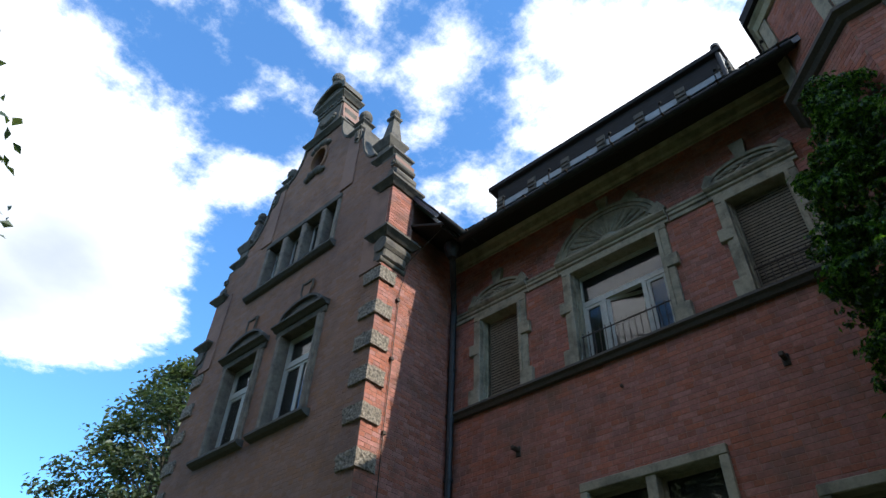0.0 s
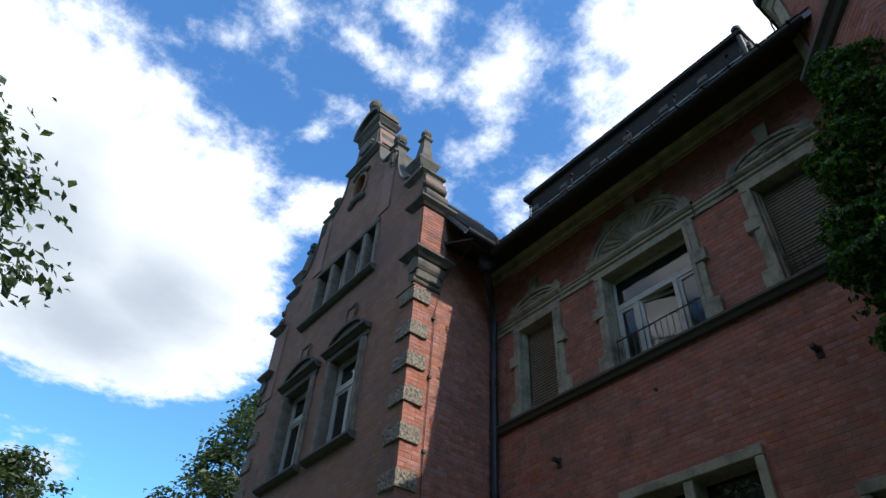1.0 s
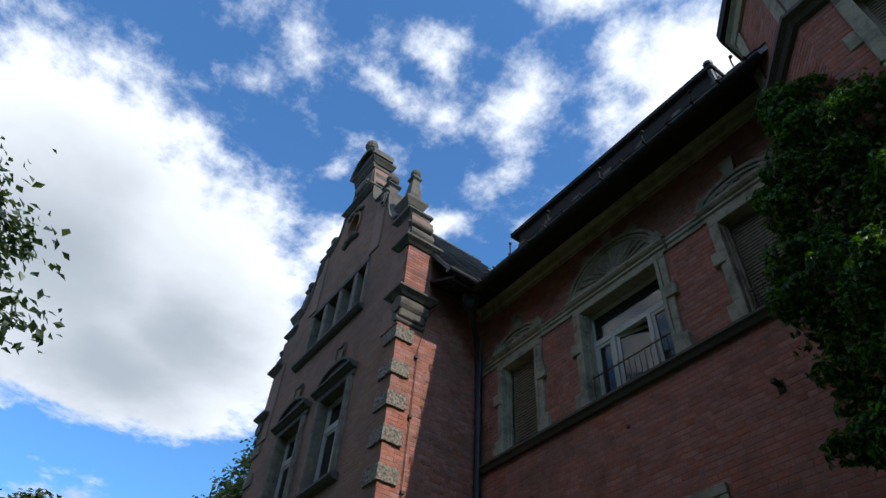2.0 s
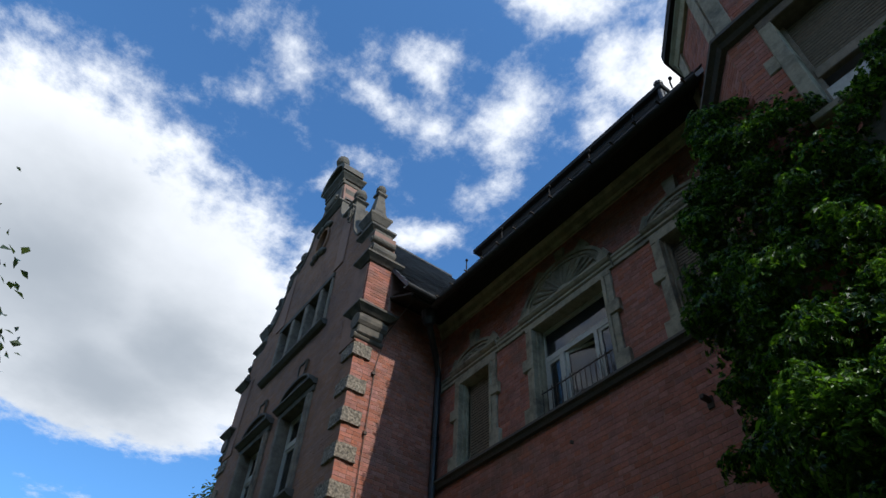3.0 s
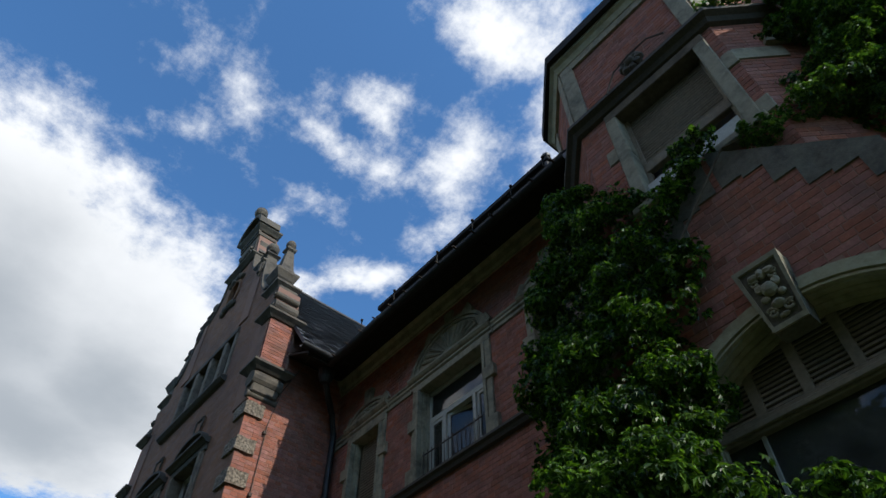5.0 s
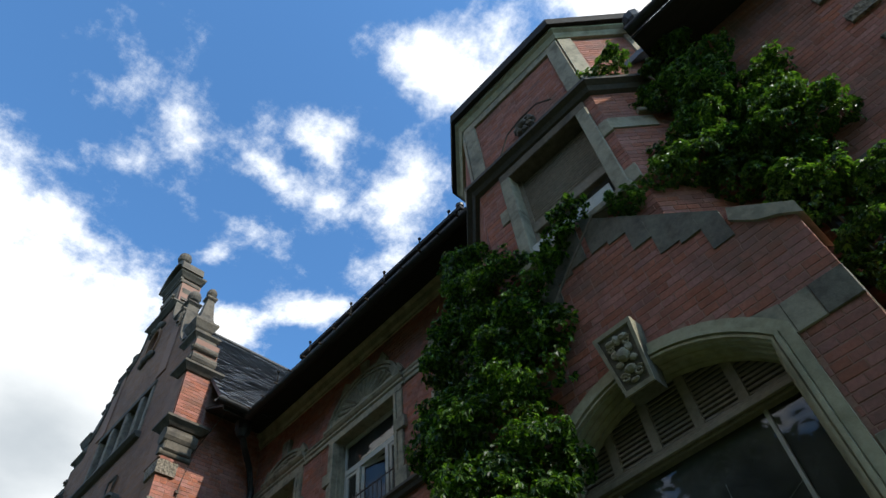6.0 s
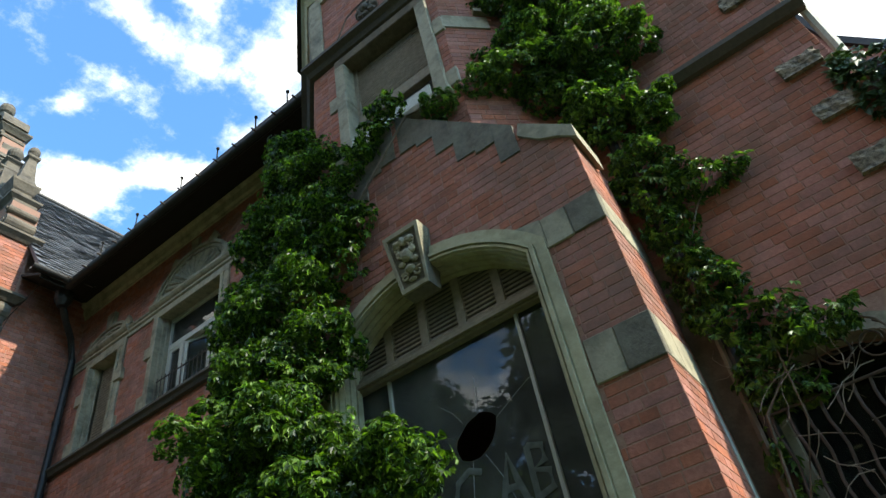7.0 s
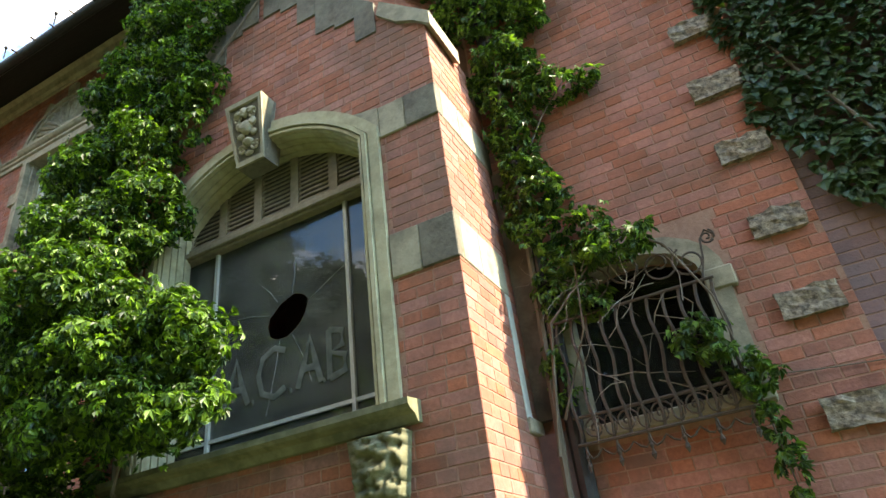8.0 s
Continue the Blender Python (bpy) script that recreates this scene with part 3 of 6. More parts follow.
def stone_window(name, w, jamb, shell, label):
    """Surround of an upper window: moulded jambs with tooth stones, cornice, tympanum, key stones."""
    x0, x1, z0, z1 = w
    win = thing(name, label, "window", kind="structure")
    for s, xa in ((-1, x0), (1, x1)):
        jx = sorted((xa, xa + s * jamb))
        bm = boxes((jx[0], jx[1], MY - 0.045, MY + 0.22, z0, z1), bevel=0.012)
        for e0, e1, y0 in ((-0.004, 0.35, 0.07), (-0.030, 0.0, -0.03), (-0.045, -0.02, -0.10)):
            ins = sorted((xa + s * e0 if e0 < 0 else xa, xa + s * (e1 * jamb if e1 > 0 else 0.02)))
            box(bm, ins[0], ins[1], MY - y0, MY + 0.2, z0, z1, bevel=0.006)
        part("jamb", bm, "limestone", win)
        for zt, hh, ww in ((z0 - 0.02, 0.32, 0.09), (z0 + 0.98, 0.22, 0.08)):
            bx = sorted((xa + s * 0.012, xa + s * (jamb + ww)))
            part("tooth_stone", boxes((bx[0], bx[1], MY - 0.075, MY + 0.12, zt, zt + hh), bevel=0.01), "limestone", win)
    part("lintel", boxes((x0 - jamb, x1 + jamb, MY - 0.046, MY + 0.3, z1, 8.63), bevel=0.008), "limestone", win)
    part("cornice", sweep(bmesh.new(), CORN, [(x0 - jamb - 0.07, MY, 0, -1, 8.63), (x1 + jamb + 0.07, MY, 0, -1, 8.63)]), "limestone", win)
    c, half, zt = (x0 + x1) / 2, (x1 - x0) / 2 + jamb * 0.8, 8.87
    rise = 0.66 if shell else 0.26
    bm = plate(bmesh.new(), arc(c, zt, half, 0, 180, 24, rz=rise), [], MY - 0.03, MY + 0.1, facing_y)
    tym = part("tympanum", bm, "limestone", win)
    for out, wid, deep in ((0.03, 0.06, 0.085), (-0.05, 0.05, 0.06)):
        rim_o, rim_i = arc(c, zt, half + out, 0, 180, 24, rz=rise + out), arc(c, zt, half + out - wid, 0, 180, 24, rz=rise + out - wid)
        part("rim", plate(bmesh.new(), rim_o + list(reversed(rim_i)), [], MY - deep, MY + 0.05, facing_y), "limestone", tym)
    if shell:
        for i in range(13):
            a = radians(9 + i * 13.5)
            e = (c + (half - 0.16) * math.cos(a), MY - 0.04, zt + (rise - 0.14) * math.sin(a))
            b = (c + 0.16 * math.cos(a), MY - 0.03, zt + 0.10 * math.sin(a) + 0.02)
            part("shell_rib", tube(bmesh.new(), [b, [(p + q) / 2 for p, q in zip(b, e)], e], 0.018, 6, 0.042), "limestone", tym)
        bm = bmesh.new()
        bmesh.ops.create_icosphere(bm, subdivisions=2, radius=0.15, matrix=Matrix.Translation((c, MY - 0.03, zt + 0.03)) @ Matrix.Diagonal((1.2, 0.4, 0.7, 1)))
        part("shell_boss", bm, "limestone", tym)
        for ang in (52, 90, 128):
            a = radians(ang)
            part("voussoir", wedge(bmesh.new(), c + (half + 0.04) * math.cos(a), zt + (rise + 0.04) * math.sin(a), 0.15, 0.22, 0.24, MY - 0.06, MY + 0.05, 90 - ang), "limestone", win)
    else:
        rnd = random.Random(5)
        for i in range(14):
            u = -0.8 + 1.6 * i / 13
            bm = bmesh.new()
            bmesh.ops.create_icosphere(bm, subdivisions=1, radius=0.035 + 0.02 * rnd.random())
            bmesh.ops.transform(bm, matrix=Matrix.Translation((c + u * half * 0.85, MY - 0.04, zt + 0.05 + 0.14 * (1 - u * u) * rnd.random())) @ Matrix.Diagonal((1.5, 0.6, 0.7, 1)), verts=bm.verts)
            part("carving", bm, "limestone", tym)
        part("keystone", wedge(bmesh.new(), c, zt + rise - 0.02, 0.15, 0.23, 0.34, MY - 0.09, MY + 0.05), "limestone", win)
    for s in (-1, 1):
        part("end_stone", wedge(bmesh.new(), c + s * (half + 0.06), zt + 0.0, 0.16, 0.24, 0.22, MY - 0.07, MY + 0.05, s * 38), "limestone", win)
    return win


win1 = stone_window("window_1", W1, 0.16, False, "upper window with lowered slatted shutter and stone surround")
win2 = stone_window("window_2", W2, 0.17, True, "wide upper window with opened white casements and shell tympanum")
win3 = stone_window("window_3", W3, 0.16, False, "upper window with lowered slatted shutter beside the creeper")


def slats(parent, x0, x1, y, z0, z1, pitch, name="shutter_slat", mat="shutter", thick=0.012, lean=0.6):
    n = int((z1 - z0) / pitch)
    me = None
    for i in range(n):
        z = z0 + pitch * (i + 0.5)
        if me is None:
            bm = boxes((-(x1 - x0) / 2, (x1 - x0) / 2, -thick / 2, thick / 2, -pitch * 0.24, pitch * 0.24))
            bmesh.ops.rotate(bm, matrix=Matrix.Rotation(lean * 0.35, 3, "X"), verts=bm.verts)
            ob = part(name, bm, mat, parent)
            me = ob.data
        else:
            ob = new(name, me)
            ob.parent = parent
        ob.location = ((x0 + x1) / 2, y, z)


def roller_shutter(win, w, gap, y, pitch=0.042, inset=0.0):
    x0, x1, z0, z1 = w
    sh = part("shutter", boxes((x0, x0 + 0.045, y - 0.03, y + 0.03, z0, z1), (x1 - 0.045, x1, y - 0.03, y + 0.03, z0, z1)), "shutter", win, "weathered slatted shutter")
    slats(sh, x0 + 0.045, x1 - 0.045, y, z0 + gap, z1, pitch)
    part("bottom_rail", boxes((x0 + 0.03, x1 - 0.03, y - 0.02, y + 0.02, z0 + gap - 0.06, z0 + gap), bevel=0.006), "shutter", sh)
    # near-black sheets: the shade behind and between the slats is put in as colour
    part("dark_room", boxes((x0 - 0.1, x1 + 0.1, y + 0.26, y + 0.3, z0 - 0.1, z1 + 0.1), (x0 + 0.01, x1 - 0.01, y + 0.03, y + 0.04, z0 + gap, z1)), "timber_and_shade", win)


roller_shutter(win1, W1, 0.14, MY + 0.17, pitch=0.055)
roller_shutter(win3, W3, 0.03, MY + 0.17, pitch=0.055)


def pane(parent, x0, x1, z0, z1, y, tilt=0.0, name="pane"):
    bm = boxes(((x0 - x1) / 2, (x1 - x0) / 2, -0.003, 0.003, (z0 - z1) / 2, (z1 - z0) / 2))
    bmesh.ops.rotate(bm, matrix=Matrix.Rotation(radians(tilt), 3, "X"), verts=bm.verts)
    ob = part(name, bm, "glass", parent)
    ob.location = ((x0 + x1) / 2, y, (z0 + z1) / 2)
    ob.visible_shadow = False
    return ob


def casement(parent, x0, x1, z0, z1, y, bar=0.055, mat="paint_white", deep=0.05, turn=None, tilt=0.0):
    """A glazed leaf: four bars round a pane; turn: (hinge x, degrees) for an open leaf."""
    bm = boxes((x0, x0 + bar, y, y + deep, z0, z1), (x1 - bar, x1, y, y + deep, z0, z1), (x0 + bar, x1 - bar, y, y + deep, z0, z0 + bar), (x0 + bar, x1 - bar, y, y + deep, z1 - bar, z1))
    leaf = part("casement", bm, mat, parent)
    g = pane(leaf, x0 + bar, x1 - bar, z0 + bar, z1 - bar, y + deep / 2, tilt)
    if turn:
        hx, deg = turn
        leaf.matrix_basis = Matrix.Translation((hx, y, 0)) @ Matrix.Rotation(radians(deg), 4, "Z") @ Matrix.Translation((-hx, -y, 0))
    return leaf


def room(parent, x0, x1, z0, z1, y, deep):
    """A plain dark room behind a window, open to the front."""
    bm = boxes((x0, x1, y + deep, y + deep + 0.05, z0, z1), (x0, x1, y, y + deep, z0 - 0.05, z0), (x0, x1, y, y + deep, z1, z1 + 0.05), (x0 - 0.05, x0, y, y + deep, z0, z1), (x1, x1 + 0.05, y, y + deep, z0, z1))
    return part("room", bm, "room", parent)


# wide window: transom light above three leaves
yw = MY + 0.17
x0, x1, z0, z1 = W2
part("window_frame", boxes((x0, x0 + 0.07, yw, yw + 0.09, z0, z1), (x1 - 0.07, x1, yw, yw + 0.09, z0, z1), (x0 + 0.07, x1 - 0.07, yw - 0.002, yw + 0.09, 7.92, 8.02), (x0 + 0.07, x1 - 0.07, yw, yw + 0.09, z1 - 0.06, z1), (x0 + 0.07, x1 - 0.07, yw, yw + 0.09, z0, z0 + 0.06)), "paint_white", win2)
pane(win2, x0 + 0.07, x1 - 0.07, 8.02, z1 - 0.06, yw + 0.04, tilt=-1.5, name="transom_pane")
part("mullion", boxes((x0 + 0.40, x0 + 0.47, yw - 0.02, yw + 0.08, z0 + 0.06, 7.92)), "paint_white", win2)
part("mullion", boxes((x1 - 0.47, x1 - 0.40, yw - 0.02, yw + 0.08, z0 + 0.06, 7.92)), "paint_white", win2)
casement(win2, x0 + 0.07, x0 + 0.40, z0 + 0.06, 7.92, yw + 0.01)
casement(win2, x1 - 0.40, x1 - 0.07, z0 + 0.06, 7.92, yw + 0.01)
casement(win2, x0 + 0.47, x1 - 0.47, z0 + 0.06, 7.92, yw + 0.02, turn=(x0 + 0.47, 14), tilt=0)
room(win2, x0 - 0.4, x1 + 0.4, z0 - 0.1, z1 + 0.2, MY + 0.43, 1.6)


def curtain(parent, x0, x1, z0, z1, y, folds, deep=0.03):
    """A hanging cloth with folds."""
    bm = bmesh.new()
    n = folds * 6
    cols = [[bm.verts.new((x0 + (x1 - x0) * i / n, y + deep * math.sin(i * 2 * math.pi / 6) * (1 if k else 0.6), z)) for k, z in enumerate((z1, (z0 + z1) / 2, z0))] for i in range(n + 1)]
    for a, b in zip(cols, cols[1:]):
        for k in range(2):
            bm.faces.new([a[k], a[k + 1], b[k + 1], b[k]])
    bmesh.ops.solidify(bm, geom=bm.faces[:], thickness=0.004)
    return part("curtain", bm, "curtain", parent)


curtain(win2, x1 - 0.60, x1 - 0.10, z0, 7.95, MY + 0.36, 5)
curtain(win2, x0 + 0.08, x0 + 0.22, z0, 7.95, MY + 0.36, 2)


def guard_rail(name, x0, x1, z0, height, y, label, n):
    """A low iron rail before a window."""
    th = thing(name, label, "railing", group="window guard rails")
    part("top_rail", tube(bmesh.new(), [(x0, y, z0 + height), (x1, y, z0 + height)], 0.013), "iron", th)
    part("bottom_rail", tube(bmesh.new(), [(x0, y, z0 + 0.06), (x1, y, z0 + 0.06)], 0.010), "iron", th)
    me = None
    for i in range(n):
        x = x0 + (x1 - x0) * (i + 0.5) / n
        if me is None:
            bar = part("bar", tube(bmesh.new(), [(0, 0, 0), (0, 0, height + (0.06 if i % 4 == 0 else 0))], 0.007, 5), "iron", th)
            me = bar.data
        else:
            bar = new("bar", me)
            bar.parent = th
        bar.location = (x, y, z0)
    return th


guard_rail("window_guard_rail", W2[0], W2[1], W2[2], 0.50, MY + 0.05, "thin dark iron guard rail across the wide window", 16)
guard_rail("window_guard_rail", W3[0], W3[1], W3[2], 0.42, MY + 0.05, "thin dark iron guard rail before the shuttered window", 9)

# ground-floor windows
def plain_window(name, w, mull, label):
    x0, x1, z0, z1 = w
    win = thing(name, label, "window", kind="structure")
    for a, b in ((x0 - 0.12, x0), (x1, x1 + 0.12)):
        part("jamb", boxes((a, b, MY - 0.05, MY + 0.2, z0, z1), bevel=0.01), "limestone", win)
    part("lintel", boxes((x0 - 0.12, x1 + 0.12, MY - 0.055, MY + 0.2, z1, z1 + 0.13), bevel=0.012), "limestone", win)
    y = MY + 0.14
    if mull:
        c = (x0 + x1) / 2
        part("mullion", boxes((c - 0.07, c + 0.07, MY - 0.03, MY + 0.2, z0, z1), bevel=0.01), "limestone", win)
        casement(win, x0, c - 0.07, z0, z1, y, mat="shutter")
        casement(win, c + 0.07, x1, z0, z1, y, mat="shutter")
    else:
        casement(win, x0, x1, z0, z1, y, mat="shutter")
    room(win, x0 - 0.2, x1 + 0.2, z0 - 0.1, z1 + 0.1, MY + 0.43, 1.4)
    return win


plain_window("window_4", GFW, True, "ground-floor double window with dark panes and stone mullion")
plain_window("window_5", GFS, False, "small ground-floor window half hidden by creeper")

# ---- gutters, pipes, anchors ----
def half_round(bm, p, q, r):
    """An open gutter between two points."""
    p, q = Vector(p), Vector(q)
    d = (q - p).normalized()
    s = Vector((d.y, -d.x, 0))
    rings = []
    for e in (p, q):
        outer = [e + r * (math.cos(a) * s + math.sin(a) * Vector((0, 0, 1))) for a in [math.pi + math.pi * i / 8 for i in range(9)]]
        inner = [e + (r - 0.012) * (math.cos(a) * s + math.sin(a) * Vector((0, 0, 1))) for a in [2 * math.pi - math.pi * i / 8 for i in range(9)]]
        rings.append([bm.verts.new(v) for v in outer + inner])
    n = len(rings[0])
    for i in range(n):
        bm.faces.new([rings[0][i], rings[0][(i + 1) % n], rings[1][(i + 1) % n], rings[1][i]])
    bm.faces.new(rings[0])
    bm.faces.new(list(reversed(rings[1])))
    return bm


gutter_main = thing("gutter_main", "dark metal gutter along the main eaves", "gutter", kind="structure")
part("trough", half_round(bmesh.new(), (EAVE_X - 0.05, EAVE_Y + 0.03, GUT - 0.02), (0.1, EAVE_Y + 0.03, GUT - 0.02), 0.085), "gutter", gutter_main)
part("fascia", boxes((EAVE_X, 0.05, EAVE_Y + 0.05, EAVE_Y + 0.08, GUT - 0.10, GUT + 0.06)), "timber_and_shade", gutter_main)
gutter_wing = thing("gutter_wing", "dark metal gutter along the wing eaves", "gutter", kind="structure")
part("trough", half_round(bmesh.new(), (EAVE_X + 0.04, GY + 0.35, GUT + 0.03), (EAVE_X + 0.04, EAVE_Y + 0.02, GUT + 0.03), 0.085), "gutter", gutter_wing)
part("fascia", boxes((EAVE_X - 0.08, EAVE_X - 0.05, GY + 0.56, EAVE_Y + 0.05, GUT - 0.10, GUT + 0.06)), "timber_and_shade", gutter_wing)
for i in range(14):
    part("gutter_bracket", boxes((-5.8 + i * 0.44, -5.77 + i * 0.44, EAVE_Y - 0.135, EAVE_Y + 0.05, GUT - 0.065, GUT - 0.055)), "iron", gutter_main)


def snow_hook(x):
    th = thing("gutter_spike", "small dark knobbed iron spike on the gutter", "gutter spike", group="gutter spikes")
    part("stem", tube(bmesh.new(), [(0, 0, -0.06), (0, 0, 0.10), (0.03, -0.02, 0.14)], 0.012), "timber_and_shade", th)
    bm = bmesh.new()
    bmesh.ops.create_icosphere(bm, subdivisions=1, radius=0.032)
    bmesh.ops.translate(bm, vec=(0.03, -0.02, 0.14), verts=bm.verts)
    part("knob", bm, "timber_and_shade", th)
    th.location = (x, EAVE_Y - 0.05, GUT + 0.10)


for x in (-4.95, -3.95, -2.75, -1.85, -0.95, -0.25):
    snow_hook(x)
drain = thing("downpipe", "dark rainwater pipe with swan neck in the wall corner", "downpipe")
part("pipe", tube(bmesh.new(), [(-6.86, MY - 0.12, 0.1), (-6.86, MY - 0.12, 8.6), (-6.84, MY - 0.13, 8.9), (-6.72, MY - 0.3, 9.25), (-6.45, MY - 0.62, 9.45), (-6.35, MY - 0.75, 9.6), (-6.33, MY - 0.78, 9.84)], 0.062, 10), "gutter", drain)
for z in (3.5, 5.6, 7.6):
    part("collar", lathe(bmesh.new(), -6.86, MY - 0.12, z, [(0.075, 0), (0.075, 0.05)], 10), "gutter", drain)
part("hopper", lathe(bmesh.new(), -6.33, MY - 0.78, 9.55, [(0.08, 0), (0.15, 0.12), (0.17, 0.30)], 12), "gutter", drain)


def wall_anchor(x, z):
    th = thing("wall_anchor", "short dark iron anchor in the brick wall", "wall anchor", group="wall anchors")
    part("stub", boxes((-0.03, 0.03, -0.16, 0.02, -0.03, 0.03), bevel=0.008), "iron", th)
    part("plate", boxes((-0.045, 0.045, -0.02, 0.002, -0.10, 0.06), bevel=0.008), "iron", th)
    th.location = (x, MY, z)


wall_anchor(-5.55, 5.80)
wall_anchor(-1.58, 5.82)
anchor = thing("wall_anchor", "tiny rusty hook in the brick wall", "wall anchor", group="wall anchors")
part("stub", boxes((-3.72, -3.69, MY - 0.05, MY, 6.20, 6.24)), "iron", anchor)

# ---- band dormer ----
dormer = thing("roof_dormer", "long low dormer with a row of small panes", "dormer", kind="structure")
DY = 7.97
part("eave_board", boxes((-6.22, -0.86, 7.88, 9.6, 12.06, 12.18), bevel=0.015), "timber_and_shade", dormer)
part("dormer_roof", slope(bmesh.new(), [(-6.15, 7.97, 12.19), (-0.92, 7.97, 12.19), (-0.92, 9.8, 12.45), (-6.15, 9.8, 12.45)], 0.02), "slate", dormer)
part("cheek", boxes((-6.02, -5.9, DY + 0.05, 9.4, 10.9, 12.06)), "slate", dormer)
part("cheek", boxes((-1.02, -0.9, DY + 0.05, 9.4, 10.9, 12.06)), "slate", dormer)
part("sill_board", boxes((-6.02, -0.9, DY, DY + 0.14, 10.90, 11.15)), "timber_and_shade", dormer)
part("head_board", boxes((-6.02, -0.9, DY, DY + 0.14, 11.62, 12.06)), "timber_and_shade", dormer)
for i in range(7):
    x = -5.96 + i * 0.835
    post = part("post", boxes((x - 0.09, x + 0.11, DY - 0.02, DY + 0.12, 11.15, 11.78), bevel=0.01), "old_stone", dormer)
    for k in range(4):
        part("groove_ridge", boxes((x - 0.08, x + 0.10, DY - 0.045, DY - 0.02, 11.29 + k * 0.11, 11.35 + k * 0.11), bevel=0.008), "old_stone", post)
    if i < 6:
        # opaque pale board in place of glass; the reflected sky is put into its colour
        part("panel", boxes((x + 0.11, x + 0.745, DY + 0.01, DY + 0.05, 11.15, 11.62)), "dormer_sky_pane", dormer)
part("vent_pipe", tube(bmesh.new(), [(-0.95, 7.95, 11.3), (-0.95, 7.95, 12.1), (-0.95, 7.98, 12.3)], 0.05, 10), "gutter", dormer)
part("pipe_cap", lathe(bmesh.new(), -0.95, 7.98, 12.26, [(0.08, 0), (0.09, 0.06), (0.04, 0.10)], 10), "gutter", dormer)

# ---- gable wing: trim ----
def hood_window(name, w, label):
    x0, x1, z0, z1 = w
    win = thing(name, label, "window", kind="structure")
    for s, xa in ((-1, x0), (1, x1)):
        a = sorted((xa, xa + s * 0.15))
        part("jamb", boxes((a[0], a[1], GY - 0.05, GY + 0.30, z0, z1), bevel=0.015), "jamb_stone", win)
        b = sorted((xa - s * 0.005, xa + s * 0.09))
        part("roll_moulding", boxes((b[0], b[1], GY - 0.08, GY + 0.1, z0, z1), bevel=0.02), "jamb_stone", win)
    part("lintel", boxes((x0 - 0.2, x1 + 0.2, GY - 0.05, GY + 0.25, z1, z1 + 0.14), bevel=0.01), "old_stone", win)
    part("window_sill", sweep(bmesh.new(), [(0, 0), (0.10, 0.02), (0.17, 0.07), (0.17, 0.12), (0, 0.15)], [(x0 - 0.26, GY, 0, -1, z0 - 0.15), (x1 + 0.26, GY, 0, -1, z0 - 0.15)]), "dark_sill", win)
    c, half = (x0 + x1) / 2, (x1 - x0) / 2 + 0.24
    hood = part("hood", sweep(bmesh.new(), [(0, 0), (0.08, 0.0), (0.13, 0.04), (0.19, 0.06), (0.19, 0.10), (0, 0.13)], [(c - half, GY, 0, -1, z1 + 0.14), (c + half, GY, 0, -1, z1 + 0.14)]), "dark_sill", win, "dark weathered stone hood")
    part("pediment", plate(bmesh.new(), arc(c, z1 + 0.30, half * 0.75, 0, 180, 16, rz=0.27), [], GY - 0.07, GY + 0.05, facing_y), "old_stone", hood)
    ro, ri = arc(c, z1 + 0.30, half * 0.80, 0, 180, 16, rz=0.32), arc(c, z1 + 0.30, half * 0.74, 0, 180, 16, rz=0.26)
    part("pediment_rim", plate(bmesh.new(), ro + list(reversed(ri)), [], GY - 0.14, GY + 0.05, facing_y), "dark_sill", hood)
    y = GY + 0.18
    zt = z0 + (z1 - z0) * 0.68
    part("window_frame", boxes((x0, x0 + 0.06, y, y + 0.07, z0, z1), (x1 - 0.06, x1, y, y + 0.07, z0, z1), (x0 + 0.06, x1 - 0.06, y - 0.01, y + 0.07, zt - 0.05, zt + 0.05), (x0 + 0.06, x1 - 0.06, y, y + 0.07, z1 - 0.06, z1)), "paint_white", win)
    c = (x0 + x1) / 2
    casement(win, x0 + 0.06, c, z0, zt - 0.05, y + 0.01)
    casement(win, c, x1 - 0.06, z0, zt - 0.05, y + 0.01)
    casement(win, x0 + 0.06, x1 - 0.06, zt + 0.05, z1 - 0.06, y + 0.01)
    curtain(win, x0 + 0.05, x0 + 0.42, z0, zt, GY + 0.30, 5)
    curtain(win, x1 - 0.42, x1 - 0.05, z0, zt, GY + 0.30, 5)
    room(win, x0 - 0.2, x1 + 0.2, z0 - 0.1, z1 + 0.1, GY + 0.56, 1.5)
    return win


hood_window("window_6", GWL, "tall gable window with white casements and dark hood")
hood_window("window_7", GWR, "tall gable window with curtains and dark hood")
win8 = thing("window_8", "row of four attic lights with pale stone mullions", "window", kind="structure")
part("window_sill", sweep(bmesh.new(), [(0, 0), (0.08, 0.02), (0.15, 0.08), (0.15, 0.13), (0, 0.17)], [(-11.70, GY, 0, -1, 10.36), (-8.55, GY, 0, -1, 10.36)]), "dark_sill", win8)
part("lintel", boxes((-11.42, -8.64, GY - 0.05, GY + 0.25, 11.85, 12.0), bevel=0.012), "old_stone", win8)
for a, b in ((-11.42, -11.30), (-10.74, -10.58), (-10.02, -9.86), (-9.30, -9.14), (-8.76, -8.64)):
    part("mullion", boxes((a, b, GY - 0.04, GY + 0.24, 10.53, 11.85), bevel=0.02), "jamb_stone", win8)
for x0_, x1_, z0_, z1_ in TRI:
    casement(win8, x0_, x1_, z0_, z1_, GY + 0.2, mat="paint_white", bar=0.045)
room(win8, -11.5, -8.5, 10.3, 12.1, GY + 0.56, 1.2)


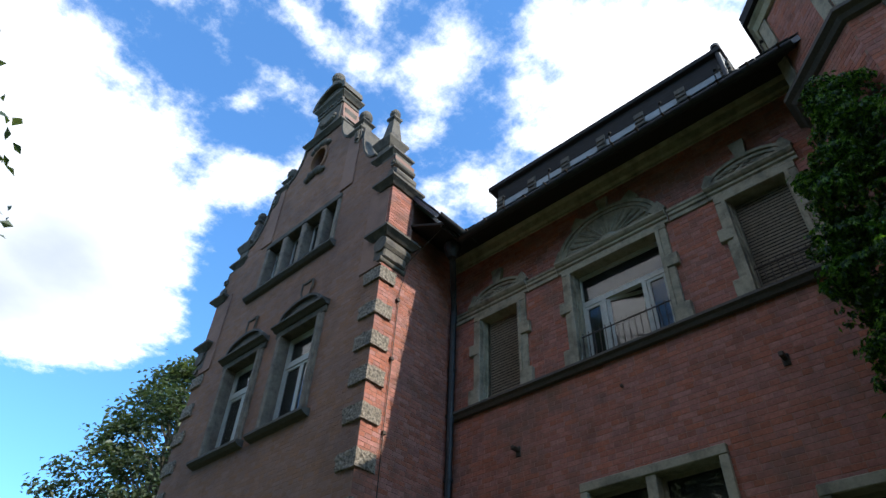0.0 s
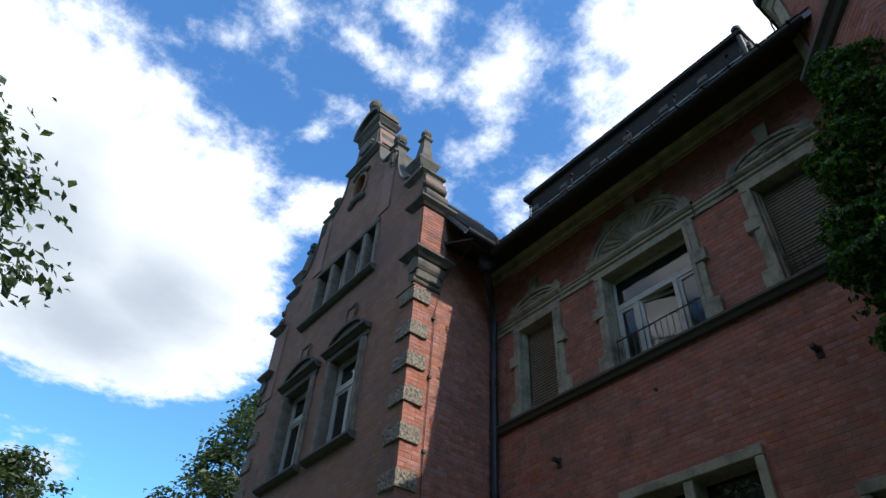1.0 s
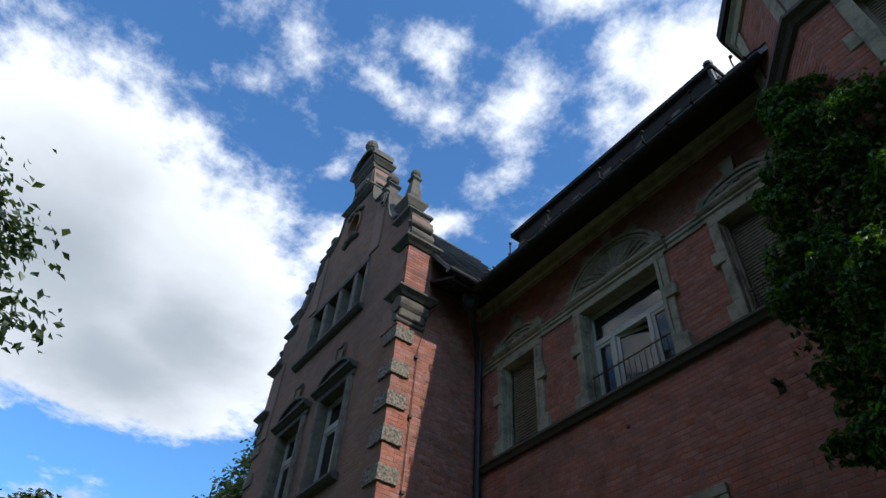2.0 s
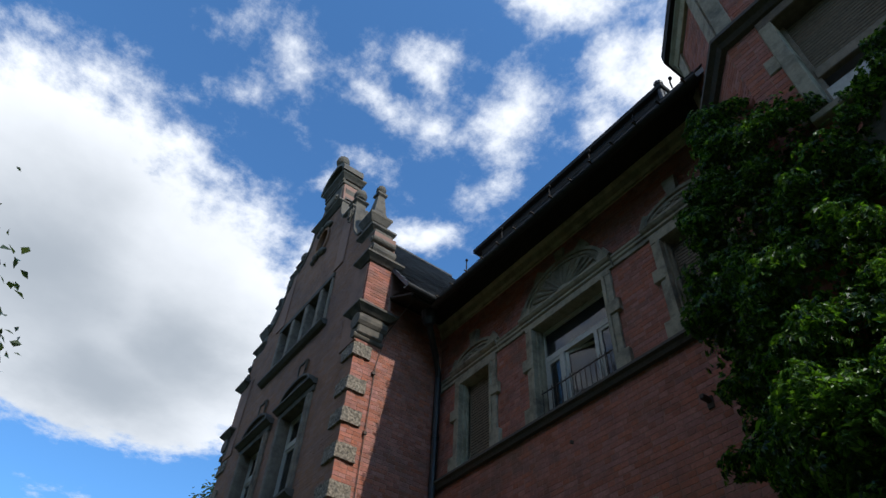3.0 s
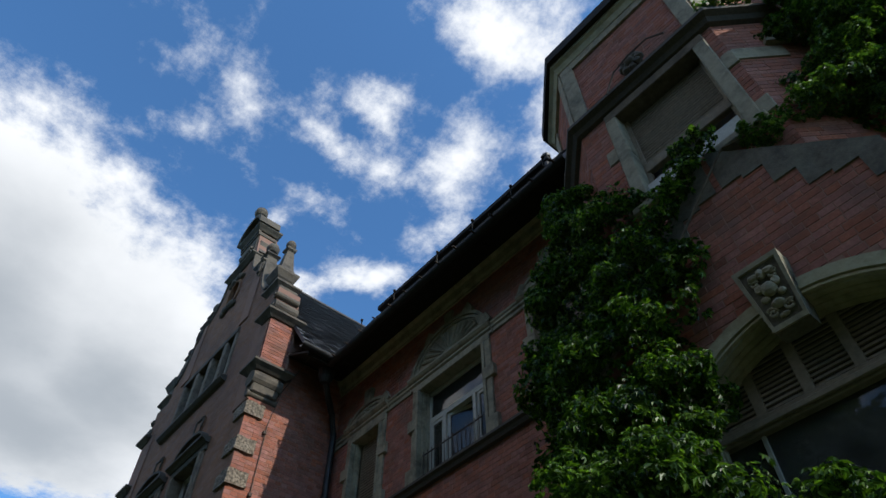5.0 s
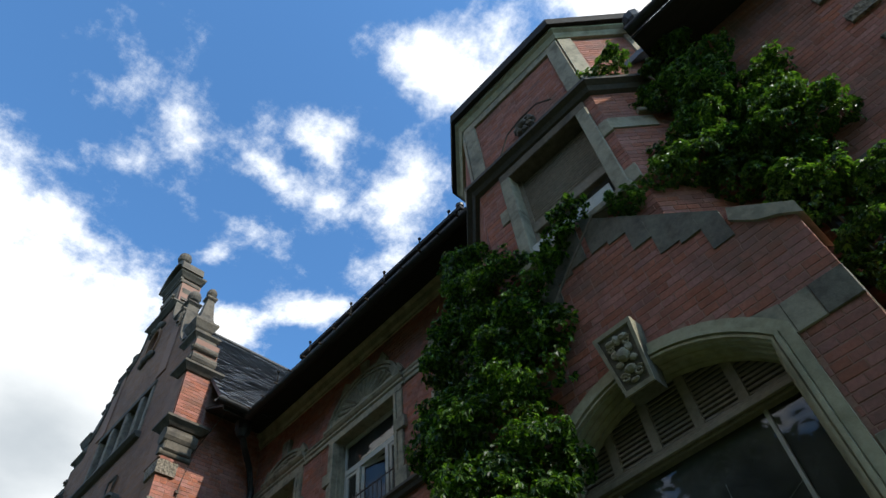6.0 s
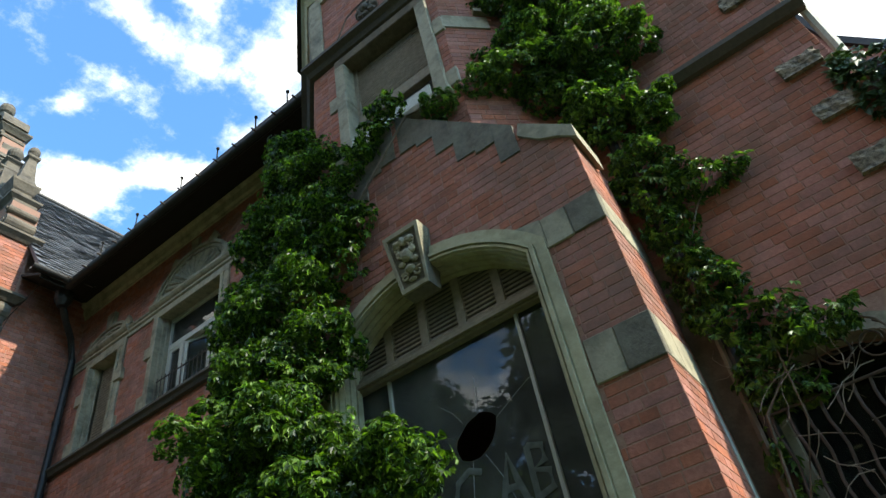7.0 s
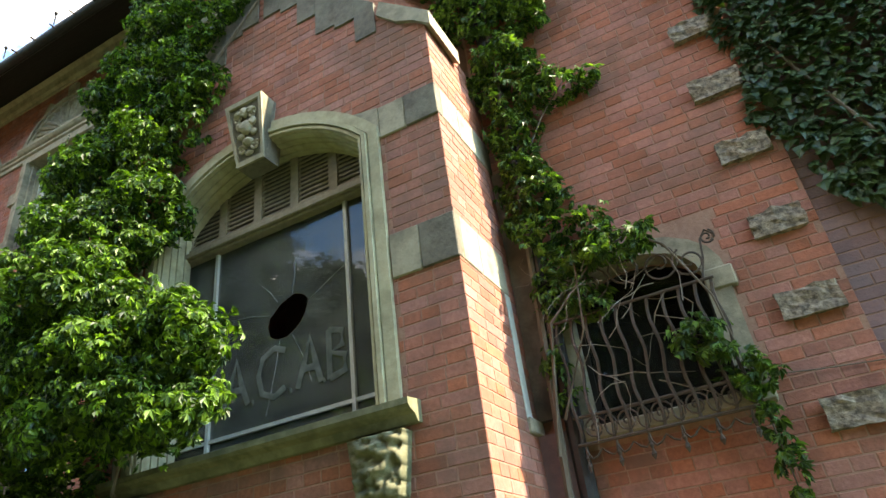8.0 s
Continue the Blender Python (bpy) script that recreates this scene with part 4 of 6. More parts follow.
def shield(cx, cz):
    th = thing("shield_relief", "small weathered stone shield on the gable", "relief", group="gable shields")
    pts = [(-0.16, 0.22), (-0.05, 0.18), (0.06, 0.22), (0.18, 0.20), (0.16, -0.02), (0.10, -0.16), (0.0, -0.26), (-0.11, -0.15), (-0.17, -0.02)]
    part("field", plate(bmesh.new(), pts, [], -0.04, 0.02, facing_y), "brick_grey", th)
    bm = bmesh.new()
    ring = [(u, -0.05, v) for u, v in pts] + [(pts[0][0], -0.05, pts[0][1])]
    part("rim", tube(bm, ring, 0.022, 5), "old_stone", th)
    part("boss", boxes((-0.10, 0.12, -0.07, 0.0, 0.16, 0.21), bevel=0.01), "old_stone", th)
    th.location = (cx, GY, cz)


shield(-11.08, 9.45)
shield(-9.18, 9.50)


def rough_block(x0, x1, y0, y1, z0, z1, seed):
    """A bossed stone: a box with a lumpy skin and chipped edges."""
    bm = bmesh.new()
    bmesh.ops.create_cube(bm, size=1)
    bmesh.ops.subdivide_edges(bm, edges=bm.edges[:], cuts=5, use_grid_fill=True)
    rnd = Vector((seed * 3.1, seed * 1.7, seed * 0.9))
    for v in bm.verts:
        n = v.co.copy()
        p = Vector((x0 + (x1 - x0) * (n.x + 0.5), y0 + (y1 - y0) * (n.y + 0.5), z0 + (z1 - z0) * (n.z + 0.5)))
        s = Vector((round(n.x * 2 * 0.999 / 1.0 * 0.5001 * 2) if abs(n.x) > 0.49 else 0, (1 if n.y > 0.49 else -1 if n.y < -0.49 else 0), (1 if n.z > 0.49 else -1 if n.z < -0.49 else 0)))
        k = noise.noise(p * 14 + rnd) * 0.016 + noise.noise(p * 31 + rnd) * 0.011
        v.co = p + s * (k - 0.004)
    return bm


QZ = [5.40, 6.13, 6.78, 7.43, 8.06, 8.80]


def gable_quoin(x_side, z):
    s = 1 if x_side == GX else -1
    a = sorted((x_side + s * 0.05, x_side - s * 0.40))
    th = thing("quoin_stone", "dark bossed quoin stone on the gable corner", "quoin", group="gable quoins")
    part("stone", rough_block(a[0], a[1], GY - 0.05, GY + 0.34, z - 0.14, z + 0.14, z + x_side), "bossed_stone", th)


for z in QZ + [4.70, 4.0]:
    gable_quoin(GX, z)
for z in QZ[1:]:
    gable_quoin(2 * MID - GX, z)

coping = thing("gable_coping", "dark weathered stone coping on the curved gable", "coping", kind="structure")


def cap(x0, x1, y0, y1, z, h=0.16, mat="old_stone", out=0.12, parent=None):
    """A moulded slab over a pier: spreads upward, weathered on top."""
    bm = bmesh.new()
    for k, (o, zz) in enumerate(((0.0, 0), (out * 0.4, h * 0.25), (out, h * 0.55), (out, h * 0.8), (0.02, h))):
        ring = [bm.verts.new(v) for v in ((x0 - o, y0 - o, z + zz), (x1 + o, y0 - o, z + zz), (x1 + o, y1 + o, z + zz), (x0 - o, y1 + o, z + zz))]
        if k:
            for i in range(4):
                bm.faces.new([last[i], last[(i + 1) % 4], ring[(i + 1) % 4], ring[i]])
        else:
            bm.faces.new(list(reversed(ring)))
        last = ring
    bm.faces.new(last)
    return part("cap_stone", bm, mat, parent)


def coping_run(side):
    """Slabs that follow the concave and convex curves of the gable edge."""
    half = [(MID + side * d, z) for d, z in right]
    for lo_, hi_ in ((3, 10), (12, 19)):
        pts = half[lo_:hi_]
        for (xa, za), (xb, zb) in zip(pts, pts[1:]):
            d = Vector((xb - xa, 0, zb - za))
            nrm = Vector((d.z, 0, -d.x)).normalized() * side
            bm = bmesh.new()
            q = [Vector((xa, 0, za)), Vector((xb, 0, zb)), Vector((xb, 0, zb)) + nrm * 0.05, Vector((xa, 0, za)) + nrm * 0.05]
            vs = [bm.verts.new(v + Vector((0, y, 0))) for y in (GY - 0.04, GY + 0.57) for v in q]
            for f in ((0, 1, 2, 3), (7, 6, 5, 4), (0, 4, 5, 1), (1, 5, 6, 2), (2, 6, 7, 3), (3, 7, 4, 0)):
                bm.faces.new([vs[i] for i in f])
            part("coping_stone", bm, "old_stone", coping)


for side in (1, -1):
    coping_run(side)


def corner_pier(side):
    """Corbelled pier with scroll consoles and an obelisk on the shoulder of the gable."""
    th = thing("corner_pier", "corbelled corner pier with scrolls and obelisk finial", "pier", group="gable piers")
    xa = MID + side * 3.09
    x0, x1 = sorted((xa - side * 0.28, xa + side * 0.11))
    y0, y1 = GY - 0.06, GY + 0.60
    part("shaft", boxes((x0 + 0.04, x1 - 0.04, y0 + 0.04, y1 - 0.02, 9.80, 11.0)), "mortar", th)
    for k in range(15):
        for j, (ya, yb_) in enumerate(((0, 0.25), (0.25, 0.5), (0.5, 0.56)) if k % 2 else ((0, 0.125), (0.125, 0.375), (0.375, 0.56))):
            part("brick", boxes((x0 + 0.034, x1 - 0.034, y0 + 0.034 + ya, y0 + 0.03 + yb_, 9.82 + k * COURSE, 9.82 + k * COURSE + 0.066)), "brick_piece", th)
    cap(x0, x1, y0, y1, 9.62, 0.20, parent=th)
    for z, r in ((9.36, 0.17), (9.02, 0.07)):
        ex = xa + side * 0.08
        bm = tube(bmesh.new(), [(ex - side * 0.10, y0 - 0.02, z + 0.08), (ex - side * 0.10, (y0 + y1) / 2, z + 0.08), (ex - side * 0.10, y1 - 0.05, z + 0.08)], r, 14)
        part("corbel_scroll", bm, "old_stone", th)
    part("corbel_block", boxes((x0 + 0.05, x1 - 0.02, y0 + 0.02, y1 - 0.08, 9.12, 9.62), bevel=0.03), "old_stone", th)
    cap(x0, x1, y0, y1, 11.0, 0.20, parent=th)
    c0, c1 = sorted((xa - side * 0.42, xa + side * 0.02))
    part("console_block", boxes((c0 - 0.04, c1 - 0.03, y0 + 0.06, y1 - 0.12, 11.2, 12.10), bevel=0.02), "old_stone", th)
    ex = x1 - 0.11 if side > 0 else x0 + 0.11
    for z, r in ((11.40, 0.15), (11.74, 0.09)):
        part("console_scroll", tube(bmesh.new(), [(ex, y0 + 0.02, z), (ex, y1 - 0.08, z)], r, 14), "old_stone", th)
        part("scroll_eye", tube(bmesh.new(), [(ex, y0 - 0.01, z), (ex, y0 + 0.03, z)], r * 0.45, 10), "old_stone", th)
    u0, u1 = sorted((xa - side * 0.62, xa - side * 0.12))
    cap(u0, u1, y0 + 0.08, y1 - 0.16, 12.10, 0.20, parent=th, out=0.11)
    cx, cy = xa - side * 0.45, GY + 0.19
    ob = part("obelisk", lathe(bmesh.new(), cx, cy, 12.30, [(0.19, 0), (0.19, 0.24), (0.22, 0.28), (0.27, 0.40), (0.29, 0.44), (0.29, 0.50), (0.20, 0.58), (0.155, 0.72), (0.085, 1.36), (0.13, 1.41), (0.13, 1.47), (0.07, 1.51)], square=True), "old_stone", th)
    part("finial_ball", lathe(bmesh.new(), cx, cy, 13.80, [(0.05, 0), (0.09, 0.04), (0.125, 0.11), (0.125, 0.18), (0.09, 0.26), (0.02, 0.30)], 14), "old_stone", ob)


corner_pier(1)
corner_pier(-1)


def ball_step(side):
    th = thing("ball_finial", "weathered stone ball on a stepped gable ledge", "finial", group="gable balls")
    c = MID + side * 1.48
    cap(c - 0.17, c + 0.17, GY - 0.01, GY + 0.34, 13.98, 0.18, parent=th, out=0.09)
    part("plinth", boxes((c - 0.15, c + 0.15, GY + 0.02, GY + 0.32, 14.16, 14.42), bevel=0.02), "old_stone", th)
    cap(c - 0.13, c + 0.13, GY + 0.04, GY + 0.30, 14.42, 0.12, parent=th, out=0.07)
    part("ball", lathe(bmesh.new(), c, GY + 0.17, 14.54, [(0.08, 0), (0.08, 0.10), (0.14, 0.15), (0.175, 0.25), (0.175, 0.32), (0.14, 0.42), (0.07, 0.48), (0.02, 0.49)], 18), "old_stone", th)
    shell = part("shell_bracket", plate(bmesh.new(), [(c + side * u, z) for u, z in ((0.02, 13.98), (0.26, 13.98), (0.28, 13.72), (0.18, 13.50), (0.04, 13.62))], [], GY - 0.07, GY + 0.45, facing_y), "old_stone", th)
    for k in range(3):
        part("shell_rib", tube(bmesh.new(), [(c + side * (0.07 + 0.07 * k), GY - 0.08, 13.95), (c + side * (0.12 + 0.04 * k), GY - 0.09, 13.62)], 0.022, 6), "old_stone", shell)


ball_step(1)
ball_step(-1)
crown = thing("gable_crown", "dark stone crowning block with arched top and ball", "finial")
cap(MID - 0.70, MID + 0.70, GY - 0.04, GY + 0.50, 15.10, 0.18, parent=crown, out=0.11)
part("block", boxes((MID - 0.50, MID + 0.50, GY - 0.03, GY + 0.48, 15.28, 16.45), bevel=0.02), "old_stone", crown)
for k in range(9):
    part("dentil", boxes((MID - 0.54 + k * 0.125, MID - 0.46 + k * 0.125, GY - 0.09, GY + 0.0, 16.34, 16.44), bevel=0.008), "old_stone", crown)
part("dentil_band", boxes((MID - 0.55, MID + 0.55, GY - 0.06, GY + 0.52, 16.24, 16.34), bevel=0.01), "old_stone", crown)
cap(MID - 0.54, MID + 0.54, GY - 0.06, GY + 0.50, 16.45, 0.24, parent=crown, out=0.11)
for s in (-1, 1):
    part("side_scroll", plate(bmesh.new(), [(MID + s * 0.50, 15.28), (MID + s * 0.84, 15.28), (MID + s * 0.70, 15.45), (MID + s * 0.60, 15.70), (MID + s * 0.62, 15.95), (MID + s * 0.50, 16.1)], [], GY + 0.05, GY + 0.45, facing_y), "old_stone", crown)
part("arched_top", plate(bmesh.new(), arc(MID, 16.66, 0.66, 0, 180, 22, rz=0.62), [], GY - 0.06, GY + 0.36, facing_y), "old_stone", crown)
ro, ri = arc(MID, 16.64, 0.70, 0, 180, 22, rz=0.68), arc(MID, 16.64, 0.60, 0, 180, 22, rz=0.56)
part("arch_rim", plate(bmesh.new(), ro + list(reversed(ri)), [], GY - 0.20, GY + 0.46, facing_y), "old_stone", crown)
part("pedestal", lathe(bmesh.new(), MID, GY - 0.02, 17.28, [(0.15, 0), (0.15, 0.24), (0.10, 0.30)], 12), "old_stone", crown)
part("top_ball", lathe(bmesh.new(), MID, GY - 0.02, 17.56, [(0.10, 0), (0.17, 0.07), (0.205, 0.19), (0.18, 0.32), (0.08, 0.40), (0.02, 0.42)], 14), "old_stone", crown)
bm = bmesh.new()
for i in range(9):
    a = radians(200 + i * 17.5)
    bmesh.ops.create_icosphere(bm, subdivisions=1, radius=0.10, matrix=Matrix.Translation((MID + 0.30 * math.cos(a), GY - 0.03, 15.90 + 0.26 * math.sin(a))))
part("garland", bm, "old_stone", crown, "carved garland")
niche = thing("oval_opening", "oval gable opening framed by worn carved scrolls", "opening", kind="structure")
ro, ri = arc(MID, 14.2, 0.37, 0, 360, 24, rz=0.50)[:-1], arc(MID, 14.2, 0.29, 0, 360, 24, rz=0.41)[:-1]
part("rim", plate(bmesh.new(), ro, [ri], GY - 0.05, GY + 0.05, facing_y), "brick_grey", niche)
part("dark_back", boxes((MID - 0.5, MID + 0.5, GY + 0.5, GY + 0.54, 13.6, 14.8)), "room", niche)
for zz, n in ((14.72, 5), (13.66, 5)):
    bm = bmesh.new()
    for i in range(n):
        bmesh.ops.create_icosphere(bm, subdivisions=2, radius=0.10 + 0.03 * (i % 2), matrix=Matrix.Translation((MID - 0.30 + 0.15 * i, GY - 0.04, zz + 0.07 * math.cos((i - 2) * 1.2))) @ Matrix.Diagonal((1.1, 0.7, 0.9, 1)))
    part("carving", bm, "old_stone", niche)
# thin pilaster lines of the gable
lis = thing("gable_lesene", "shallow brick pilaster strip on the gable", "pilaster", kind="structure")
for s in (-1, 1):
    part("strip", boxes((MID + s * 1.50 - 0.22, MID + s * 1.50 + 0.22, GY - 0.035, GY + 0.02, 12.1, 13.98)), "brick_grey", lis)
    part("strip", boxes((MID + s * 2.80 - 0.29, MID + s * 2.80 + 0.285, GY - 0.035, GY + 0.02, 9.0, 11.1)), "brick_grey", lis)

# lightning rod wire on the wing side
wire = thing("lightning_wire", "thin dark wire clipped to the sunny wall", "wire")
part("wire_run", tube(bmesh.new(), [(GX + 0.04, 6.22, 2.0), (GX + 0.04, 6.18, 6.0), (GX + 0.04, 6.22, 8.6), (GX + 0.05, 6.35, 9.4), (EAVE_X - 0.1, 6.5, 10.0)], 0.008, 5), "iron", wire)
for z in (4.6, 5.9, 7.2, 8.4):
    part("clip", boxes((GX, GX + 0.06, 6.17, 6.23, z, z + 0.05)), "iron", wire)

# ---- porch: stone, window ----
porch_win = thing("window_9", "arched porch window with cracked glass and louvred head", "window", kind="structure")
SP = 0.95   # half width of the opening
def arch_line(e, dz=0.0):
    """The opening's outline widened by e, from the foot on one side over the arch to the other."""
    r, h = AR + e, SP + e
    a = math.degrees(math.acos(h / r))
    return [(AC - h, 2.52)] + list(reversed(arc(AC, AZ, r, a, 180 - a, 16))) + [(AC + h, 2.52)]


surround = part("surround", plate(bmesh.new(), arch_line(0.17) + list(reversed(arch_line(0.088))), [], PY - 0.035, PY + 0.2, facing_y), "green_stone", porch_win, "greenish pale stone surround")
for e0, e1, ya, yz in ((0.088, 0.080, 0.012, -0.2), (0.080, 0.048, 0.058, -0.2), (0.048, 0.034, 0.030, -0.2), (0.034, 0.014, 0.044, -0.2), (0.014, -0.004, 0.012, -0.22), (0.0, -0.016, -0.05, -0.22), (0.0, -0.034, -0.10, -0.22), (0.0, -0.050, -0.16, -0.22)):
    part("moulding", plate(bmesh.new(), arch_line(e0) + list(reversed(arch_line(e1))), [], PY - ya, PY - yz, facing_y), "green_stone", surround)
yb = PY + 0.26
GL, GR = AC - SP, AC + SP
head = part("louvre_head", boxes((GL, GR, yb - 0.07, yb + 0.03, 4.24, 4.36), bevel=0.01), "shutter", porch_win, "weathered wooden louvre head")
part("box_beam", boxes((GL + 0.03, GR, yb - 0.10, yb - 0.07, 4.26, 4.31), bevel=0.008), "shutter", head)
edges_x = [GL + 0.02 + i * 0.372 for i in range(6)]
for x in edges_x:
    h = AZ + math.sqrt(max(AR ** 2 - (x - AC) ** 2, 0.1)) + 0.02
    if h > 4.42:
        part("stile", boxes((max(x - 0.04, GL), min(x + 0.04, GR), yb - 0.05, yb - 0.01, 4.36, h)), "shutter", head)
for xa, xb in zip(edges_x, edges_x[1:]):
    n = 0
    while True:
        z = 4.37 + 0.042 * n
        lim = math.sqrt(max((AR + 0.02) ** 2 - (z + 0.03 - AZ) ** 2, 0.0))
        u0, u1 = max(xa + 0.04, AC - lim), min(xb - 0.04, AC + lim)
        if z > 4.93 or u1 - u0 < 0.05:
            break
        bm = boxes((u0, u1, -0.004, 0.004, -0.017, 0.017))
        bmesh.ops.rotate(bm, matrix=Matrix.Rotation(-0.5, 3, "X"), verts=bm.verts)
        part("louvre", bm, "shutter", head).location = (0, yb - 0.03, z + 0.02)
        n += 1
part("louvre_back", boxes((GL - 0.02, GR + 0.02, yb + 0.0, yb + 0.02, 4.3, 5.0)), "dark_sill", head)
# metal glazing bars
BL, BR = 1.26, 2.516
bars = part("glazing_frame", boxes((BL - 0.014, BL + 0.014, yb - 0.02, yb + 0.03, 2.60, 4.24), (BR - 0.014, BR + 0.014, yb - 0.02, yb + 0.03, 2.60, 4.24), (GL, GR, yb - 0.015, yb + 0.025, 2.705, 2.73), (GL, GR, yb - 0.015, yb + 0.03, 2.56, 2.60)), "paint_white", porch_win, "thin pale metal glazing bars")
part("inner_sill", boxes((GL, GR, PY, yb + 0.03, 2.50, 2.56)), "green_stone", porch_win)


def dusty_pane(outline, holes, label=""):
    ob = part("pane", plate(bmesh.new(), outline, holes, yb + 0.004, yb + 0.009, facing_y), "dusty_glass", porch_win, label)
    ob.visible_shadow = False
    return ob


rj = random.Random(11)
HX, HZ = 1.965, 3.476
hole = [(HX + (0.165 + 0.025 * rj.random()) * math.cos(a) + 0.03 * math.sin(a), HZ + (0.145 + 0.02 * rj.random()) * math.sin(a) + 0.03 * math.cos(a)) for a in [2 * math.pi * i / 18 for i in range(18)]]
main_pane = dusty_pane(rect(BL + 0.014, BR - 0.014, 2.73, 4.24), [hole], "dusty glass with a jagged hole")
for r in ((GL, BL - 0.014, 2.73, 4.24), (BR + 0.014, GR, 2.73, 4.24), (GL, GR, 2.60, 2.705)):
    dusty_pane(rect(*r), [])
for ang, ln in ((250, 0.55), (285, 0.42), (75, 0.3), (20, 0.45), (160, 0.35), (120, 0.25)):
    a = radians(ang)
    p = (HX + 0.18 * math.cos(a), yb, HZ + 0.16 * math.sin(a))
    q = (HX + (0.18 + ln) * math.cos(a + 0.1), yb, HZ + (0.16 + ln) * math.sin(a + 0.1))
    mid = [(u + v) / 2 + 0.01 for u, v in zip(p, q)]
    mid[1] = yb
    part("crack", tube(bmesh.new(), [p, mid, q], 0.0014, 4), "chalk_line", main_pane)
room(porch_win, 0.6, 3.15, 2.4, 5.1, PY + 0.43, 1.2)

# painted letters on the glass
def stroke(parent, pts, r=0.026):
    """A brushed stroke of paint on the glass."""
    return part("stroke", tube(bmesh.new(), [(u, yb, v) for u, v in pts], r, 6), "chalk", parent)


graffiti = thing("painted_letters", "pale hand-painted letters on the dusty pane", "graffiti")
LZ, H = 2.91, 0.35
for cx, w, lines in ((1.50, 0.24, [[(-0.5, 0), (-0.2, 0.5), (0, 1), (0.2, 0.5), (0.5, 0)], [(-0.3, 0.35), (0.3, 0.35)]]),
                     (1.83, 0.24, [[(0.5, 0.88), (0.1, 1.0), (-0.35, 0.85), (-0.5, 0.5), (-0.35, 0.12), (0.1, -0.02), (0.5, 0.12)]]),
                     (2.155, 0.20, [[(-0.5, 0), (-0.2, 0.5), (0.05, 1), (0.25, 0.5), (0.5, 0)], [(-0.3, 0.35), (0.35, 0.35)]]),
                     (2.385, 0.15, [[(-0.4, 0), (-0.4, 1)], [(-0.4, 1), (0.35, 0.9), (0.35, 0.62), (-0.3, 0.52), (0.45, 0.4), (0.45, 0.1), (-0.4, 0)]])):
    for ln in lines:
        stroke(graffiti, [(cx + u * w, LZ + v * H) for u, v in ln])
for x in (1.665, 2.0, 2.28):
    stroke(graffiti, [(x - 0.008, LZ), (x + 0.008, LZ + 0.004)], 0.02)
for o in graffiti.children:
    for v in o.data.vertices:
        v.co.y = yb - 0.001 + (v.co.y - yb) * 0.1

# sill and bracket
part("window_sill", sweep(bmesh.new(), [(0, 0.03), (0.05, 0.03), (0.08, 0.07), (0.13, 0.09), (0.15, 0.11), (0.15, 0.145), (0, 0.16)], [(0.66, PY, 0, -1, 2.36), (3.12, PY, 0, -1, 2.36)]), "mossy_stone", porch_win)


def carved_block(name, parent, cx, z0, z1, w0, w1, out, label):
    """A tapering block with a lumpy carved front."""
    bm = bmesh.new()
    n, k = 20, 26
    rows = []
    for j in range(k + 1):
        v = j / k
        w = w0 + (w1 - w0) * v
        row = []
        for i in range(n + 1):
            u = i / n * 2 - 1
            p = Vector((cx + u * w / 2, 0, z0 + (z1 - z0) * v))
            body = max(0.0, 1 - u * u * 1.1) * (0.55 + 0.45 * math.sin(v * 2.6 + 0.3))
            lump = noise.noise(p * 14) * 0.045 + noise.noise(p * 27) * 0.04 + noise.noise(p * 48) * 0.03 + 0.02 * math.sin(v * 19) * max(0.0, 1 - abs(u) * 1.6)
            if abs(u) > 0.9 or j in (0, k):
                lump, body = 0.0, 0.15
            row.append(bm.verts.new((p.x, PY - 0.04 - out * 0.6 - 0.05 * body - lump, p.z)))
        rows.append(row)
    back = [[bm.verts.new((r[0].co.x, PY + 0.1, r[0].co.z)), bm.verts.new((r[-1].co.x, PY + 0.1, r[-1].co.z))] for r in rows]
    for j in range(k):
        for i in range(n):
            bm.faces.new([rows[j][i], rows[j][i + 1], rows[j + 1][i + 1], rows[j + 1][i]])
        bm.faces.new([rows[j][0], rows[j + 1][0], back[j + 1][0], back[j][0]])
        bm.faces.new([rows[j][-1], back[j][1], back[j + 1][1], rows[j + 1][-1]])
    for j in (0, k):
        bm.faces.new(rows[j] + [back[j][1], back[j][0]])
    for fc in bm.faces:
        fc.smooth = True
    return part(name, bm, "mossy_stone", parent, label)


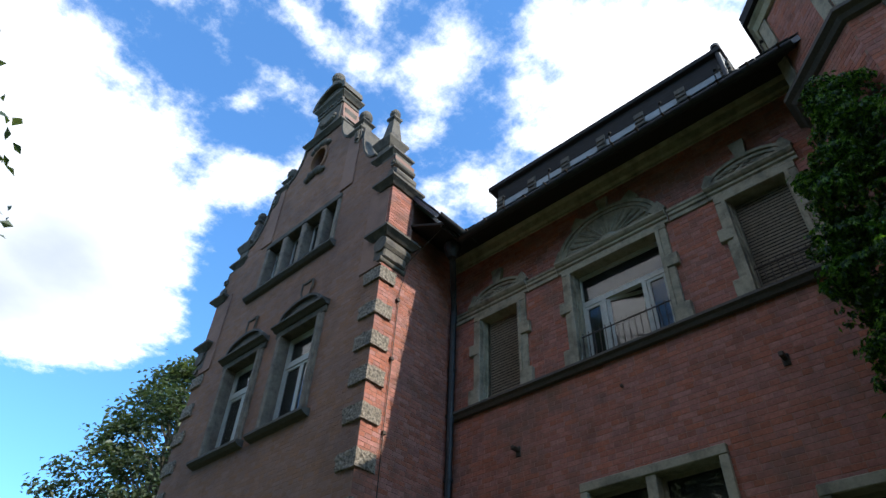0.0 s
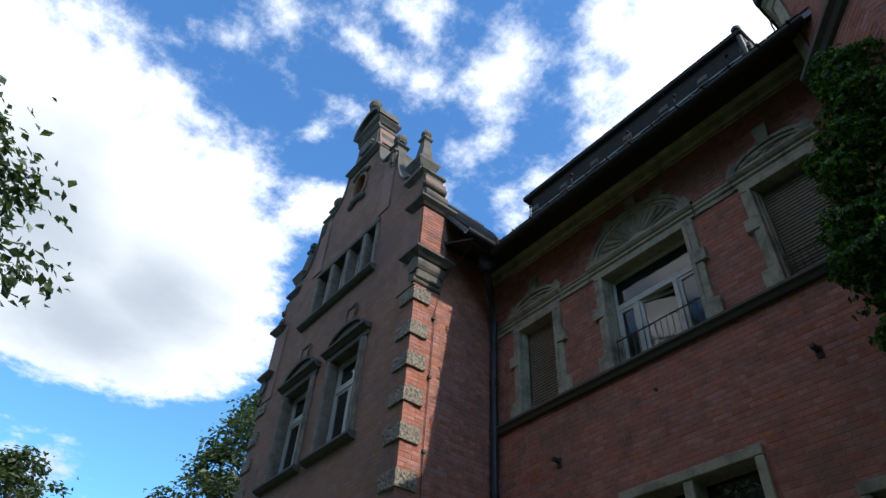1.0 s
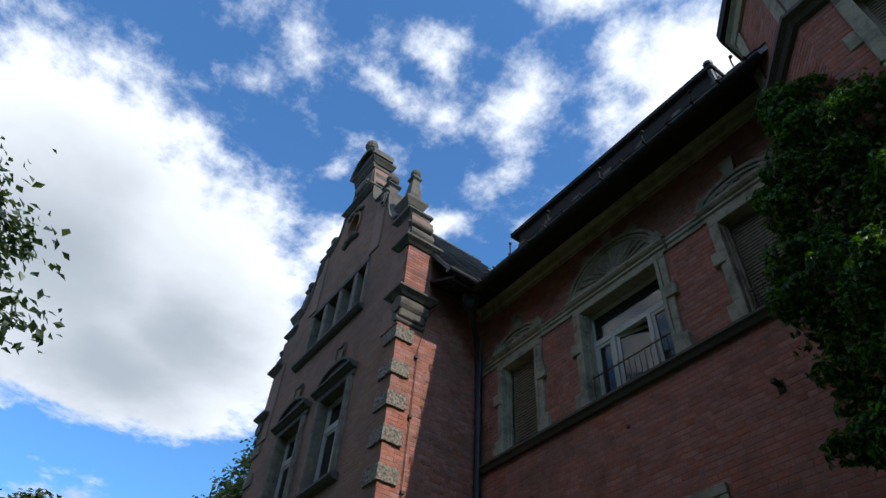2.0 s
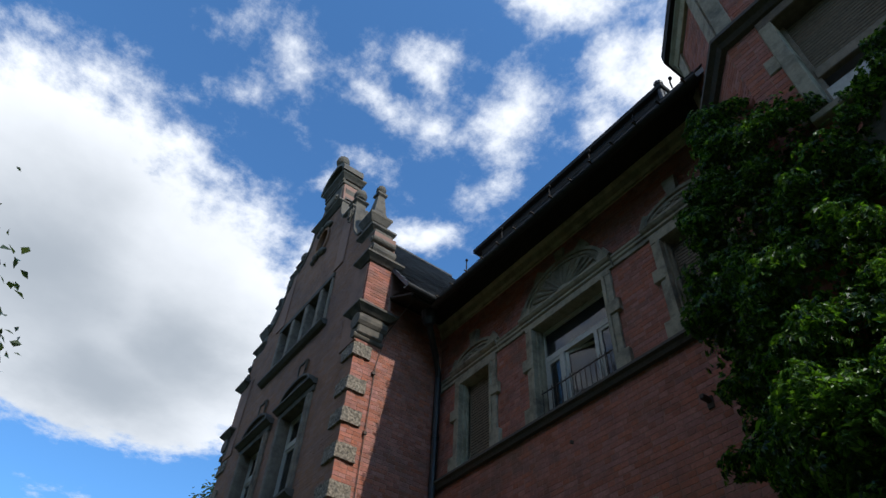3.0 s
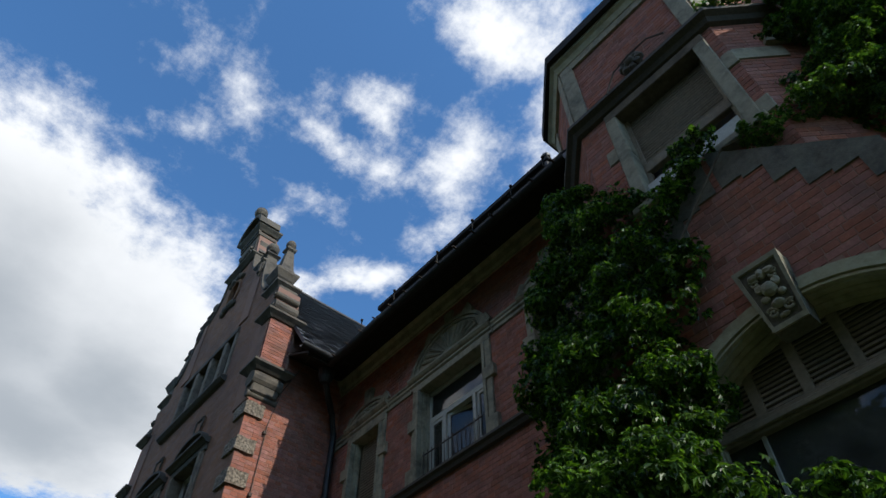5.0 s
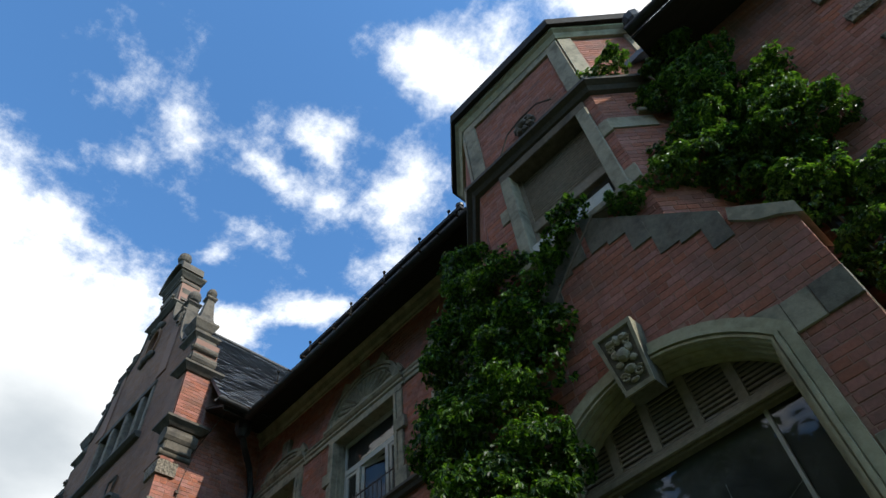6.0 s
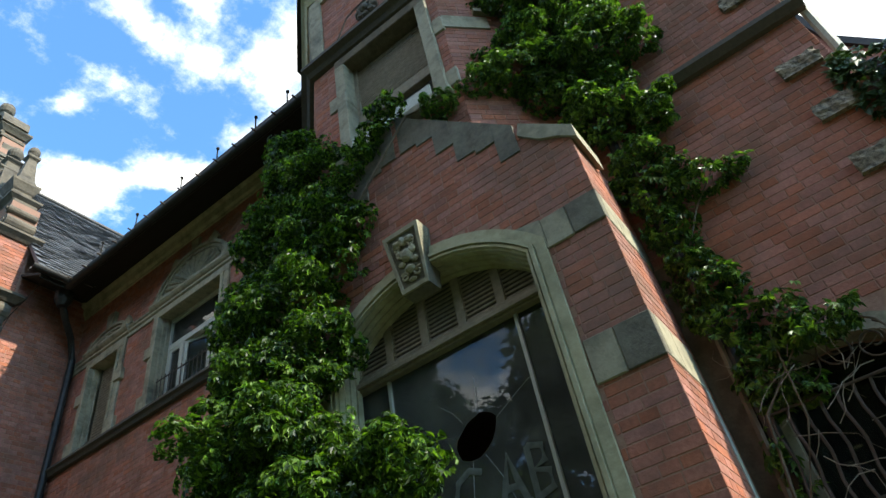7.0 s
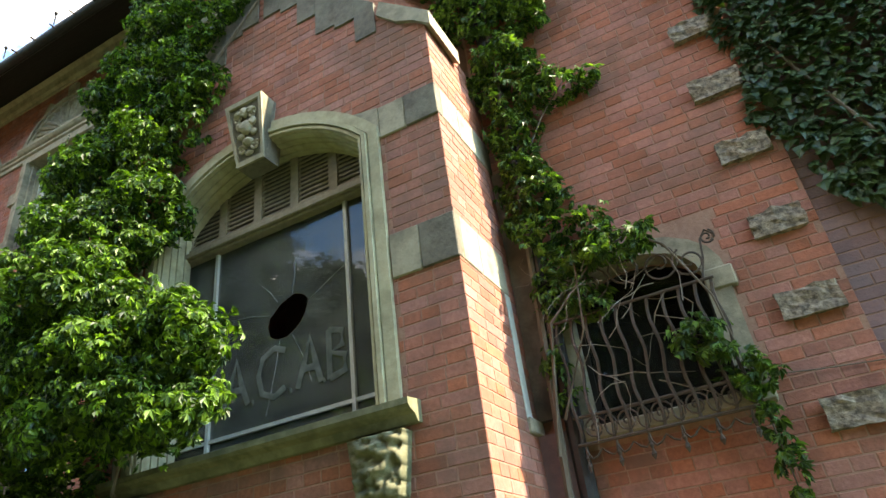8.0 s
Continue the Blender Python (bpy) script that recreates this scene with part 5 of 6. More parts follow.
def porch_keystone(cx, z0, z1, w0, w1):
    """A tapering block with raised edges; on its front a carved boss between scrolls and leaves."""
    def slab(u0, u1, v0, v1, ya0, ya1, yb_):
        bm = bmesh.new()
        def at(u, v, y):
            return (cx + u * (w0 + (w1 - w0) * v) / 2, y, z0 + (z1 - z0) * v)
        f = [bm.verts.new(at(u, v, ya0 + (ya1 - ya0) * v)) for u, v in ((u0, v0), (u1, v0), (u1, v1), (u0, v1))]
        b = [bm.verts.new(at(u, v, yb_)) for u, v in ((u0, v0), (u1, v0), (u1, v1), (u0, v1))]
        bm.faces.new(f)
        bm.faces.new(list(reversed(b)))
        for k in range(4):
            bm.faces.new([f[k], b[k], b[(k + 1) % 4], f[(k + 1) % 4]])
        return bm
    fy0, fy1 = PY - 0.06, PY - 0.17
    key = part("keystone", slab(-1, 1, 0, 1, fy0, fy1, PY + 0.1), "stained_stone", porch_win, "weathered carved stone keystone")
    for u0, u1, v0, v1 in ((-1, -0.82, 0.001, 0.999), (0.82, 1, 0.001, 0.999), (-0.82, 0.82, 0.001, 0.07), (-0.82, 0.82, 0.93, 0.999)):
        part("raised_edge", slab(u0, u1, v0, v1, fy0 - 0.018, fy1 - 0.018, PY - 0.03), "limestone", key)
    def front(v):
        return fy0 + (fy1 - fy0) * v
    rk = random.Random(8)
    for u, v, r, sx, sz in ((0, 0.56, 0.062, 1, 1.05), (0, 0.33, 0.048, 1.1, 0.8), (-0.4, 0.62, 0.034, 1, 1.3), (0.4, 0.62, 0.034, 1, 1.3), (-0.4, 0.45, 0.030, 1.2, 1), (0.42, 0.45, 0.030, 1.2, 1), (-0.35, 0.80, 0.036, 1.3, 0.9), (0.35, 0.80, 0.036, 1.3, 0.9), (0, 0.80, 0.040, 0.9, 1.2), (0, 0.16, 0.026, 1.6, 0.8)):
        bm = bmesh.new()
        bmesh.ops.create_icosphere(bm, subdivisions=2, radius=r, matrix=Matrix.Translation((cx + u * (w0 + (w1 - w0) * v) / 2, front(v) - 0.008, z0 + (z1 - z0) * v)) @ Matrix.Diagonal((sx, 0.8, sz, 1)))
        for vt in bm.verts:
            vt.co += Vector((0, 1, 0)) * noise.noise(vt.co * 40) * 0.012
        part("carving", bm, "limestone", key)
    for s_ in (-1, 1):
        for v, r in ((0.24, 0.045), (0.72, 0.04)):
            c = cx + s_ * 0.45 * (w0 + (w1 - w0) * v) / 2
            pts = [(c + s_ * r * (1 - 0.75 * k / 14) * math.cos(0.6 + k * 0.62), front(v) - 0.012, z0 + (z1 - z0) * v + r * (1 - 0.75 * k / 14) * math.sin(0.6 + k * 0.62)) for k in range(15)]
            part("scroll", tube(bmesh.new(), pts, 0.013, 6, 0.009), "limestone", key)


porch_keystone(1.88, 4.70, 5.27, 0.27, 0.38)
carved_block("bracket", porch_win, 2.87, 2.02, 2.36, 0.27, 0.36, 0.10, "carved scrolled stone bracket")
carved_block("bracket", porch_win, 0.91, 2.02, 2.36, 0.27, 0.36, 0.10, "carved scrolled stone bracket")

# bands of pale stone
trim_porch = thing("trim_porch_bands", "pale stained stone bands on the brick porch", "stone band", kind="structure")
for z0, z1, yb_ in ((3.30, 3.62, 6.92), (4.42, 4.70, 7.07)):
    part("band", boxes((3.02, 3.235, PY - 0.020, PY + 0.2, z0, z1), bevel=0.008), "limestone", trim_porch)
    part("corner_stone", boxes((3.238, PX + 0.010, PY - 0.022, PY + 0.05, z0 + 0.002, z1 - 0.002), bevel=0.006), "stained_stone", trim_porch, "sooty dark corner stone")
    part("band", boxes((PX - 0.2, PX + 0.012, PY + 0.052, 6.50, z0, z1), bevel=0.008), "limestone", trim_porch)
    part("band", boxes((PX - 0.2, PX + 0.011, 6.503, yb_, z0, z1), bevel=0.008), "limestone", trim_porch)
part("band", plate(bmesh.new(), [(2.90, 4.60), (3.02, 4.42), (3.02, 4.70), (2.80, 4.74)], [], PY - 0.022, PY + 0.1, facing_y), "limestone", trim_porch)
part("corner_strip", boxes((PX - 0.1, PX + 0.010, 6.84, 6.93, 2.42, 3.30), bevel=0.002), "paint_white", trim_porch, "bright flaking plaster strip")
part("foot_stone", boxes((PX - 0.1, PX + 0.03, 6.84, 7.06, 2.36, 2.46), bevel=0.01), "limestone", trim_porch)
trim_gablet = thing("trim_gablet", "grey stepped stone slabs on the porch gable", "coping", kind="structure")
for s in (1, -1):
    c0 = AC
    e = s * (PX - c0)
    part("kneeler", plate(bmesh.new(), [(c0 + e * 1.035, 5.24), (c0 + e * 1.035, 5.38), (c0 + e * 0.78, 5.75), (c0 + e * 0.755, 5.62), (c0 + e * 0.86, 5.44), (c0 + e * 0.95, 5.36)], [], PY - 0.035, PY + 0.46, facing_y), "limestone", trim_gablet, "pale smeared corner stone")
    for i in range(6):
        a, b = 0.74 - i * 0.12, 0.74 - (i + 1) * 0.12
        za, zb = 5.36 + (1 - a) * 1.59, 5.36 + (1 - b) * 1.59
        part("step_stone", plate(bmesh.new(), [(c0 + e * a, za - (0.30, 0.22, 0.36)[i % 3]), (c0 + e * a, za + 0.03), (c0 + e * b, zb + 0.03), (c0 + e * b, za - (0.30, 0.22, 0.36)[i % 3])], [], PY - 0.016 - 0.004 * (i % 2), PY + 0.46, facing_y), "stained_stone", trim_gablet)

# ---- turret: trim, window ----
def around(plan, z):
    """Outward steps for sweep along the turret's plan."""
    path = []
    for i, (x, y) in enumerate(plan):
        n = Vector((0, 0))
        sides = [k for k in (i - 1, i) if 0 <= k < len(plan) - 1]
        ns = []
        for k in sides:
            (xa, ya), (xb, yb_) = plan[k], plan[k + 1]
            d = Vector((xb - xa, yb_ - ya)).normalized()
            ns.append(Vector((d.y, -d.x)))
        n = sum(ns, Vector((0, 0)))
        n = n / (n.dot(ns[0]))
        path.append((x, y, n.x, n.y, z))
    return path


trim_turret = thing("trim_turret", "dark stone cornice and pale corner strips of the turret", "cornice", kind="structure")
part("cornice", sweep(bmesh.new(), [(0, 0), (0.06, 0.02), (0.10, 0.08), (0.17, 0.12), (0.17, 0.18), (0.0, 0.26)], around(TUR, 9.02)), "dark_sill", trim_turret)
part("eaves_cornice", sweep(bmesh.new(), [(0, 0), (0.05, 0), (0.09, 0.10), (0.14, 0.14), (0.14, 0.2), (0, 0.2)], around(TUR, 10.95)), "green_stone", trim_turret)
for a, b in ((0.685, 0.90), (2.44, 2.655)):
    part("corner_strip", boxes((a, b, 6.31, 6.40, 9.28, 10.95), bevel=0.008), "limestone", trim_turret)
part("head_strip", boxes((0.90, 2.44, 6.312, 6.40, 10.78, 10.95)), "limestone", trim_turret)
for p, q in ((TUR[1], TUR[2]), (TUR[3], TUR[4])):
    pv, qv = Vector(p), Vector(q)
    d = (qv - pv).normalized()
    for a, b in ((0.0, 0.2), (1.0, 1.2)):
        nn = Vector((d.y, -d.x)) * 0.035
        part("corner_strip", upright(bmesh.new(), tuple(pv + d * a + nn), tuple(pv + d * b + nn), 9.28, 10.95, 0.06), "limestone", trim_turret)
for p, q in ((TUR[3], TUR[4]),):
    pv, d = Vector(p), (Vector(q) - Vector(p)).normalized()
    nn = Vector((d.y, -d.x)) * 0.022
    part("band", upright(bmesh.new(), tuple(pv + d * 0.006 + nn), tuple(pv + d * 0.55 + nn), 8.10, 8.34, 0.06), "limestone", trim_turret)
    part("ledge", upright(bmesh.new(), tuple(pv + d * 0.40 + nn * 3), tuple(pv + d * 1.05 + nn * 3), 8.40, 8.47, 0.10), "limestone", trim_turret)
part("band", boxes((2.55, 2.662, 6.326, 6.40, 8.10, 8.34), bevel=0.008), "limestone", trim_turret)
rosette = thing("rosette_relief", "dark carved rosette on the turret panel", "relief")
bm = bmesh.new()
for i in range(8):
    a = i * math.pi / 4
    bmesh.ops.create_icosphere(bm, subdivisions=1, radius=0.075, matrix=Matrix.Translation((0.12 * math.cos(a), -0.02, 0.12 * math.sin(a))))
part("petals", bm, "old_stone", rosette)
bm = bmesh.new()
bmesh.ops.create_icosphere(bm, subdivisions=2, radius=0.08, matrix=Matrix.Translation((0, -0.05, 0)))
part("heart", bm, "old_stone", rosette)
rosette.location = (1.70, 6.34, 9.62)
cable = thing("loose_cable", "thin black cable sagging over the turret cornice", "cable")
part("cable_run", tube(bmesh.new(), [(1.30, 6.16, 9.14), (1.50, 6.13, 9.40), (1.75, 6.14, 9.50), (2.05, 6.12, 9.46), (2.25, 6.15, 9.32)], 0.012, 5), "iron", cable)
tur_win = thing("window_10", "turret window with half-lowered slatted shutter", "window", kind="structure")
x0, x1, z0, z1 = TW
for s, xa in ((-1, x0), (1, x1)):
    a = sorted((xa, xa + s * 0.16))
    part("jamb", boxes((a[0], a[1], 6.30, 6.55, z0, z1), bevel=0.012), "limestone", tur_win)
    for zt in (7.05, 8.05):
        b = sorted((xa - s * 0.006, xa + s * 0.30))
        part("tooth_stone", boxes((b[0], b[1], 6.325, 6.5, zt, zt + 0.26), bevel=0.01), "limestone", tur_win)
# lintel in the dark plaster colour: stands in for shade under the cornice
part("lintel", boxes((x0 - 0.16, x1 + 0.16, 6.31, 6.6, z1, z1 + 0.16), bevel=0.01), "plaster", tur_win)
part("window_sill", boxes((x0 - 0.2, x1 + 0.2, 6.22, 6.55, 6.90, 7.0), bevel=0.012), "limestone", tur_win)
sh = part("shutter", boxes((x0, x0 + 0.05, 6.49, 6.55, z0, z1), (x1 - 0.05, x1, 6.49, 6.55, z0, z1)), "shutter", tur_win)
slats(sh, x0 + 0.05, x1 - 0.05, 6.52, 7.86, z1, 0.05)
part("bottom_rail", boxes((x0 + 0.02, x1 - 0.02, 6.47, 6.55, 7.70, 7.86), bevel=0.01), "shutter", sh)
part("dark_room", boxes((x0 - 0.1, x1 + 0.1, 6.9, 6.94, z0 - 0.1, z1 + 0.1)), "room", tur_win)
part("white_board", boxes((x0 + 0.05, x1 - 0.02, 6.26, 6.28, 6.98, 7.22)), "paint_white", tur_win, "pale board on the sill")
pipe2 = thing("downpipe", "dark rainwater pipe behind the creeper", "downpipe")
part("pipe", tube(bmesh.new(), [(3.62, 7.0, 10.9), (3.62, 6.98, 8.0), (3.66, 6.99, 5.5), (3.72, 7.0, 4.4), (3.72, 7.0, 0.1)], 0.055, 10), "gutter", pipe2)
part("hopper", lathe(bmesh.new(), 3.62, 7.0, 10.75, [(0.07, 0), (0.14, 0.14), (0.15, 0.32)], 10), "gutter", pipe2)

# ---- the other wing: stone, window, grille ----
trim_wing = thing("trim_wing_string", "dark worn string course on the brick wing", "string course", kind="structure")
part("moulding", sweep(bmesh.new(), [(0, 0), (0.06, 0.0), (0.12, 0.06), (0.12, 0.11), (0, 0.15)], [(3.55, RY, 0, -1, 6.03), (RX + 0.10, RY, 0, -1, 6.03)]), "dark_sill", trim_wing)
for i, z in enumerate((8.42, 7.82, 7.22, 6.60, 5.52, 4.98, 4.42, 3.87, 3.30, 2.77, 2.14, 1.55)):
    th = thing("quoin_stone", "pale bossed stone block set in the red brick wall", "quoin", group="wing quoins")
    part("stone", rough_block(5.03 + 0.01 * (i % 3), 5.36, RY - 0.05, RY + 0.2, z - 0.085, z + 0.085, z * 2), "bossed_stone", th)
wing_win = thing("window_11", "small arched window with stone surround behind an iron grille", "window", kind="structure")
ro = [(3.68, 2.35), (3.68, 3.12)] + list(reversed(arc(4.26, 3.12, 0.58, 10, 170, 10, rz=0.36))) + [(4.84, 3.12), (4.84, 2.35)]
ri = [(3.82, 2.35), (3.82, 3.12)] + list(reversed(arc(4.26, 3.12, 0.44, 15, 165, 8, rz=0.25))) + [(4.70, 3.12), (4.70, 2.35)]
part("surround", plate(bmesh.new(), ro + list(reversed(ri)), [], RY - 0.04, RY + 0.15, facing_y), "limestone", wing_win)
part("impost", boxes((4.70, 4.88, RY - 0.055, RY + 0.1, 2.98, 3.12), bevel=0.01), "limestone", wing_win)
part("window_sill", boxes((3.66, 4.86, RY - 0.10, RY + 0.1, 2.27, 2.35), bevel=0.01), "limestone", wing_win)
casement(wing_win, 3.80, 4.72, 2.34, 3.40, RY + 0.22, mat="timber_and_shade", bar=0.04)
room(wing_win, 3.5, 4.9, 2.2, 3.6, RY + 0.43, 1.2)
grille = thing("window_grille", "rusty wrought-iron window grille with scrolls and pendants", "grille")
gy = RY - 0.16
for z, r in ((2.40, 0.011), (2.24, 0.011), (3.02, 0.010)):
    part("rail", tube(bmesh.new(), [(3.74, gy, z), (4.76, gy, z)], r), "iron", grille)
for x in (3.76, 4.74):
    for z in (2.40, 3.02):
        part("wall_tie", tube(bmesh.new(), [(x, gy, z), (x, RY + 0.02, z)], 0.010, 5), "iron", grille)
me = None
for i in range(11):
    x = 3.76 + i * 0.098
    if me is None:
        pts = [(0.012 * math.sin(k * 1.3), 0.012 * math.cos(k * 1.3), 2.24 + k * 0.0785) for k in range(11)]
        o = part("bar", tube(bmesh.new(), pts, 0.011, 5), "iron", grille)
        me = o.data
    else:
        o = new("bar", me)
        o.parent = grille
    o.location = (x, gy, 0)


def scroll(cx, cz, r, turns, start, flip=1):
    return [(cx + flip * r * (1 - 0.8 * k / 20) * math.cos(start + turns * 2 * math.pi * k / 20), gy, cz + r * (1 - 0.8 * k / 20) * math.sin(start + turns * 2 * math.pi * k / 20)) for k in range(21)]


for i in range(5):
    cx = 3.86 + i * 0.196
    part("scroll", tube(bmesh.new(), scroll(cx, 2.32, 0.07, 1.6, 0.5), 0.0065, 5), "iron", grille)
    part("ring", tube(bmesh.new(), [(cx + 0.095 + 0.035 * math.cos(a), gy, 2.32 + 0.06 * math.sin(a)) for a in [k * math.pi / 6 for k in range(13)]], 0.006, 5), "iron", grille)
for i in range(6):
    cx = 3.78 + i * 0.186
    part("festoon", tube(bmesh.new(), [(cx + 0.093 * (1 - math.cos(k * math.pi / 8)), gy, 2.23 - 0.055 * abs(math.sin(k * math.pi / 4)) - 0.03 * math.sin(k * math.pi / 8)) for k in range(9)] if i < 5 else [(cx, gy, 2.24), (cx, gy, 2.2)], 0.007, 5), "iron", grille)
    part("pendant", lathe(bmesh.new(), cx, gy, 2.08, [(0.003, 0), (0.016, 0.03), (0.006, 0.06), (0.014, 0.08), (0.006, 0.10), (0.006, 0.15)], 6), "iron", grille)
for cx, cz, r, f in ((4.66, 3.16, 0.11, 1), (4.48, 3.20, 0.13, -1), (4.28, 3.24, 0.12, 1), (4.80, 3.28, 0.05, -1), (4.05, 3.20, 0.12, -1)):
    part("scroll", tube(bmesh.new(), scroll(cx, cz, r, 1.5, 2.0, f), 0.007, 5), "iron", grille)
part("crest_rod", tube(bmesh.new(), [(4.70, gy, 3.02), (4.74, gy, 3.15), (4.76, gy, 3.28), (4.80, gy, 3.33), (4.84, gy, 3.29), (4.82, gy, 3.25)], 0.008, 5), "iron", grille)
wire2 = thing("loose_wire", "thin pale wire stretched along the brick wall", "wire")
part("wire_run", tube(bmesh.new(), [(4.75, RY - 0.04, 2.43), (5.1, RY - 0.02, 2.385), (5.6, RY - 0.01, 2.34), (6.3, RY - 0.01, 2.30)], 0.004, 5), "plaster", wire2)
pier = thing("plaster_strip", "grey plastered wall strip beside the porch", "plaster", kind="structure")
part("render_coat", boxes((3.47, 3.70, RY - 0.05, RY + 0.1, 2.46, 4.4)), "plaster", pier)
part("brick_foot", boxes((3.47, 3.74, RY - 0.10, RY + 0.1, 0, 2.36)), "brick_purple", pier)
pipe3 = thing("downpipe", "pale rainwater pipe at the wing corner", "downpipe")
part("pipe", tube(bmesh.new(), [(RX + 0.06, RY + 0.1, 9.4), (RX + 0.06, RY + 0.1, 6.4), (RX + 0.10, RY + 0.05, 6.1), (RX + 0.08, RY + 0.12, 5.0)], 0.045, 8), "paint_white", pipe3)
trim_rear = thing("trim_rear_verge", "dark verge board of the rear gable", "verge board", kind="structure")
part("verge", plate(bmesh.new(), [(9.5, 8.0), (7.3, 11.1), (6.4, 16.0), (6.5, 16.05), (7.42, 11.18), (9.62, 8.1)], [], 13.2, 13.75, facing_y), "gutter", trim_rear)
roof_wing_right = thing("roof_wing_right", "dark slate roof of the brick wing", "roof", kind="structure")
part("roof_deck", slope(bmesh.new(), [(3.4, 7.0, 9.6), (5.6, 7.0, 9.6), (5.6, 13.2, 13.0), (3.4, 13.2, 13.0)]), "slate", roof_wing_right)
part("soffit", slope(bmesh.new(), [(3.45, 6.35, 9.42), (5.75, 6.35, 9.42), (5.75, 7.09, 9.5), (3.45, 7.09, 9.5)], 0.06), "timber_and_shade", roof_wing_right)
part("gutter", half_round(bmesh.new(), (3.45, 6.30, 9.5), (5.75, 6.30, 9.5), 0.08), "gutter", roof_wing_right)

# ---- trees ----
def leaf_quads(pts, nrm, size, rnd, droop=0.3):
    """Folded pointed leaves, four corners each."""
    n = len(pts)
    nrm = nrm + rnd.normal(0, 0.45, (n, 3))
    nrm /= np.linalg.norm(nrm, axis=1)[:, None]
    d = rnd.normal(0, 1, (n, 3)) + np.array([0, 0, -droop * 2])
    d -= (d * nrm).sum(1)[:, None] * nrm
    d /= np.linalg.norm(d, axis=1)[:, None]
    s = np.cross(nrm, d)
    L = (size * rnd.uniform(0.65, 1.25, n))[:, None]
    verts = np.stack([pts, pts + d * L * 0.5 + s * L * 0.32 + nrm * L * 0.06, pts + d * L - nrm * L * 0.12, pts + d * L * 0.5 - s * L * 0.32 + nrm * L * 0.06], 1).reshape(-1, 3)
    faces = np.arange(n * 4).reshape(n, 4)
    return verts, faces


def tree(name, base, height, spread, crown_low, n_tips, per_tip, size, seed, label, leaf="tree_leaf"):
    rnd = np.random.RandomState(seed)
    th = thing(name, label, "tree", group="garden trees")
    bx, by = base
    bm = tube(bmesh.new(), [(bx, by, 0), (bx + 0.1, by, height * 0.25), (bx - 0.1, by + 0.1, height * 0.55), (bx, by, height * 0.9)], height * 0.022, 9, height * 0.005)
    trunk = part("trunk", bm, "bark", th)
    tips = []
    bm = bmesh.new()
    for i in range(n_tips):
        a, v = rnd.uniform(0, 2 * math.pi), rnd.uniform(0, 1)
        z = crown_low + (height - crown_low) * v
        prof = math.sin(math.pi * (0.12 + 0.83 * v)) ** 0.7
        r = spread * prof * math.sqrt(rnd.uniform(0.25, 1.0)) * (0.8 + 0.35 * math.sin(3 * a + seed) * math.sin(5 * v + seed))
        tip = np.array([bx + r * math.cos(a), by + r * math.sin(a), z])
        tips.append(tip)
        if i % 3 == 0:
            root = (bx, by, max(crown_low * 0.7, z - r * 0.9))
            mid = tuple((np.array(root) + tip) / 2 + np.array([0, 0, 0.25 * r]))
            tube(bm, [root, mid, tuple(np.array(mid) * 0.35 + tip * 0.65)], 0.05 + 0.012 * r, 5, 0.012)
    part("branches", bm, "bark", th, kind="stuff")
    tips = np.array(tips)
    pts = np.repeat(tips, per_tip, 0) + rnd.normal(0, 1, (n_tips * per_tip, 3)) * np.array([0.42, 0.42, 0.26]) * min(spread * 0.16, 0.85)
    out = pts - np.array([bx, by, (crown_low + height) / 2])
    out /= np.linalg.norm(out, axis=1)[:, None]
    v, f = leaf_quads(pts, out * 0.5 + np.array([0, 0, 0.8]), size, rnd)
    raw_part("crown", v, f.tolist(), leaf, th, kind="stuff")
    return th


tree("broadleaf_tree", (-33, 14.0), 20.7, 5.3, 5.0, 440, 60, 0.30, 3, "tall sunlit garden tree behind the gabled wing", "pale_leaf")
tree("broadleaf_tree", (-14.2, -7.35), 15.6, 7.5, 0.3, 1300, 110, 0.23, 8, "broad leafy tree at the edge of the garden")
tree("broadleaf_tree", (-15.0, -11.4), 23.0, 4.2, 4.0, 420, 80, 0.22, 15, "tall slender tree at the edge of the garden")
tree("broadleaf_tree", (-32, 3.0), 13.0, 3.6, 3.0, 170, 45, 0.30, 12, "low garden tree with pale green leaves", "pale_leaf")
# out of view: reflected in the panes, and added to cut skylight on the fronts
for i, (x, y, h) in enumerate(((-12, -13, 16.5), (-4, -13, 16), (4, -10.5, 18), (12, -9.5, 17), (-20, -17, 16), (21, -12, 15), (6.5, -5.4, 14))):
    tree("broadleaf_tree", (x, y), h, 6.2, 1.0, 420, 60, 0.46, 20 + i, "large unseen tree behind the camera")

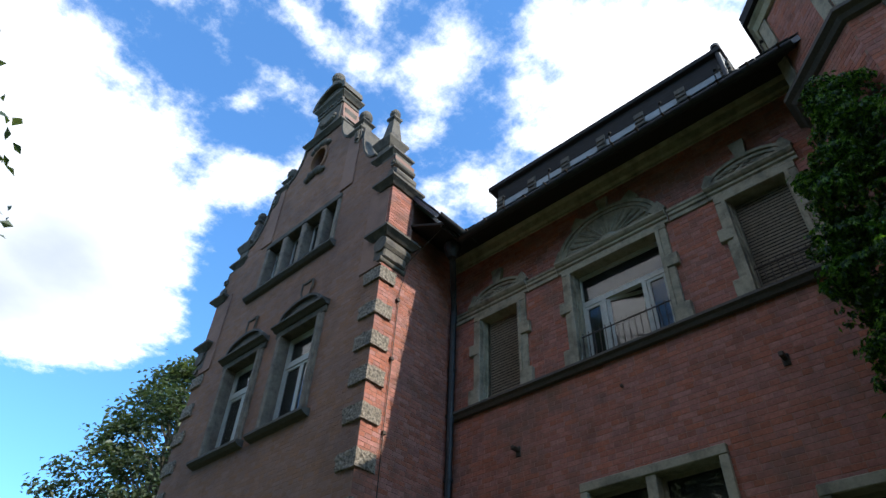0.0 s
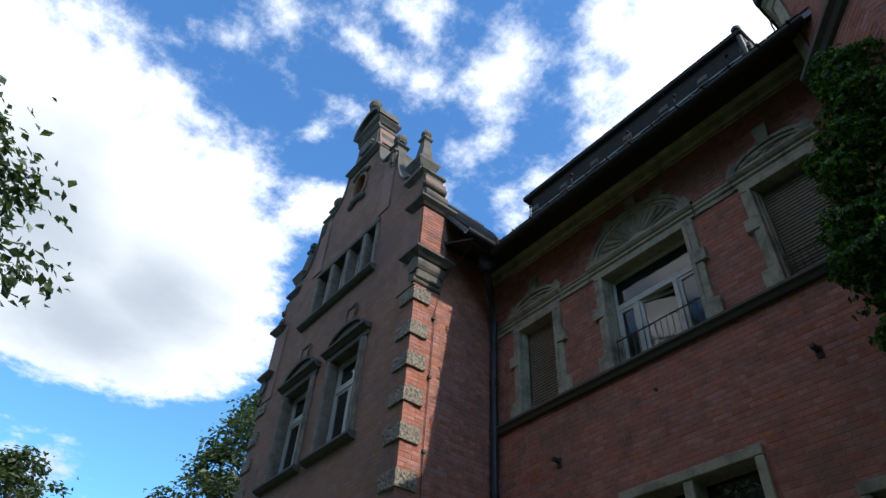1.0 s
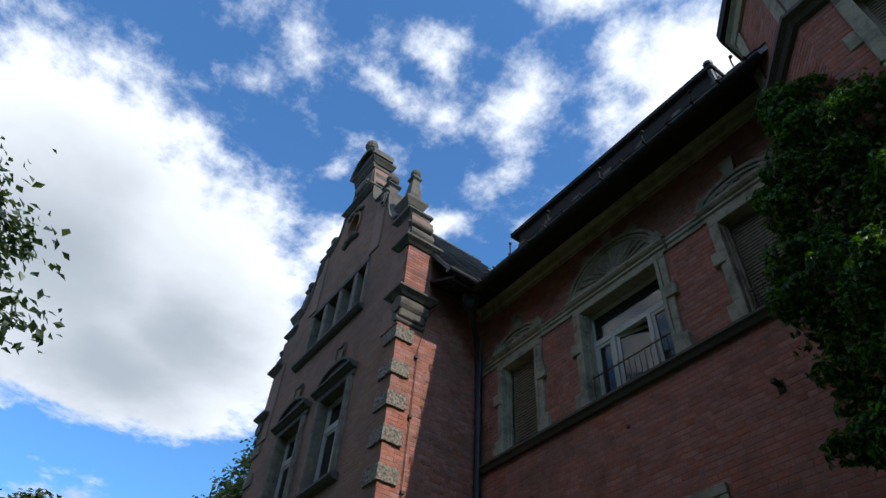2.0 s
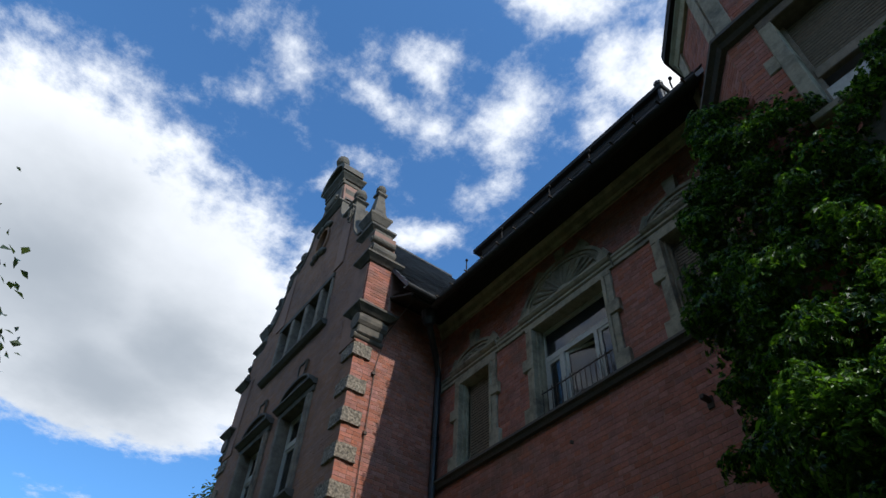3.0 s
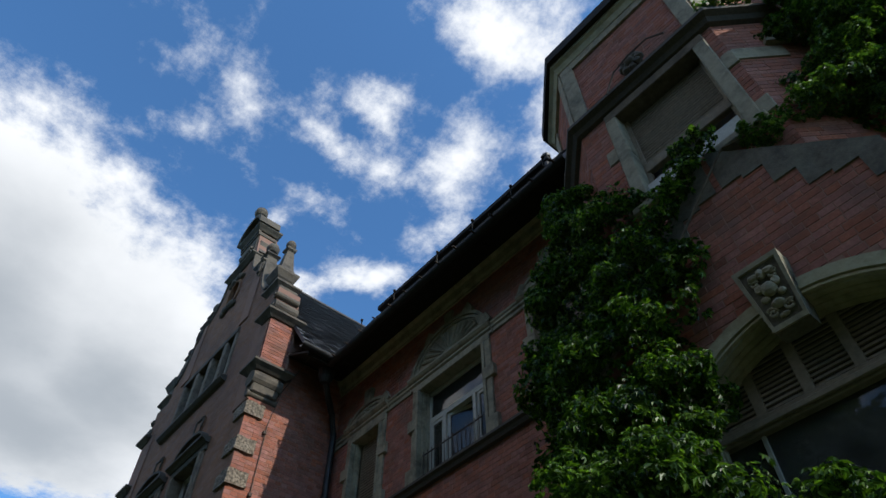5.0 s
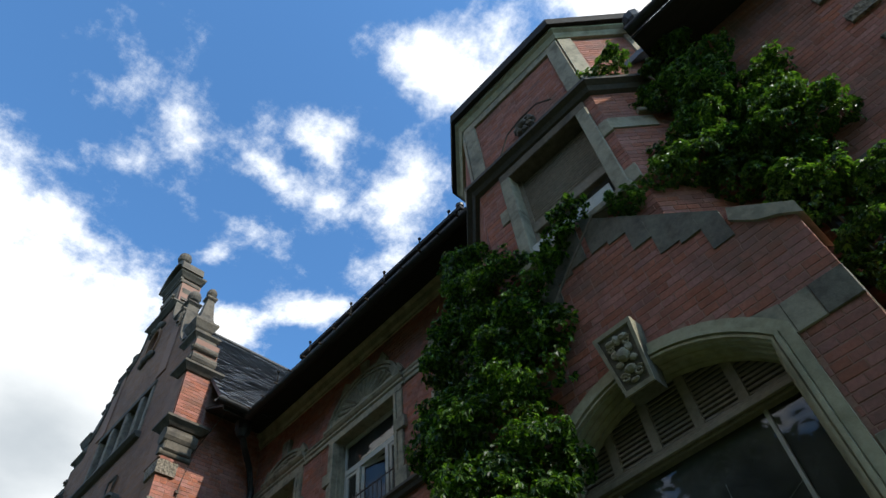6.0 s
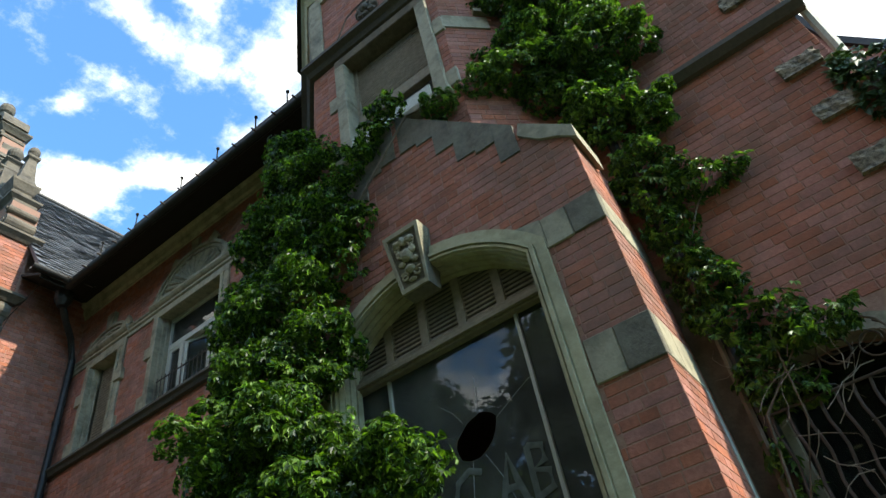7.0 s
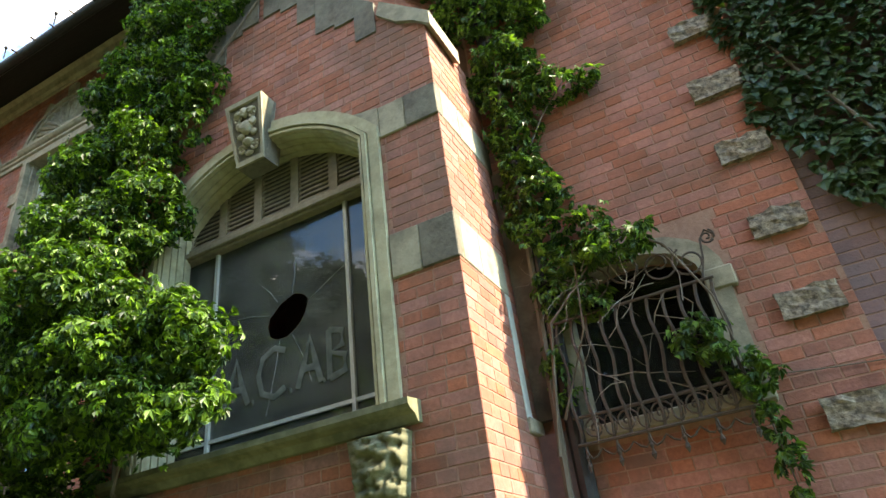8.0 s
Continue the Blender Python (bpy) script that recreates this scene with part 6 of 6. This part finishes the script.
# ---- creeper ----
BLOBS = [(0.3, 6.57, 7.95, 0.42, 0.32, 0.5), (0.55, 6.42, 7.15, 0.62, 0.36, 0.55), (0.2, 6.42, 6.35, 0.66, 0.4, 0.6), (0.78, 6.2, 6, 0.55, 0.32, 0.5),
         (-0.05, 6.37, 5.45, 0.7, 0.44, 0.58), (0.5, 6, 5.15, 0.62, 0.4, 0.48), (0.12, 6.27, 4.65, 0.62, 0.48, 0.5), (0.66, 5.8, 4.35, 0.5, 0.42, 0.42),
         (0.42, 5.7, 3.75, 0.68, 0.55, 0.48), (1.05, 5.68, 3.5, 0.5, 0.36, 0.34), (0.95, 5.72, 2.95, 0.7, 0.45, 0.42), (0.26, 5.9, 2.95, 0.66, 0.55, 0.55),
         (0.42, 6, 2, 0.7, 0.55, 0.65), (0.2, 6, 0.8, 0.7, 0.5, 0.8), (1.62, 5.72, 3.25, 0.3, 0.22, 0.2), (-0.15, 6.35, 4, 0.42, 0.5, 0.5),
         (1.8, 5.72, 3.1, 0.38, 0.24, 0.26), (1.55, 5.7, 2.72, 0.4, 0.28, 0.32), (1, 6.1, 4.95, 0.2, 0.16, 0.2), (1.52, 6.3, 4.78, 0.13, 0.06, 0.1),
         (0.95, 6.22, 5.55, 0.35, 0.16, 0.3), (-0.15, 6.45, 6.75, 0.5, 0.34, 0.5), (-0.28, 6.5, 5.85, 0.46, 0.36, 0.45), (-0.25, 6.45, 4.9, 0.45, 0.4, 0.45),
         (0.05, 6.5, 7.5, 0.36, 0.3, 0.4),
         (0.95, 5.98, 4.6, 0.4, 0.24, 0.34), (1.2, 6.06, 4.4, 0.2, 0.12, 0.18), (1.12, 6.06, 5.45, 0.34, 0.16, 0.36), (1.4, 6.1, 5.75, 0.24, 0.12, 0.2)]
SLOPE = [(0.45 + 0.21 * i, 6.07, 5.60 + 0.20 * i, 0.24, 0.18, 0.20 - 0.012 * i) for i in range(8)]
RIGHT = [(2.45, 6.2, 6.72, 0.22, 0.2, 0.14), (2.85, 6.45, 6.95, 0.32, 0.25, 0.22), (3.20, 6.72, 7.3, 0.42, 0.28, 0.36), (3.55, 6.88, 7.9, 0.40, 0.22, 0.42), (3.90, 6.97, 7.25, 0.45, 0.20, 0.36),
         (3.35, 6.85, 6.7, 0.42, 0.26, 0.32), (3.82, 6.97, 6.35, 0.36, 0.18, 0.34), (4.05, 6.97, 5.9, 0.24, 0.15, 0.24), (3.30, 6.75, 8.55, 0.34, 0.26, 0.26), (3.55, 6.9, 9.2, 0.4, 0.25, 0.3),
         (2.98, 6.50, 9.50, 0.36, 0.22, 0.18), (3.74, 6.97, 5.35, 0.24, 0.12, 0.36), (4.16, 6.97, 4.92, 0.28, 0.16, 0.18), (3.76, 6.97, 4.62, 0.24, 0.12, 0.34), (3.76, 6.97, 4.05, 0.28, 0.12, 0.34),
         (3.98, 6.92, 3.62, 0.34, 0.20, 0.22), (3.84, 6.95, 3.22, 0.24, 0.12, 0.26), (4.28, 6.88, 3.40, 0.26, 0.16, 0.14), (4.78, 6.94, 2.42, 0.14, 0.09, 0.12), (4.78, 6.97, 2.18, 0.07, 0.06, 0.15), (4.80, 6.98, 1.9, 0.07, 0.06, 0.2),
         (3.70, 6.97, 2.7, 0.10, 0.07, 0.30), (4.55, 6.86, 2.68, 0.16, 0.08, 0.14), (4.2, 6.95, 7.9, 0.3, 0.2, 0.22), (4.0, 6.9, 6.85, 0.5, 0.26, 0.38), (3.62, 6.86, 6.05, 0.34, 0.22, 0.40), (3.80, 6.93, 5.0, 0.26, 0.15, 0.28), (3.15, 6.6, 7.0, 0.4, 0.3, 0.25), (3.75, 6.85, 8.4, 0.4, 0.25, 0.4)]


def palmate(pts, nrm, size, rnd):
    """Five-fingered leaves: one folded blade a finger."""
    n = len(pts)
    nrm = nrm / np.linalg.norm(nrm, axis=1)[:, None]
    d = np.array([0, 0, -1.0]) + rnd.normal(0, 0.55, (n, 3))
    d -= (d * nrm).sum(1)[:, None] * nrm
    d /= np.linalg.norm(d, axis=1)[:, None]
    s = np.cross(nrm, d)
    L = size * rnd.uniform(0.6, 1.2, n)
    verts = []
    for ang, ln in ((-1.15, 0.68), (-0.58, 0.9), (0, 1.0), (0.58, 0.9), (1.15, 0.68)):
        a = ang + rnd.normal(0, 0.08, n)
        f = d * np.cos(a)[:, None] + s * np.sin(a)[:, None]
        g = np.cross(nrm, f)
        l = (L * ln)[:, None]
        verts += [pts + f * l * 0.08, pts + f * l * 0.55 + g * l * 0.22 + nrm * l * 0.07, pts + f * l - nrm * l * 0.22, pts + f * l * 0.55 - g * l * 0.22 + nrm * l * 0.07]
    verts = np.stack(verts, 1).reshape(-1, 3)
    return verts, np.arange(n * 20).reshape(n * 5, 4)


def clothe(blobs, per_area, seed, back=None):
    """Places and normals of leaves over the skins of many lumps, with tufts standing out."""
    rnd = np.random.RandomState(seed)
    P, Nn = [], []
    for cx, cy, cz, rx, ry, rz in blobs:
        c, r = np.array([cx, cy, cz]), np.array([rx, ry, rz])
        area = 4 * math.pi * ((rx * ry) ** 1.6 / 3 + (rx * rz) ** 1.6 / 3 + (ry * rz) ** 1.6 / 3) ** (1 / 1.6)
        n = int(area * per_area)
        u = rnd.normal(0, 1, (n, 3))
        u /= np.linalg.norm(u, axis=1)[:, None]
        bump = np.array([noise.noise(Vector(q) * 2.6 + Vector(c) * 1.7) for q in u]) * 0.40 + np.array([noise.noise(Vector(q) * 6 + Vector(c)) for q in u]) * 0.30
        rad = (0.86 + bump + rnd.uniform(-0.22, 0.08, n))[:, None]
        P.append(c + u * r * rad)
        Nn.append(u / r * min(r) * 1.0)
    P, Nn = np.concatenate(P), np.concatenate(Nn)
    keep = np.ones(len(P), bool)
    for cx, cy, cz, rx, ry, rz in blobs:
        keep &= (((P - [cx, cy, cz]) / np.array([rx, ry, rz])) ** 2).sum(1) > 0.42
    P, Nn = P[keep], Nn[keep]
    Nn /= np.linalg.norm(Nn, axis=1)[:, None]
    Nn = Nn * 0.9 + np.array([0, -0.1, 0.40]) + rnd.normal(0, 0.45, Nn.shape)
    return P, Nn, rnd


def tufted(blobs, seed):
    """The lumps drawn in a little, with smaller tufts standing out from their upper skins."""
    rnd = np.random.RandomState(seed + 50)
    out = []
    for cx, cy, cz, rx, ry, rz in blobs:
        out.append((cx, cy, cz, rx * 0.88, ry * 0.88, rz * 0.88))
        for k in range(int(4 + 24 * rx * rz)):
            u = rnd.normal(0, 1, 3) + np.array([0, -0.5, 0.35])
            u /= np.linalg.norm(u)
            r = rnd.uniform(0.28, 0.55) * min(rx, rz, 0.38)
            k_ = rnd.uniform(0.80, 1.08)
            out.append((cx + u[0] * rx * k_, cy + u[1] * ry * k_, cz + u[2] * rz * k_, r * 1.15, r, r * 0.75))
    return out


def creeper(name, blobs, per_area, size, seed, label, stems, limit=None, singles=160, leaf="creeper"):
    th = thing(name, label, "creeper")
    P, Nn, rnd = clothe(tufted(blobs, seed), per_area, seed)
    if limit is not None:
        ok = limit(P)
        P, Nn = P[ok], Nn[ok]
    front = np.argsort(P[:, 1])[:singles]
    rest = np.setdiff1d(np.arange(len(P)), front)
    v, f = palmate(P[rest], Nn[rest], size, rnd)
    raw_part("foliage", v, f.tolist(), leaf, th, kind="stuff")
    v, f = palmate(np.zeros((1, 3)), np.array([[0, 0, 1.0]]), size, np.random.RandomState(2))
    leaf_mesh = None
    for k in front:
        if leaf_mesh is None:
            o = raw_part("leaf", v, f.tolist(), leaf, th)
            leaf_mesh = o.data
        else:
            o = new("leaf", leaf_mesh)
            o.parent = th
        q = Vector(Nn[k]).normalized().to_track_quat("Z", "Y")
        o.matrix_basis = Matrix.Translation(P[k]) @ q.to_matrix().to_4x4() @ Matrix.Rotation(rnd.uniform(-0.7, 0.7) + 3.14, 4, "Z")
    for pts, r in stems:
        part("stem", tube(bmesh.new(), pts, r, 6, r * 0.4), "bark", th)
    return th


creeper("climbing_creeper", BLOBS + SLOPE, 400, 0.074, 4, "lush green creeper climbing the porch and main wall",
        [([(0.3, 6.4, 0), (0.4, 6.3, 2), (0.2, 6.4, 4), (0.4, 6.4, 6), (0.3, 6.5, 7.8)], 0.04), ([(0.5, 6.3, 0), (0.8, 6.1, 2.2), (0.7, 6.1, 3.6), (0.9, 6.15, 5.5)], 0.03),
         ([(0.9, 6.0, 2.4), (1.3, 5.8, 3.0), (1.7, 5.75, 3.2)], 0.012), ([(0.9, 6.14, 5.6), (1.5, 6.1, 6.15), (2.1, 6.1, 6.75), (2.5, 6.2, 6.75)], 0.02)],
        limit=lambda P: ~((P[:, 1] > PY - 0.05) & (P[:, 0] > 0.30) & (P[:, 2] < 5.36 + np.maximum(0, 1.59 - np.abs(P[:, 0] - AC)))))
creeper("climbing_creeper", RIGHT, 470, 0.072, 9, "green creeper trailing over the turret corner and grille",
        [([(3.66, 6.98, 0), (3.62, 6.94, 2), (3.70, 6.95, 4), (3.72, 6.96, 6), (3.6, 6.9, 7.6), (3.3, 6.7, 9.0)], 0.03), ([(3.62, 6.9, 2.2), (3.75, 6.86, 3.0), (4.1, 6.88, 3.35), (4.35, 6.88, 3.45)], 0.014),
         ([(3.70, 6.9, 2.4), (3.95, 6.85, 2.9), (4.0, 6.86, 3.5)], 0.010), ([(4.3, 6.88, 3.5), (4.55, 6.88, 3.3), (4.72, 6.90, 2.9), (4.78, 6.95, 2.3), (4.8, 6.98, 1.7)], 0.010), ([(3.7, 6.95, 4.2), (4.0, 6.97, 4.7), (4.25, 6.95, 4.95)], 0.010)],
        limit=lambda P: (P[:, 1] < RY - 0.02) & ((P[:, 1] > 6.84) | (P[:, 2] > 5.3) | (P[:, 0] > 4.1)) & ~((P[:, 0] < PX) & (P[:, 1] > PY) & (P[:, 2] < 5.4)), singles=120, leaf="vine")

# dry twigs caught in the grille
twigs = thing("dry_vine_twigs", "tangle of dry grey vine twigs over the grille", "twigs")
rt = random.Random(3)
for i in range(26):
    p = Vector((3.75 + rt.random() * 0.9, 6.84 + rt.random() * 0.12, 2.5 + rt.random() * 0.9))
    pts = [p]
    d = Vector((rt.uniform(-1, 1), rt.uniform(-0.15, 0.15), rt.uniform(-0.6, 1)))
    for k in range(6):
        d = (d + Vector((rt.uniform(-0.7, 0.7), rt.uniform(-0.1, 0.1), rt.uniform(-0.7, 0.5)))).normalized()
        pts.append(pts[-1] + d * 0.085)
    part("twig", tube(bmesh.new(), pts, 0.0035, 4, 0.0015), "dry_twig", twigs)

# ---- ivy on the low wall ----
rnd = np.random.RandomState(31)
n = 9000
X, Z = rnd.uniform(5.15, 8.2, n), rnd.uniform(3.0, 5.75, n)
edge = np.interp(Z, [3.0, 3.13, 3.33, 3.65, 4.1, 4.6, 5.3, 5.8], [6.3, 5.78, 5.60, 5.44, 5.30, 5.38, 5.28, 5.5])
wav = np.array([noise.noise(Vector((x * 3, z * 3, 0))) for x, z in zip(X, Z)])
top = 5.35 + 0.35 * np.array([noise.noise(Vector((x * 1.6, 4, 0))) for x in X])
keep = (X > edge + wav * 0.12) & (Z < top)
X, Z, wav = X[keep], Z[keep], wav[keep]
P = np.stack([X, RY - 0.005 - np.abs(wav) * 0.05 - rnd.uniform(0, 0.04, len(X)), Z], 1)
Nn = np.tile([0.0, -0.9, 0.5], (len(X), 1)) + rnd.normal(0, 0.35, (len(X), 3))


def ivy_leaves(pts, nrm, size, rnd):
    """Three-pointed blades, two folded halves."""
    n = len(pts)
    nrm = nrm / np.linalg.norm(nrm, axis=1)[:, None]
    d = np.array([0, 0, -1.0]) + rnd.normal(0, 0.4, (n, 3))
    d -= (d * nrm).sum(1)[:, None] * nrm
    d /= np.linalg.norm(d, axis=1)[:, None]
    s = np.cross(nrm, d)
    L = (size * rnd.uniform(0.6, 1.3, n))[:, None]
    v = [pts, pts + d * L * 0.15 + s * L * 0.5 - nrm * L * 0.05, pts + d * L * 0.55 + s * L * 0.28, pts + d * L - nrm * L * 0.12, pts + d * L * 0.55 - s * L * 0.28, pts + d * L * 0.15 - s * L * 0.5 - nrm * L * 0.05]
    v = np.stack(v, 1).reshape(-1, 3)
    b = np.arange(n)[:, None] * 6
    f = np.concatenate([b + np.array([0, 1, 2, 3]), b + np.array([0, 3, 4, 5])]).tolist()
    return v, f


ivy = thing("wall_ivy", "dense dark ivy hanging over the purple brick wall", "ivy")
v, f = ivy_leaves(P, Nn, 0.085, rnd)
raw_part("foliage", v, f, "ivy", ivy, kind="stuff")
part("stem", tube(bmesh.new(), [(6.4, RY - 0.03, 0), (6.2, RY - 0.04, 2), (5.9, RY - 0.05, 3.6), (5.5, RY - 0.05, 4.8)], 0.025, 6, 0.008), "bark", ivy)

# ---- slates ----
def slate_field(parent, origin, along, up, length, rise, cut, w=0.24, h=0.16):
    """Overlapping slates on a slope; cut(a, b) tells where the slope is."""
    o, a, u = Vector(origin), Vector(along).normalized(), Vector(up).normalized()
    nr = a.cross(u)
    if nr.z < 0:
        nr = -nr
    V, F = [], []
    rs = random.Random(6)
    for j in range(int(rise / h)):
        for i in range(-1, int(length / w) + 1):
            s = i * w + (w / 2 if j % 2 else 0)
            if not (cut(s + w / 2, j * h + h / 2)):
                continue
            k = len(V)
            lift = 0.030 + rs.random() * 0.014
            skew = rs.uniform(-0.006, 0.006)
            q = [(s + 0.004, j * h + skew, lift), (s + w - 0.004, j * h - skew, lift), (s + w - 0.004, (j + 1) * h + 0.03, 0.006), (s + 0.004, (j + 1) * h + 0.03, 0.006), (s + 0.004, j * h + skew, lift - 0.012), (s + w - 0.004, j * h - skew, lift - 0.012)]
            V += [o + a * x + u * y + nr * z for x, y, z in q]
            F += [(k, k + 1, k + 2, k + 3), (k + 4, k + 5, k + 1, k)]
    raw_part("slates", V, F, "slate", parent, kind="stuff")


pitch_w = Vector((MID - EAVE_X, 0, 15.45 - GUT - 0.06))
slate_field(roof_wing, (EAVE_X + 0.02, GY + 0.5, GUT + 0.06), (0, 1, 0), pitch_w, 4.6, pitch_w.length, lambda s, r: s > 0 and s < 0.55 + 3.2 * r / pitch_w.length + 0.3)
part("ridge_cap", tube(bmesh.new(), [(MID, GY + 0.5, 15.47), (MID, 10.0, 15.47)], 0.08, 8), "gutter", roof_wing)
pitch_m = Vector((0, 12.2 - EAVE_Y, 4.94))
slate_field(roof_main, (EAVE_X - 0.4, EAVE_Y + 0.02, GUT + 0.06), (1, 0, 0), pitch_m, 6.6, 2.4, lambda s, r: s > 0.4 - r * 0.6)

# ---- bricks ----
def brick_runs(u0, u1, z0, z1, solid, rs, bond_shift=0.0):
    """Runs of each course as (u0, u1, z0, z1, whole), cut where solid(u, z) is false."""
    j = 0
    z = z0
    out = []
    while z + COURSE * 0.8 <= z1:
        step = BRICK if j % 2 == 0 else BRICK / 2
        u = u0 - (rs.uniform(0, 0.02)) - (0.0625 if j % 4 == 0 else 0.0)
        lo, hi = z + 0.004, z + COURSE - 0.004
        while u < u1:
            a, b = max(u + 0.003, u0), min(u + step - 0.004, u1)
            u += step
            if b - a < 0.03:
                continue
            cuts = [a + (b - a) * k / 4 for k in range(5)]
            good = [solid(c, lo) and solid(c, hi) for c in cuts]
            if all(good):
                out.append((a, b, lo, hi, j % 2, b - a > step - 0.009))
            elif any(good):
                ks = [k for k in range(5) if good[k]]
                if len(ks) > 1 and ks[-1] - ks[0] == len(ks) - 1:
                    out.append((cuts[ks[0]], cuts[ks[-1]], lo, hi, j % 2, False))
        z += COURSE
        j += 1
    return out


def brick_wall(parent, put, runs, mat, rs, proud=0.0036, pick=None, piece="brick_piece", turn=0.0):
    """Bricks proud of the mortar: those that pick() names as objects of their own, the rest joined."""
    V, F, meshes, made = [], [], {}, 0
    for a, b, lo, hi, row, whole in runs:
        d = proud + rs.uniform(-0.0013, 0.0013)
        if pick and whole and made < 300 and pick((a + b) / 2, (lo + hi) / 2):
            me = meshes.get(row)
            if me is None:
                w, h = (BRICK if row == 0 else BRICK / 2) - 0.007, COURSE - 0.008
                bm = bmesh.new()
                front = [bm.verts.new((s * (w / 2 - 0.003), -0.008, t * (h / 2 - 0.003))) for s, t in ((-1, -1), (1, -1), (1, 1), (-1, 1))]
                rim = [bm.verts.new((s * w / 2, -0.004, t * h / 2)) for s, t in ((-1, -1), (1, -1), (1, 1), (-1, 1))]
                back = [bm.verts.new((s * w / 2, 0.02, t * h / 2)) for s, t in ((-1, -1), (1, -1), (1, 1), (-1, 1))]
                bm.faces.new(front)
                for x, y in ((front, rim), (rim, back)):
                    for i in range(4):
                        bm.faces.new([x[i], y[i], y[(i + 1) % 4], x[(i + 1) % 4]])
                ob = part("brick", bm, piece, parent)
                meshes[row] = ob.data
            else:
                ob = new("brick", me)
                ob.parent = parent
            ob.location = put((a + b) / 2, (lo + hi) / 2, d - 0.008)
            ob.rotation_euler = (rs.uniform(-0.01, 0.01), 0, turn)
            made += 1
            continue
        k = len(V)
        e = 0.0025
        for u, z, dd in ((a, lo, 0), (b, lo, 0), (b, hi, 0), (a, hi, 0), (a + e, lo + e, d), (b - e, lo + e, d), (b - e, hi - e, d), (a + e, hi - e, d)):
            V.append(put(u, z, dd))
        F += [(k + 4, k + 5, k + 6, k + 7), (k, k + 1, k + 5, k + 4), (k + 1, k + 2, k + 6, k + 5), (k + 2, k + 3, k + 7, k + 6), (k + 3, k, k + 4, k + 7)]
    raw_part("bricks", V, F, mat, parent, kind="stuff")


def clear_of(rects):
    return lambda u, z: not any(x0 < u < x1 and z0 < z < z1 for x0, x1, z0, z1 in rects)


rs = random.Random(17)
SH = [(x0 - 0.02, x1 + 0.02, z0, z1) for x0, x1, z0, z1 in (W1, W2, W3, GFW, GFS)]
on_y = lambda y: (lambda u, z, d: (u, y - d, z))
on_x = lambda x: (lambda u, z, d: (x + d, u, z))
brick_wall(wall_main, on_y(MY), brick_runs(GX + 0.01, 0.9, 3.0, 10.08, clear_of(SH), rs), "brick", rs)
brick_wall(wall_wing_side, on_x(GX), brick_runs(GY - 0.004, MY - 0.01, 3.2, 10.3, lambda u, z: True, rs), "brick", rs)


def in_gable(u, z):
    if not clear_of([GWL, GWR, (-11.32, -8.74, 10.53, 11.87)])(u, z):
        return False
    if ((u - MID) / 0.36) ** 2 + ((z - 14.2) / 0.48) ** 2 < 1:
        return False
    zs = [p[1] for p in right]
    for (da, za), (db, zb) in zip(right, right[1:]):
        if za <= z <= zb and zb > za:
            return abs(u - MID) < da + (db - da) * (z - za) / (zb - za) - 0.02
    return False


brick_wall(wall_gable, on_y(GY), brick_runs(MID - 3.09, GX + 0.006, 3.6, 15.1, in_gable, rs), "brick_grey", rs, proud=0.0022)


def in_porch(u, z):
    if abs(u - AC) > 1.60 or z > 5.36 + (1.60 - abs(u - AC)):
        return False
    if abs(u - AC) < SP + 0.16 and z > 2.5 and (z < 4.45 or (u - AC) ** 2 + (z - AZ) ** 2 < (AR + 0.16) ** 2):
        return False
    return True


brick_wall(wall_porch, on_y(PY), brick_runs(0.31, PX + 0.006, 1.2, 6.9, in_porch, rs), "brick", rs, pick=lambda u, z: u > 2.2 and 1.6 < z < 5.4)
side_porch = thing("wall_porch_side", "sunlit red brick side wall of the porch", "wall", kind="structure")
brick_wall(side_porch, on_x(PX), brick_runs(PY - 0.006, 7.05, 1.2, 5.36, lambda u, z: True, rs), "brick", rs, pick=lambda u, z: 1.6 < z < 5.3, turn=math.pi / 2)
in_wing = lambda u, z: not (3.68 < u < 4.84 and 2.25 < z < 3.5) and not (u < 3.72 and z < 4.4)
brick_wall(wall_wing_right, on_y(RY), brick_runs(3.46, RX, 1.0, 9.5, in_wing, rs), "brick", rs, pick=lambda u, z: u > 4.4 and 1.6 < z < 4.5)
brick_wall(wall_annex, on_y(RY + 0.03), brick_runs(RX, 8.0, 1.0, 5.1, lambda u, z: True, rs), "brick_purple", rs)
brick_wall(wall_turret, on_y(6.35), brick_runs(0.68, 2.66, 6.2, 10.95, clear_of([(x0 - 0.02, x1 + 0.02, 6.9, z1)]), rs), "brick", rs)
for p, q in ((TUR[1], TUR[2]), (TUR[3], TUR[4])):
    pv, qv = Vector(p), Vector(q)
    d = (qv - pv).normalized()
    nn = Vector((d.y, -d.x))
    brick_wall(wall_turret, (lambda pv, d, nn: (lambda u, z, k: (pv.x + d.x * u + nn.x * k, pv.y + d.y * u + nn.y * k, z)))(pv, d, nn), brick_runs(0.0, (qv - pv).length, 6.2, 10.95, lambda u, z: True, rs), "brick", rs)
